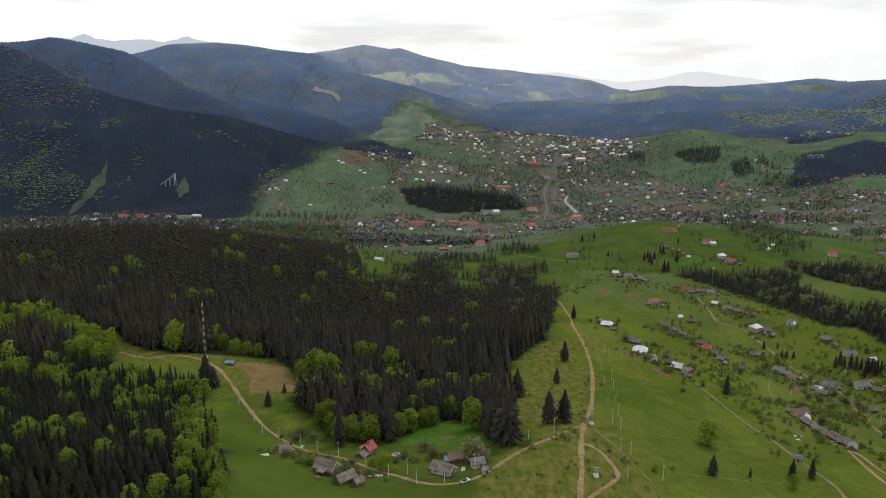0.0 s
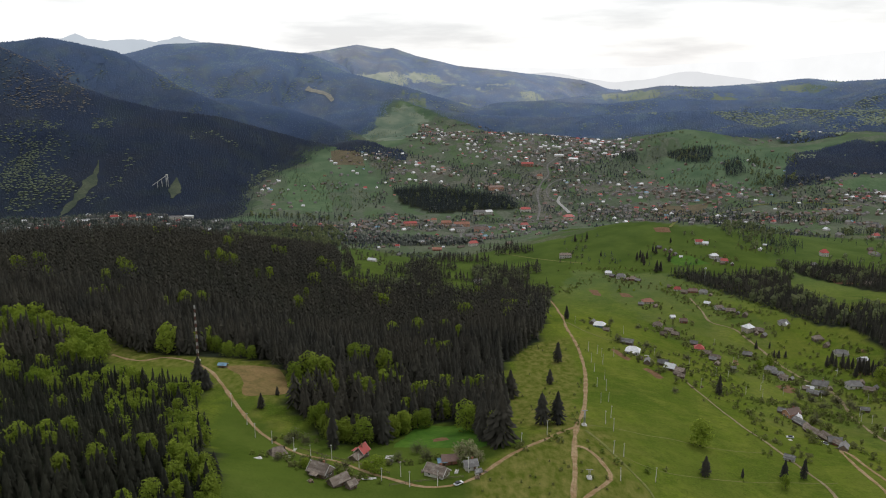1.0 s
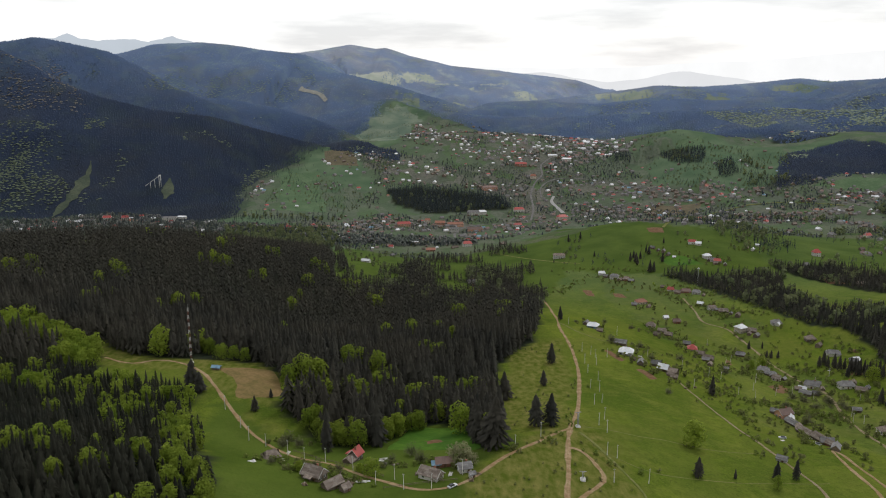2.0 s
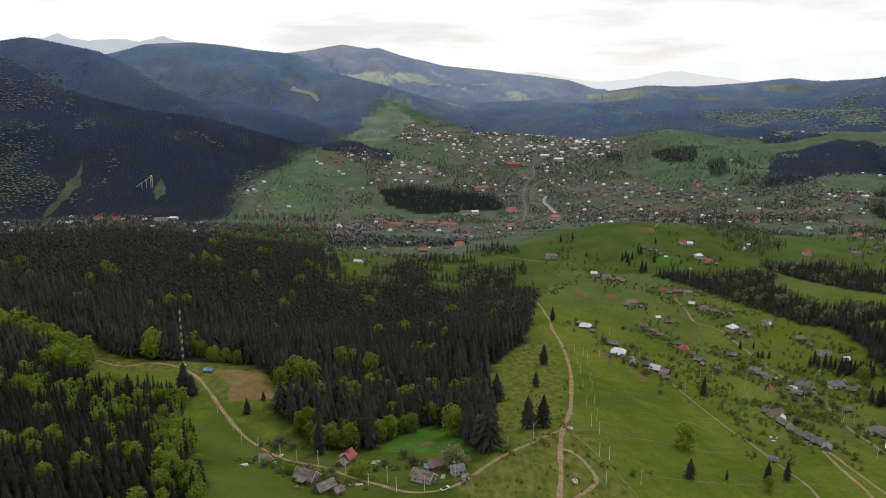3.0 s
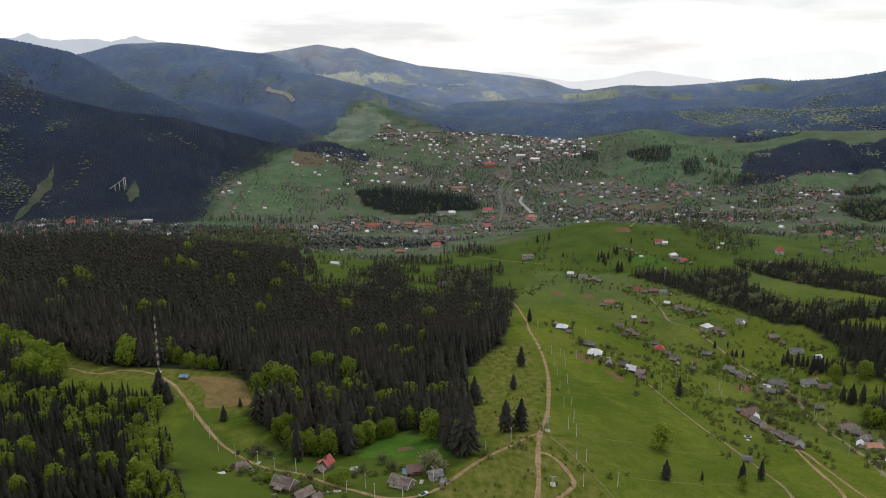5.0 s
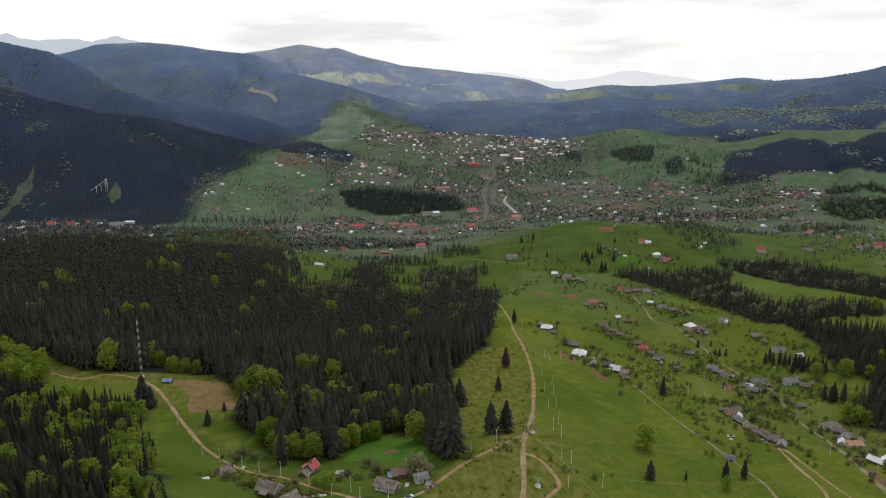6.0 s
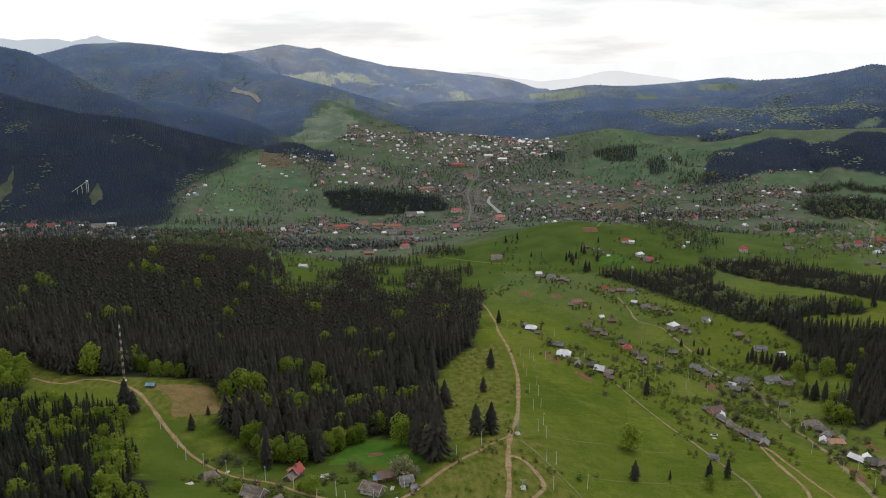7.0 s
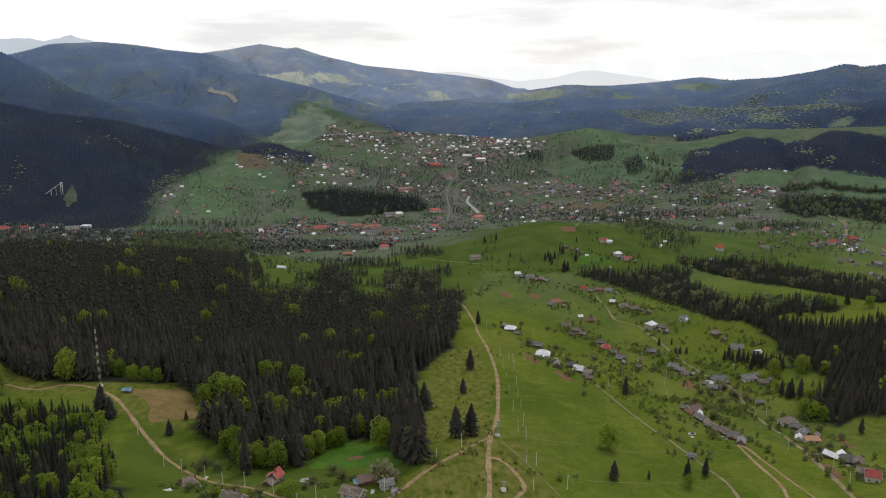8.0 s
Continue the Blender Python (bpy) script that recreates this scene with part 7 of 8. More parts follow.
# outbuildings and heaps in the yards of the farms
YARDS = (
    [(153.4, 566.5), (156.8, 556.4), (169.2, 560.4), (173.2, 536.3), (174.3, 531.8), (140.6, 682.3), (147.4, 656.3), (233.5, 648), (237.4, 694.8), (215.4, 715.6), (230.4, 728.5), (316.7, 747.3), (232.1, 865.1), (246.1, 856.7)],
    [(227.1, 484), (233.2, 474.5), (230.4, 457), (230.1, 438.6), (231.2, 424.2), (228.2, 408.4), (229.6, 622.8), (226.4, 604.3), (238.3, 600.6), (276.3, 622.7), (277.1, 600), (282.6, 593.2), (281.8, 560.2), (286.3, 548.5)],
    [(285.8, 446), (284.3, 434.1), (284.9, 421.4), (271.4, 419.4), (266, 384.7), (269.1, 375.1), (268.9, 360.4), (258.9, 342), (299.6, 574.3), (298.4, 562.3), (278.5, 560.1), (326.2, 570.1), (328, 554.3), (320.6, 739.1)],
    [(334, 1160), (339, 1148), (345, 1141), (347, 1125), (352, 1112), (393, 1086), (396, 1068), (404, 1072), (407, 1060), (470, 1143), (474, 1133), (491, 1158)],
    [(238, 1040), (252, 1016), (264, 1005), (292, 958), (299, 922), (325, 906), (317.4, 837.6), (325.5, 820.1), (329, 809.6), (307.1, 864.1), (353.1, 765.5), (358.5, 691.2), (360.1, 662.8), (358.4, 630.6)],
)
YARD_KINDS = (("small grey timber outbuilding in a farmyard", M_TIMBER, M_SHINGLE), ("small slate-roofed outbuilding in a farmyard", M_TIMBER, M_SLATE), ("small white-roofed outbuilding in a farmyard", M_PLASTER, M_ZINC))


def build_outbuilding(kind):
    def build():
        label, wall, roof = YARD_KINDS[kind]
        ob = tagged(new("outbuilding"), label, "outbuilding", "outbuildings of the farms")
        part("wall", wall_mesh(6.0, 4.0, 2.1, 1.7, wall), ob)
        part("roof", roof_mesh(6.0, 4.0, 2.1, 1.7, roof, 0.0, 0.35), ob)
        part("door", DOOR_LEAF, ob, m=pose(0.8, -2.03, 0.02) @ Matrix.Diagonal((1.2, 1, 0.9, 1)))
        return ob
    return build


for spots in YARDS:
    for px, py in spots:
        k = int(RNG.choice((0, 0, 0, 0, 0, 1, 1, 1, 1, 2)))
        place(("yard", k), build_outbuilding(k), pose(px, py, float(ground(px, py)), 0, 0, RNG.choice((-35, -20, 50, 65)) + RNG.uniform(-8, 8)) @ Matrix.Scale(RNG.uniform(0.7, 1.2), 4))


# gardens: fruit trees and shrubs crowd round every farm
_gx, _gy = [], []
for px, py in [p for spots in YARDS for p in spots] + FARM_SPOTS:
    n = RNG.randint(3, 7)
    a, d = RNG.uniform(0, 6.3, n), RNG.uniform(6.5, 17, n) + 0.006 * py
    _gx.append(px + d * np.cos(a))
    _gy.append(py + d * np.sin(a))
x, y = np.concatenate(_gx), np.concatenate(_gy)
_stood = np.array([p for spots in YARDS for p in spots] + FARM_SPOTS)
k = np.min(np.hypot(x[:, None] - _stood[None, :, 0], y[:, None] - _stood[None, :, 1]), axis=1) > 6.2
x, y = x[k], y[k]
k = RNG.rand(len(x))
for name, s, lo, hi, protos, material, words in (
    ("garden_fruit_trees", k < 0.5, 2.5, 5.5, LEAF_MID, M_BUSH, "olive-brown budding fruit trees round the farms"),
    ("garden_shrubs", (k >= 0.5) & (k < 0.88), 1.2, 3.4, SHRUB, M_SHRUB, "green garden shrubs round the farms"),
    ("garden_bare_trees", k >= 0.88, 2.5, 5.0, TWIG_NEAR, M_TWIG, "bare twiggy garden trees round the farms"),
):
    stand(name, x[s], y[s], RNG.uniform(lo, hi, s.sum()), 1.1, protos, material, words, "trees")


# ---- the town ----
def build_block(label, length, width, storeys, wall, roof, hip=0.3, rise=3.0):
    return build_house(label, 0.85 * length, 0.85 * width, 2.8 * storeys + 0.4, 0.85 * rise, wall, roof, hip, storeys)


for label, spot, turn, args in (
    ("large cream building with a red hip roof", (289.7, 1711.4), 20, (26, 16, 3, M_CREAM, M_RED, 0.6, 5)),
    ("white public building with a red roof", (206.8, 1818.8), 5, (28, 15, 2, M_PLASTER, M_RED, 0.5, 5)),
    ("wide white manor with a grey roof", (100.4, 1799.3), -5, (34, 16, 2, M_PLASTER, M_SLATE, 0.5, 5)),
    ("white side wing with a grey roof", (120.3, 1804.1), 12, (22, 14, 2, M_PLASTER, M_ZINC, 0.4, 4)),
    ("pink building with a raspberry roof", (-55.1, 1675.5), 5, (34, 16, 2, M_SALMON, M_RED, 0.4, 4)),
    ("orange-roofed terrace of the town centre", (22.4, 1693.9), 0, (26, 13, 2, M_SALMON, M_ORANGE, 0.2, 4)),
    ("long orange-roofed hall of the town centre", (55.1, 1684.0), 3, (40, 14, 2, M_SALMON, M_ORANGE, 0.2, 4)),
    ("orange town house with a tiled roof", (-4.5, 1705.3), 0, (14, 12, 3, M_CREAM, M_ORANGE, 0.3, 4)),
    ("salmon town hall with a grey roof", (94.1, 1621.0), 0, (36, 15, 2, M_SALMON, M_BROWN, 0.3, 4)),
    ("grey concrete apartment block", (50.3, 1611.1), -4, (22, 12, 3, M_PLASTER, M_SLATE, 0.2, 2)),
    ("red-roofed house near the valley street", (65.1, 1356.6), 10, (18, 13, 2, M_PLASTER, M_RED, 0.5, 4)),
    ("brick workshop with an orange roof", (1.8, 1318.4), 0, (18, 11, 1, M_BRICK, M_ORANGE, 0.1, 3)),
    ("white shed-roofed store on the green", (-27.8, 1422.4), 0, (16, 11, 1, M_PLASTER, M_ZINC, 0.1, 3)),
    ("white and red house by the crossroads", (186.3, 1655.0), 12, (20, 13, 2, M_PLASTER, M_RED, 0.3, 4)),
    ("brown school building on the slope", (149.7, 1973.5), 10, (44, 20, 2, M_SALMON, M_BROWN, 0.4, 4)),
    ("white hotel block below the mountain", (-533.0, 1617.2), 4, (30, 14, 3, M_PLASTER, M_SLATE, 0.2, 2)),
    ("second white hotel block below the mountain", (-516.0, 1643.6), -6, (20, 13, 2, M_PLASTER, M_ZINC, 0.3, 2)),
    ("red-roofed station building in the west valley", (-680.8, 1668.3), 6, (20, 13, 2, M_PLASTER, M_RED, 0.3, 4)),
    ("long pale depot in the west valley", (-712.1, 1654.5), 4, (26, 12, 1, M_CREAM, M_SLATE, 0.2, 3)),
    ("white gabled guest house in the west valley", (-640.0, 1660.0), 14, (16, 11, 2, M_PLASTER, M_RED, 0.2, 4)),
    ("pale workshop with a grey roof in the west valley", (-735.0, 1640.0), -8, (18, 10, 1, M_CREAM, M_ZINC, 0.1, 3)),
    ("white villa with a red roof on the plain", (561.6, 1119.1), 0, (12, 10, 2, M_PLASTER, M_RED, 0.7, 5)),
    ("red-roofed villa beside the plain road", (774.7, 1167.0), -8, (13, 10, 2, M_PLASTER, M_RED, 0.5, 5)),
    ("raspberry roofed farm on the plain", (828.0, 1192.6), -10, (15, 10, 2, M_BRICK, M_RED, 0.4, 4)),
    ("golden church with an orange roof", (267.6, 2042.9), 0, (18, 12, 2, M_CREAM, M_ORANGE, 0.6, 6)),
    ("white hall at the town centre", (374.3, 2174.1), 6, (30, 14, 2, M_PLASTER, M_ZINC, 0.2, 3)),
    ("white warehouse at the town centre", (340.6, 2210.4), 4, (30, 16, 1, M_PLASTER, M_ZINC, 0.2, 3)),
    ("red-roofed row at the town centre", (244.6, 2127.6), -6, (38, 14, 2, M_BRICK, M_RED, 0.3, 4)),
):
    stood(build_block(label, *args), *spot, turn)

TOWN_KINDS = (
    ("small grey slate-roofed town house", M_DULL, M_SLATE, 0.2), ("small town house with a white tin roof", M_PLASTER, M_ZINC, 0.3),
    ("small brown-roofed town house", M_DULL, M_BROWN, 0.0), ("small town house with a red metal roof", M_PLASTER, M_RED, 0.4),
    ("small town house with an orange roof", M_CREAM, M_ORANGE, 0.3), ("small weathered timber house", M_TIMBER, M_SHINGLE, 0.0),
    ("small town house with a dark grey roof", M_DULL, M_SLATE, 0.5), ("small town house with a blue roof", M_PLASTER, M_BLUE, 0.3),
)
TOWN_SHARE = np.cumsum((0.32, 0.085, 0.15, 0.06, 0.012, 0.27, 0.10, 0.01))


def build_town_house(kind):
    def build():
        label, wall, roof, hip = TOWN_KINDS[kind]
        ob = tagged(new("house"), label, "house", "houses of the town")
        length, width, h, rise = (10, 9, 11, 10, 9.5, 9, 12, 9)[kind], (8, 7.5, 8, 8.5, 8, 6.5, 9, 8)[kind], (3.4, 3.2, 3.0, 4.6, 3.6, 2.6, 5.2, 3.4)[kind], 3.0
        part("wall", wall_mesh(length, width, h, rise, wall, hip < 0.6), ob)
        part("roof", roof_mesh(length, width, h, rise, roof, hip), ob)
        part("chimney", CHIMNEY, ob, m=pose(1.8, 0.4, h + rise))
        for x in (-2.6, 0.0, 2.6):
            part("window", WINDOW_PANE, ob, m=pose(x, -width / 2 - 0.02, 1.7) @ Matrix.Scale(1.25, 4))
        return ob
    return build


def town_spots():
    """Houses crowd along the streets and thin out up the slopes."""
    x, y = sown(TOWN, 15.0, 0.9, 15)
    x2, y2 = sown(VALLEY_WEST, 24.0, 0.9, 10)
    x3, y3 = sown(VALLEY_EAST, 36.0, 0.9, 10)
    x4, y4 = sown(SIDE_WEST, 34.0, 0.9, 10)
    x5, y5 = sown(SIDE_EAST, 38.0, 0.9, 10)
    streets = np.vstack([smooth_line(s, 15) for s in STREETS])
    d = np.min(np.hypot(x[:, None] - streets[None, :, 0], y[:, None] - streets[None, :, 1]), axis=1)
    keep = RNG.rand(len(x)) < (0.85 * np.exp(-(d / 70) ** 2) + 0.05) * (rough_noise(x, y, 55, 2) > -0.18)
    keep3 = rough_noise(x3, y3, 130, 3) > 0.16
    x, y = np.concatenate([x[keep], x2, x3[keep3], x4, x5]), np.concatenate([y[keep], y2, y3[keep3], y4, y5])
    k4 = rough_noise(x + 5, y, 110, 3) > np.where(inside(x, y, SIDE_WEST) | inside(x, y, SIDE_EAST), 0.05, -9)
    rows = ([(724, 1790), (780, 1768), (836, 1766), (941, 1783), (1061, 1771), (1200, 1700)], 46), ([(840, 1620), (921, 1665), (1004, 1683)], 24), ([(-430, 1860), (-415, 1930), (-424, 1996), (-400, 2050)], 20), \
        ([(-300, 1990), (-230, 1962), (-180, 1975)], 10), ([(-240, 2215), (-175, 2205), (-132, 2217)], 10), ([(369, 1974), (507, 1958), (605, 1824), (730, 1806)], 34), ([(876, 2231), (1006, 2308), (1114, 2295), (1233, 2271)], 14), \
        ([(739, 1158), (797, 1173), (770, 1065), (856, 1107)], 34), ([(695, 1019), (703, 969), (714, 917)], 16), ([(625, 891), (641, 860), (650, 815)], 12), ([(609, 1522), (672, 1474), (758, 1459), (808, 1381)], 34)
    for line, n in rows:
        c = smooth_line(line, 6)
        i = RNG.randint(len(c), size=n)
        x, y = np.concatenate([x, c[i, 0] + RNG.randn(n) * 9]), np.concatenate([y, c[i, 1] + RNG.randn(n) * 12])
        k4 = np.concatenate([k4, np.ones(n, bool)])
    ok = k4 & (street_distance(x, y) > 12) & (any_of(x, y, [WOOD_TOWN, WOOD_SLOPE, WOOD_SLOPE_UPPER, WOOD_HILL, WOOD_HOLLOW, WOOD_BAND, WOOD_GULLY, *WOOD_KNOLLS], 0) < 0.5)
    return x[ok], y[ok]


x, y = town_spots()
kinds = np.searchsorted(TOWN_SHARE, RNG.rand(len(x)) * TOWN_SHARE[-1])
# more white roofs far off, partly added to lighten the town as haze does
kinds = np.where((y > 1950) & (RNG.rand(len(x)) < 0.16), 1, kinds)
turns, sizes = RNG.choice((12, 20, -15, 75, 100, 40), len(x)) + RNG.uniform(-8, 8, len(x)), RNG.uniform(0.5, 1.0, len(x)) ** 1.2
# larger blocks crowd round the upper end of the main street
bx, by = sown([(342, 2272), (500, 2697), (577, 2374), (573, 2190), (456, 2191), (337, 2131)], 27.0, 0.8)
k = street_distance(bx, by) > 14
bx, by = bx[k], by[k]
x, y = np.concatenate([x, bx]), np.concatenate([y, by])
kinds = np.concatenate([kinds, RNG.choice((0, 0, 0, 1, 1, 1, 2, 2, 6, 6, 6, 6, 3), len(bx))])
turns, sizes = np.concatenate([turns, RNG.uniform(-40, 40, len(bx))]), np.concatenate([sizes, RNG.uniform(0.85, 1.3, len(bx))])
single = np.argsort(y)[:290]
for i in single:
    m = pose(x[i], y[i], float(ground(x[i], y[i])), 0, 0, turns[i]) @ Matrix.Scale(sizes[i], 4)
    place(("town", int(kinds[i])), build_town_house(int(kinds[i])), m)


def joined_houses(sel):
    """The houses further off, in one mesh: walls and roofs in their own materials."""
    mats = [M_PLASTER, M_DULL, M_CREAM, M_SALMON, M_TIMBER, M_SLATE, M_ZINC, M_BROWN, M_RED, M_ORANGE, M_SHINGLE, M_BLUE]
    vs, fs, idx = [], [], []
    for i in sel:
        label, wall, roof, hip = TOWN_KINDS[kinds[i]]
        s, a = sizes[i], radians(turns[i])
        a2, b2, h, r = 5.0 * s, 4.0 * s, 3.4 * s, 2.8 * s
        e, n = 0.5, len(vs)
        z = float(ground(x[i], y[i]))
        pts = [(-a2, -b2, -2), (a2, -b2, -2), (a2, b2, -2), (-a2, b2, -2), (-a2, -b2, h), (a2, -b2, h), (a2, b2, h), (-a2, b2, h),
               (-a2 - e, -b2 - e, h - 0.3), (a2 + e, -b2 - e, h - 0.3), (a2 + e, b2 + e, h - 0.3), (-a2 - e, b2 + e, h - 0.3),
               (-a2 - e + hip * b2, 0, h + r), (a2 + e - hip * b2, 0, h + r)]
        c, d = math.cos(a), math.sin(a)
        vs += [(p * c - q * d + x[i], p * d + q * c + y[i], w + z) for p, q, w in pts]
        for f in ((0, 1, 5, 4), (1, 2, 6, 5), (2, 3, 7, 6), (3, 0, 4, 7), (8, 9, 13, 12), (10, 11, 12, 13), (9, 10, 13, 13), (11, 8, 12, 12)):
            q = tuple(n + k for k in dict.fromkeys(f))
            fs.append(q)
            idx.append(mats.index(wall if f[0] < 4 else roof if len(q) == 4 or hip > 0.1 else wall))
    me = bpy.data.meshes.new("town_houses")
    me.from_pydata(vs, [], fs)
    for m in mats:
        me.materials.append(m)
    me.polygons.foreach_set("material_index", np.array(idx, np.int32))
    me.update()
    return tagged(new("town_houses", me), "crowded small houses with grey, white and red roofs", "houses", kind="stuff")


joined_houses(np.argsort(y)[290:])


# ---- poles, mast and small things ----
def build_pole():
    ob = tagged(new("utility_pole"), "slender pale concrete utility pole in the grass", "pole", "poles of the power line")
    v, f = trunk_verts(0.20, 1.0, 8)
    part("post", mesh_from("pole_post", v * np.array((1, 1, 7.0)), f, [M_POLE]), ob)
    part("crossarm", box_mesh("pole_crossarm", M_GALV, (-0.4, 0.4, -0.05, 0.05, 6.45, 6.53)), ob)
    for k in (-0.34, 0.34):
        part("insulator", box_mesh("insulator", M_FRAME, (k - 0.06, k + 0.06, -0.06, 0.06, 6.53, 6.75)), ob)
    return ob


for spots in (
    [(115.6, 572), (112.1, 542.8), (109, 516.6), (121, 565.9), (123.2, 559.7), (120.1, 541.1), (111.8, 496.2), (102, 473.2), (106.4, 466.2), (95.6, 430.7), (101.3, 436.7), (86.6, 377), (92.4, 390.9), (88.1, 365.3), (81.6, 336.2), (86, 334.9), (79, 310.4), (95.6, 315.8), (53.1, 352.3), (39, 336.2)],
    [(133.1, 564), (170.2, 587.5), (190.1, 564.2), (208.6, 557.3), (122.5, 670.9), (163.1, 659), (230.4, 717.7), (260.9, 707.8), (260.1, 646.8), (182.2, 512.8), (217.8, 557.2), (215.7, 517.3), (228.9, 520), (235.4, 539.7), (250.1, 535), (299, 575.5), (284.9, 495.7), (284.3, 479.4)],
    [(-55.7, 325.3), (-46.3, 324.1), (-77.4, 346.8), (-87, 354.4), (-107, 389.2), (-10.8, 294.2), (-22.6, 299.2), (-33.1, 313.1), (0.5, 295.5), (13.7, 308.1), (-14.9, 304.8), (-64.6, 333.3), (-94.6, 370.1)],
    [(245.4, 359.1), (243.9, 331.2), (267.4, 546.4), (276.7, 532.5), (250.1, 570.6), (249.6, 630.7), (322.5, 600.3), (375.3, 588.1), (306.9, 526), (279, 482.9), (251.5, 356.1), (248.4, 393.3)],
):
    for px, py in spots:
        m = pose(px, py, float(ground(px, py)) - 0.2, RNG.uniform(-2, 2), RNG.uniform(-2, 2), RNG.uniform(-30, 30)) @ Matrix.Diagonal((1, 1, RNG.uniform(0.85, 1.15), 1))
        place("pole", build_pole, m)


def build_mast(height=35.0, sections=15):
    """A square lattice mast of red and white sections with braces on its four faces."""
    ob = tagged(new("lattice_mast"), "tall red and white lattice mast on the hill", "mast")
    for s in range(sections):
        z0, z1 = height * s / sections, height * (s + 1) / sections
        w0, w1 = 0.55 - 0.2 * s / sections, 0.55 - 0.2 * (s + 1) / sections
        me_v, me_f = [], []

        def bar(p, q, r):
            p, q = np.array(p), np.array(q)
            d = (q - p) / np.linalg.norm(q - p)
            u = np.cross(d, (0.31, 0.77, 0.55))
            u *= r / np.linalg.norm(u)
            w = np.cross(d, u)
            n = len(me_v)
            me_v.extend([p + u, p + w, p - u, p - w, q + u, q + w, q - u, q - w])
            me_f.extend([tuple(n + k for k in g) for g in ((0, 1, 5, 4), (1, 2, 6, 5), (2, 3, 7, 6), (3, 0, 4, 7), (3, 2, 1, 0), (4, 5, 6, 7))])

        corner = ((-1, -1), (1, -1), (1, 1), (-1, 1))
        for k, (a, b) in enumerate(corner):
            c, d = corner[(k + 1) % 4]
            bar((a * w0, b * w0, z0), (a * w1, b * w1, z1), 0.07)
            bar((a * w1, b * w1, z1), (c * w1, d * w1, z1), 0.04)
            bar((a * w0, b * w0, z0), (c * w1, d * w1, z1), 0.04)
            bar((c * w0, d * w0, z0), (a * w1, b * w1, z1), 0.04)
        part("mast_section", shape_mesh("mast_section", me_v, me_f, M_MAST_RED if s % 2 else M_MAST_WHITE), ob, "red painted lattice section" if s % 2 else "white painted lattice section")
    part("antenna", box_mesh("mast_antenna", M_GALV, (-0.05, 0.05, -0.05, 0.05, height, height + 2.5)), ob, "thin steel rod antenna")
    part("footing", box_mesh("mast_footing", M_POLE, (-1.4, 1.4, -1.4, 1.4, -1.2, 0.15)), ob, "concrete footing")
    return ob


stood(build_mast(), -146.1, 463.6, 20)


def build_pylon(h):
    ob = tagged(new("concrete_pylon"), "grey steel pylon post on a concrete block", "pylon")
    part("footing", box_mesh("pylon_footing", M_POLE, (-1.1, 1.1, -1.1, 1.1, -1.0, 0.9), (-0.7, 0.7, -0.7, 0.7, 0.9, 1.3)), ob)
    part("post", box_mesh("pylon_post", M_GALV, (-0.35, -0.2, -0.35, 0.35, 1.3, h), (0.2, 0.35, -0.35, 0.35, 1.3, h), (-0.2, 0.2, -0.1, 0.1, h * 0.5, h * 0.5 + 0.2)), ob)
    part("crossarm", box_mesh("pylon_crossarm", M_GALV, (-1.5, 1.5, -0.12, 0.12, h, h + 0.25)), ob)
    return ob


stood(build_pylon(8.0), 74.3, 370.0, 10)
stood(build_pylon(4.0), 64.9, 307.7, -5)


def build_woodpile(kind):
    """Split logs stacked in rough rows."""
    def build():
        rng = np.random.RandomState(kind + 60)
        ob = tagged(new("woodpile"), "rough pile of split firewood in the yard", "woodpile", "woodpiles")
        log = box_mesh("firewood_log", M_WOODPILE, (-0.9, 0.9, -0.2, 0.2, -0.18, 0.18), (-0.85, 0.85, -0.14, 0.14, -0.24, 0.24))
        for k in range(9):
            part("log", log, ob, m=pose(rng.uniform(-0.3, 0.3), -0.8 + 0.4 * (k % 5) + (0.2 if k > 4 else 0), 0.18 + (0.4 if k > 4 else 0), 0, 0, rng.uniform(-9, 9)))
        return ob
    return build


def build_car(kind):
    """A parked car seen from far above: body, cabin, glass and four wheels."""
    def build():
        paint = (M_ZINC, M_SLATE)[kind]
        ob = tagged(new("car"), ("parked white car on the grass", "parked dark grey car in a yard")[kind], "car", "parked cars")
        part("body", box_mesh("car_body", paint, (-2.1, 2.1, -0.85, 0.85, 0.35, 0.9)), ob)
        part("cabin", shape_mesh("car_cabin", [(-1.6, -0.8, 0.9), (1.0, -0.8, 0.9), (1.0, 0.8, 0.9), (-1.6, 0.8, 0.9), (-1.2, -0.65, 1.45), (0.4, -0.65, 1.45), (0.4, 0.65, 1.45), (-1.2, 0.65, 1.45)],
                                [(0, 1, 5, 4), (1, 2, 6, 5), (2, 3, 7, 6), (3, 0, 4, 7), (4, 5, 6, 7)], M_GLASS), ob, "dark glazed cabin")
        v, f = trunk_verts(0.33, 0.2, 10)
        for a in (-1.3, 1.3):
            for b in (-0.85, 0.85):
                part("wheel", mesh_from("car_wheel", v, f, [M_GLASS]), ob, m=pose(a, b, 0.33, 90, 0, 0))
        return ob
    return build


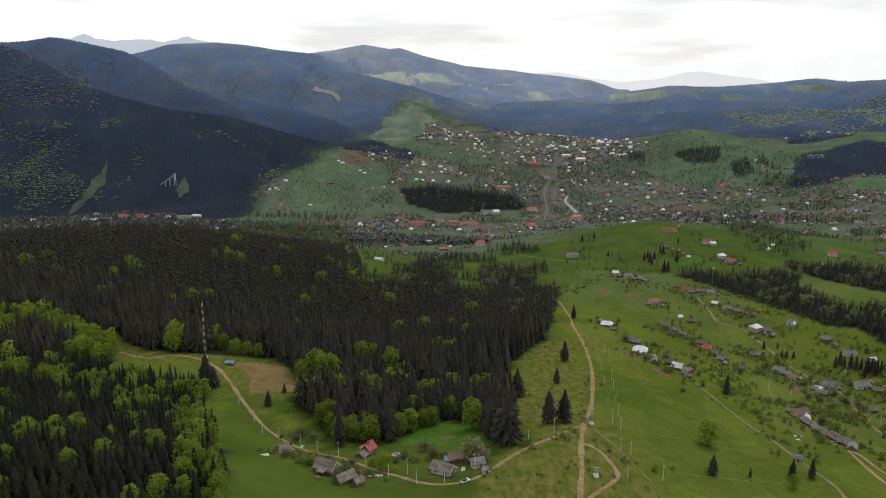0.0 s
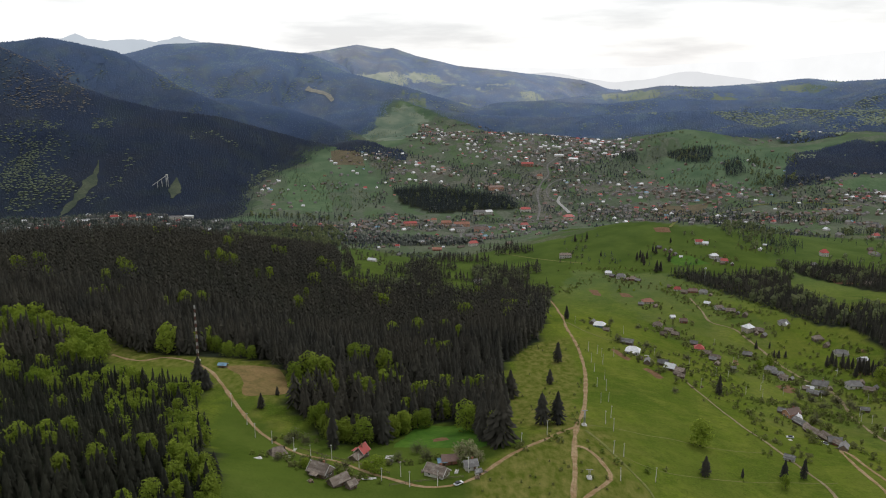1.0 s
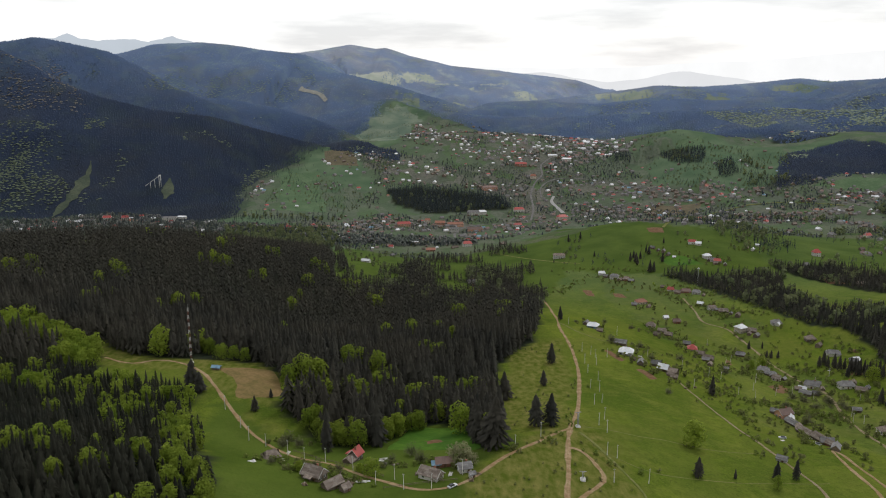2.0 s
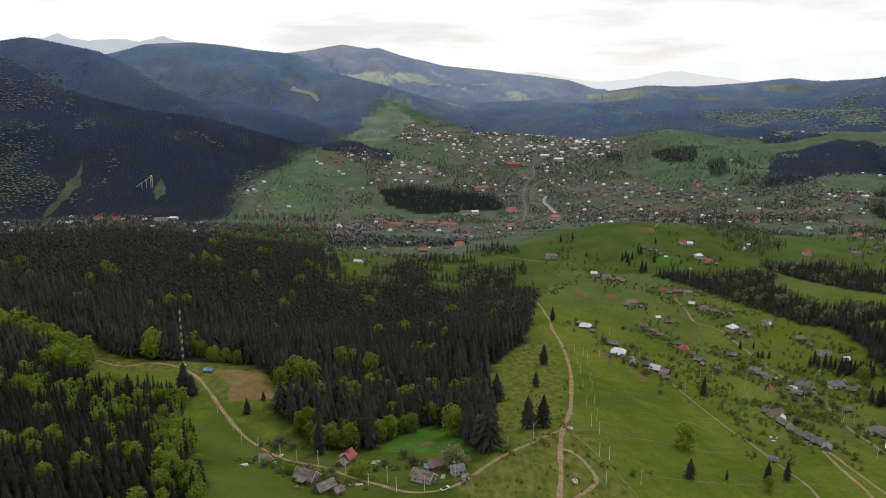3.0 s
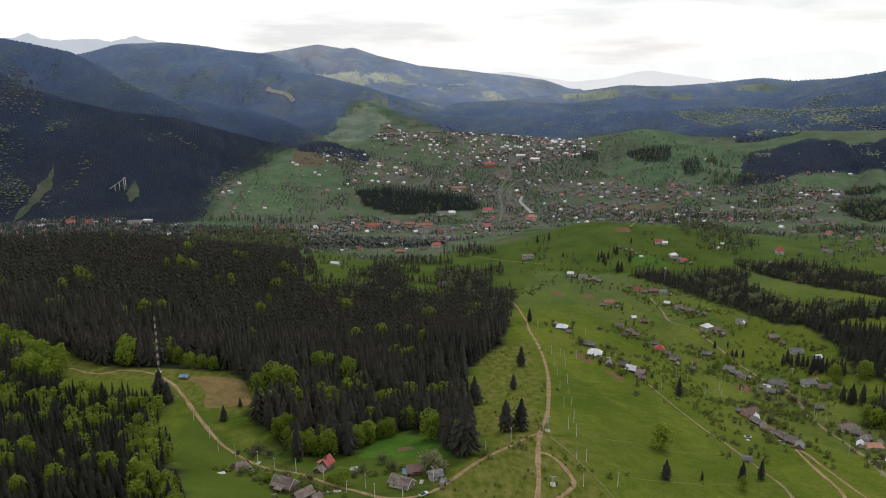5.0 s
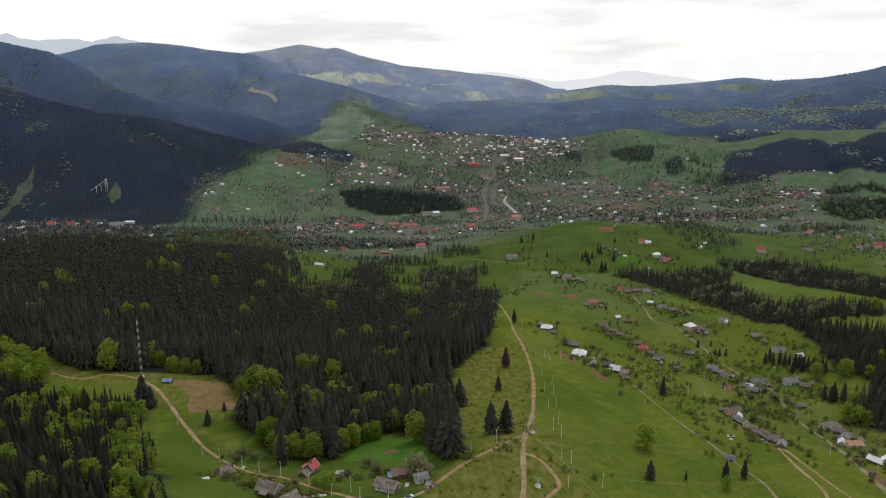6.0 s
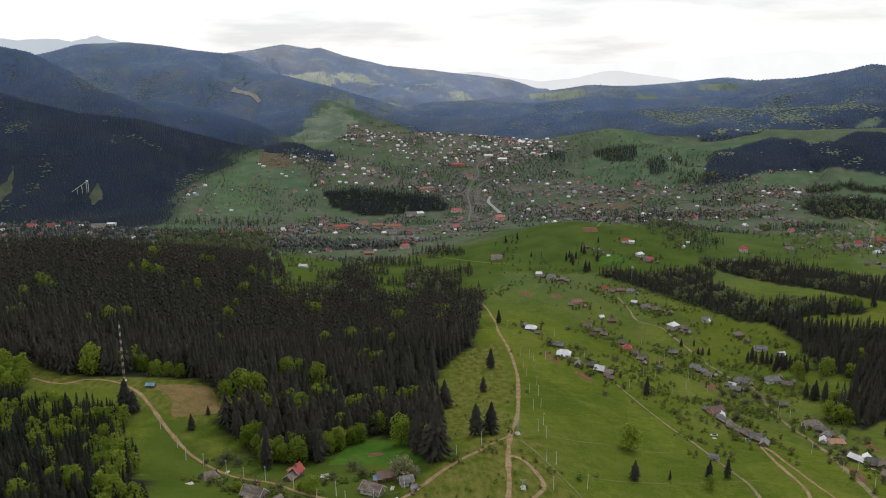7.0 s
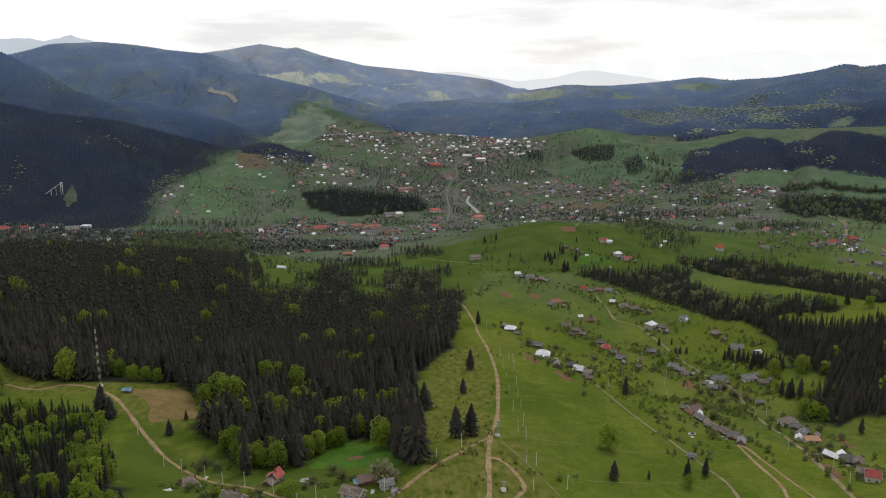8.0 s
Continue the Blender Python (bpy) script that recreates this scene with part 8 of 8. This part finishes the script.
for spots in ([(-28.8, 302.4), (-32.4, 298.4), (-39.2, 303.2), (159.6, 573.4), (162.5, 564.5), (173.7, 536.5), (175.7, 510.4), (184.1, 516)], [(148.9, 663.1), (233.2, 444.7), (233.5, 427.9), (219.7, 730.5), (277.4, 614), (17.1, 302.8), (-50.5, 292.2), (-25.9, 327)], [(280.4, 440.2), (281.1, 435), (260.3, 382.2), (255.9, 378), (282.6, 563.8), (289.4, 553.7), (351.7, 612.6), (353.5, 635.1)]):
    for px, py in spots:
        place(("wood", RNG.randint(3)), build_woodpile(RNG.randint(3)), pose(px, py, float(ground(px, py)), 0, 0, RNG.uniform(0, 180)))
for k, (px, py) in enumerate([(9.1, 297.4), (-20.2, 320.4), (223.9, 420.8)] + [(259.4, 382.4), (205.4, 425.4), (265.3, 383.6)]):
    place(("car", k % 2), build_car(k % 2), pose(px, py, float(ground(px, py)), 0, 0, RNG.uniform(0, 180)))


def build_planks(kind):
    """Boards thrown down in a loose heap."""
    def build():
        rng = np.random.RandomState(kind + 90)
        ob = tagged(new("plank_heap"), ("loose heap of pale sawn planks", "loose heap of grey weathered planks")[kind], "plank heap", "plank heaps")
        board = box_mesh("plank_board", (M_POLE, M_TIMBER)[kind], (-1.7, 1.7, -0.16, 0.16, -0.03, 0.03))
        for k in range(8):
            part("plank", board, ob, m=pose(rng.uniform(-0.4, 0.4), rng.uniform(-0.8, 0.8), 0.06 + 0.065 * k, 0, 0, rng.uniform(-14, 14)))
        return ob
    return build


for k, (px, py) in enumerate([(-28.3, 301.3), (-39, 310), (-42.1, 293.8), (-34.6, 301.6), (-65.3, 337.2), (-5.5, 310.7), (8.5, 308.8), (19.8, 308.5), (-21.1, 330.7), (-15.6, 322.3), (-66.5, 325.1), (-27.9, 320.2), (162.7, 581.6), (177.9, 543.3), (226.8, 435.6), (225.9, 410.3), (152.2, 590.4), (228, 468.9)] + [(285.8, 446), (267.5, 390.6), (262.7, 360.8), (285.5, 557.1)]):
    place(("planks", k % 2), build_planks(k % 2), pose(px, py, float(ground(px, py)) + 0.05, 0, 0, RNG.uniform(0, 180)))


def build_sheet():
    """A crumpled tarpaulin lying over boards."""
    ob = tagged(new("tarpaulin"), "pale crumpled tarpaulin lying on the grass", "tarpaulin", "tarpaulins")
    u, v = np.meshgrid(np.linspace(-2.2, 2.2, 9), np.linspace(-1.3, 1.3, 7), indexing="ij")
    border = (np.abs(u) > 2.1) | (np.abs(v) > 1.2)
    z = np.where(border, 0.02, 0.35 + 0.5 * rough_noise(u, v, 1.2, 3))
    part("sheet", mesh_from("tarpaulin_sheet", np.stack([u + 0.2 * rough_noise(u, v + 9, 1.0, 2), v + 0.2 * rough_noise(u + 5, v, 1.0, 2), z], -1).reshape(-1, 3), grid_faces(9, 7), [M_SHEET]), ob)
    return ob


for px, py in [(-29.7, 301.8), (-26.1, 302.6), (-51.2, 293.9), (-21.9, 327.9), (-76.9, 314.9)] + [(259.7, 382.3), (330.8, 616.5), (202.5, 419)]:
    place("sheet", build_sheet, pose(px, py, float(ground(px, py)), 0, 0, RNG.uniform(-30, 60)) @ Matrix.Scale(RNG.uniform(0.5, 0.9), 4))


def fence(line, gap=5.0):
    """A rail fence: posts and two rails between them."""
    c = smooth_line(line, gap)
    z = ground(c[:, 0], c[:, 1])
    ob = tagged(new("rail_fence"), "weathered wooden rail fence between the meadows", "fence", "rail fences")
    post = box_mesh("fence_post", M_TIMBER, (-0.07, 0.07, -0.07, 0.07, -0.3, 1.25))
    rail = box_mesh("fence_rail", M_TIMBER, (0.0, 1.0, -0.04, 0.04, -0.06, 0.06))
    for k in range(len(c)):
        part("post", post, ob, m=pose(c[k, 0], c[k, 1], z[k]))
        if k + 1 < len(c):
            d = np.array((*(c[k + 1] - c[k]), z[k + 1] - z[k]))
            turn = Vector(d).to_track_quat("X", "Z").to_matrix().to_4x4()
            for h in (0.55, 1.05):
                part("rail", rail, ob, m=Matrix.Translation((c[k, 0], c[k, 1], z[k] + h)) @ turn @ Matrix.Diagonal((float(np.linalg.norm(d)), 1, 1, 1)))
    return ob


for line in ([(-63.3, 340.6), (-40.5, 322.6), (-19.8, 307.3)], [(-19, 294.6), (-0.7, 300.6), (11.2, 303.2)]):
    fence(line)


def build_ski_jump():
    """A start tower with its sloping inrun and struts."""
    ob = tagged(new("ski_jump"), "old pale ski jump tower in a forest cutting", "ski jump")
    part("inrun", shape_mesh("ski_jump_inrun", [(-32, -1.6, 4), (-32, 1.6, 4), (0, 1.6, 26), (0, -1.6, 26), (-32, -1.6, 5.2), (-32, 1.6, 5.2), (0, 1.6, 27.2), (0, -1.6, 27.2)],
                             [(3, 2, 1, 0), (4, 5, 6, 7), (0, 1, 5, 4), (1, 2, 6, 5), (2, 3, 7, 6), (3, 0, 4, 7)], M_POLE), ob)
    part("tower", box_mesh("ski_jump_tower", M_POLE, (-0.5, 0.5, -2.0, -1.3, -3, 27), (-0.5, 0.5, 1.3, 2.0, -3, 27), (3.2, 4.2, -2.0, -1.3, -3, 27), (3.2, 4.2, 1.3, 2.0, -3, 27), (-0.5, 4.2, -2.0, 2.0, 26.5, 29.5)), ob)
    for a, h in ((-10, 19), (-20, 12)):
        part("strut", box_mesh("ski_jump_strut", M_POLE, (a - 0.4, a + 0.4, -1.4, -0.7, -6, h), (a - 0.4, a + 0.4, 0.7, 1.4, -6, h)), ob)
    return ob


stood(build_ski_jump(), -634.1, 1870.6, 12)


def build_tower():
    # a thin mast with a white box on top, not a lamp
    ob = tagged(new("lighting_mast"), "tall slender steel mast with a white head", "mast")
    v, f = trunk_verts(0.45, 1.0, 8)
    part("post", mesh_from("mast_post", v * np.array((1, 1, 22.0)), f, [M_GALV]), ob)
    part("head", box_mesh("mast_head", M_FRAME, (-1.3, 1.3, -0.5, 0.5, 21.0, 22.6), (-0.6, 0.6, -0.3, 0.3, 22.6, 23.2)), ob, "white box-shaped head")
    return ob


stood(build_tower(), 337.6, 965.2, 0)


# ---- the pale ranges at the edge of sight: self-glowing, haze put into their colour ----
# an emissive colour for distant mountains, in place of light and haze
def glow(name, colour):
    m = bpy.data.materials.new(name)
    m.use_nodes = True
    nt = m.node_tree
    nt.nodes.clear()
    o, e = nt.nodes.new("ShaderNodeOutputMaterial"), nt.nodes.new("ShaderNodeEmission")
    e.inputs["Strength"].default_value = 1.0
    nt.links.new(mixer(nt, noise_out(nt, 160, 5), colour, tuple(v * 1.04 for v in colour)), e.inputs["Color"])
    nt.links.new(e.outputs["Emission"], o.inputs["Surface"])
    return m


def range_far(name, crest, label, material):
    """A distant range: its crest line with a front and a back flank."""
    c = np.array(crest, float)
    n = len(c)
    fine = np.stack([np.interp(np.linspace(0, n - 1, n * 14), np.arange(n), c[:, k]) for k in range(3)], -1)
    fine[:, 2] += 5.0 * rough_noise(np.arange(len(fine)) * 9.0, np.full(len(fine), 3.0), 60, 3)
    out = fine[:, :2] / np.linalg.norm(fine[:, :2], axis=1)[:, None]
    front = np.column_stack([fine[:, :2] - out * 60, fine[:, 2] - 220])
    rear = np.column_stack([fine[:, :2] + out * 60, fine[:, 2] - 220])
    v = np.stack([front, fine, rear], 1).reshape(-1, 3)
    return tagged(new(name, mesh_from(name, v, grid_faces(len(fine), 3), [material])), label, "mountains", kind="structure")


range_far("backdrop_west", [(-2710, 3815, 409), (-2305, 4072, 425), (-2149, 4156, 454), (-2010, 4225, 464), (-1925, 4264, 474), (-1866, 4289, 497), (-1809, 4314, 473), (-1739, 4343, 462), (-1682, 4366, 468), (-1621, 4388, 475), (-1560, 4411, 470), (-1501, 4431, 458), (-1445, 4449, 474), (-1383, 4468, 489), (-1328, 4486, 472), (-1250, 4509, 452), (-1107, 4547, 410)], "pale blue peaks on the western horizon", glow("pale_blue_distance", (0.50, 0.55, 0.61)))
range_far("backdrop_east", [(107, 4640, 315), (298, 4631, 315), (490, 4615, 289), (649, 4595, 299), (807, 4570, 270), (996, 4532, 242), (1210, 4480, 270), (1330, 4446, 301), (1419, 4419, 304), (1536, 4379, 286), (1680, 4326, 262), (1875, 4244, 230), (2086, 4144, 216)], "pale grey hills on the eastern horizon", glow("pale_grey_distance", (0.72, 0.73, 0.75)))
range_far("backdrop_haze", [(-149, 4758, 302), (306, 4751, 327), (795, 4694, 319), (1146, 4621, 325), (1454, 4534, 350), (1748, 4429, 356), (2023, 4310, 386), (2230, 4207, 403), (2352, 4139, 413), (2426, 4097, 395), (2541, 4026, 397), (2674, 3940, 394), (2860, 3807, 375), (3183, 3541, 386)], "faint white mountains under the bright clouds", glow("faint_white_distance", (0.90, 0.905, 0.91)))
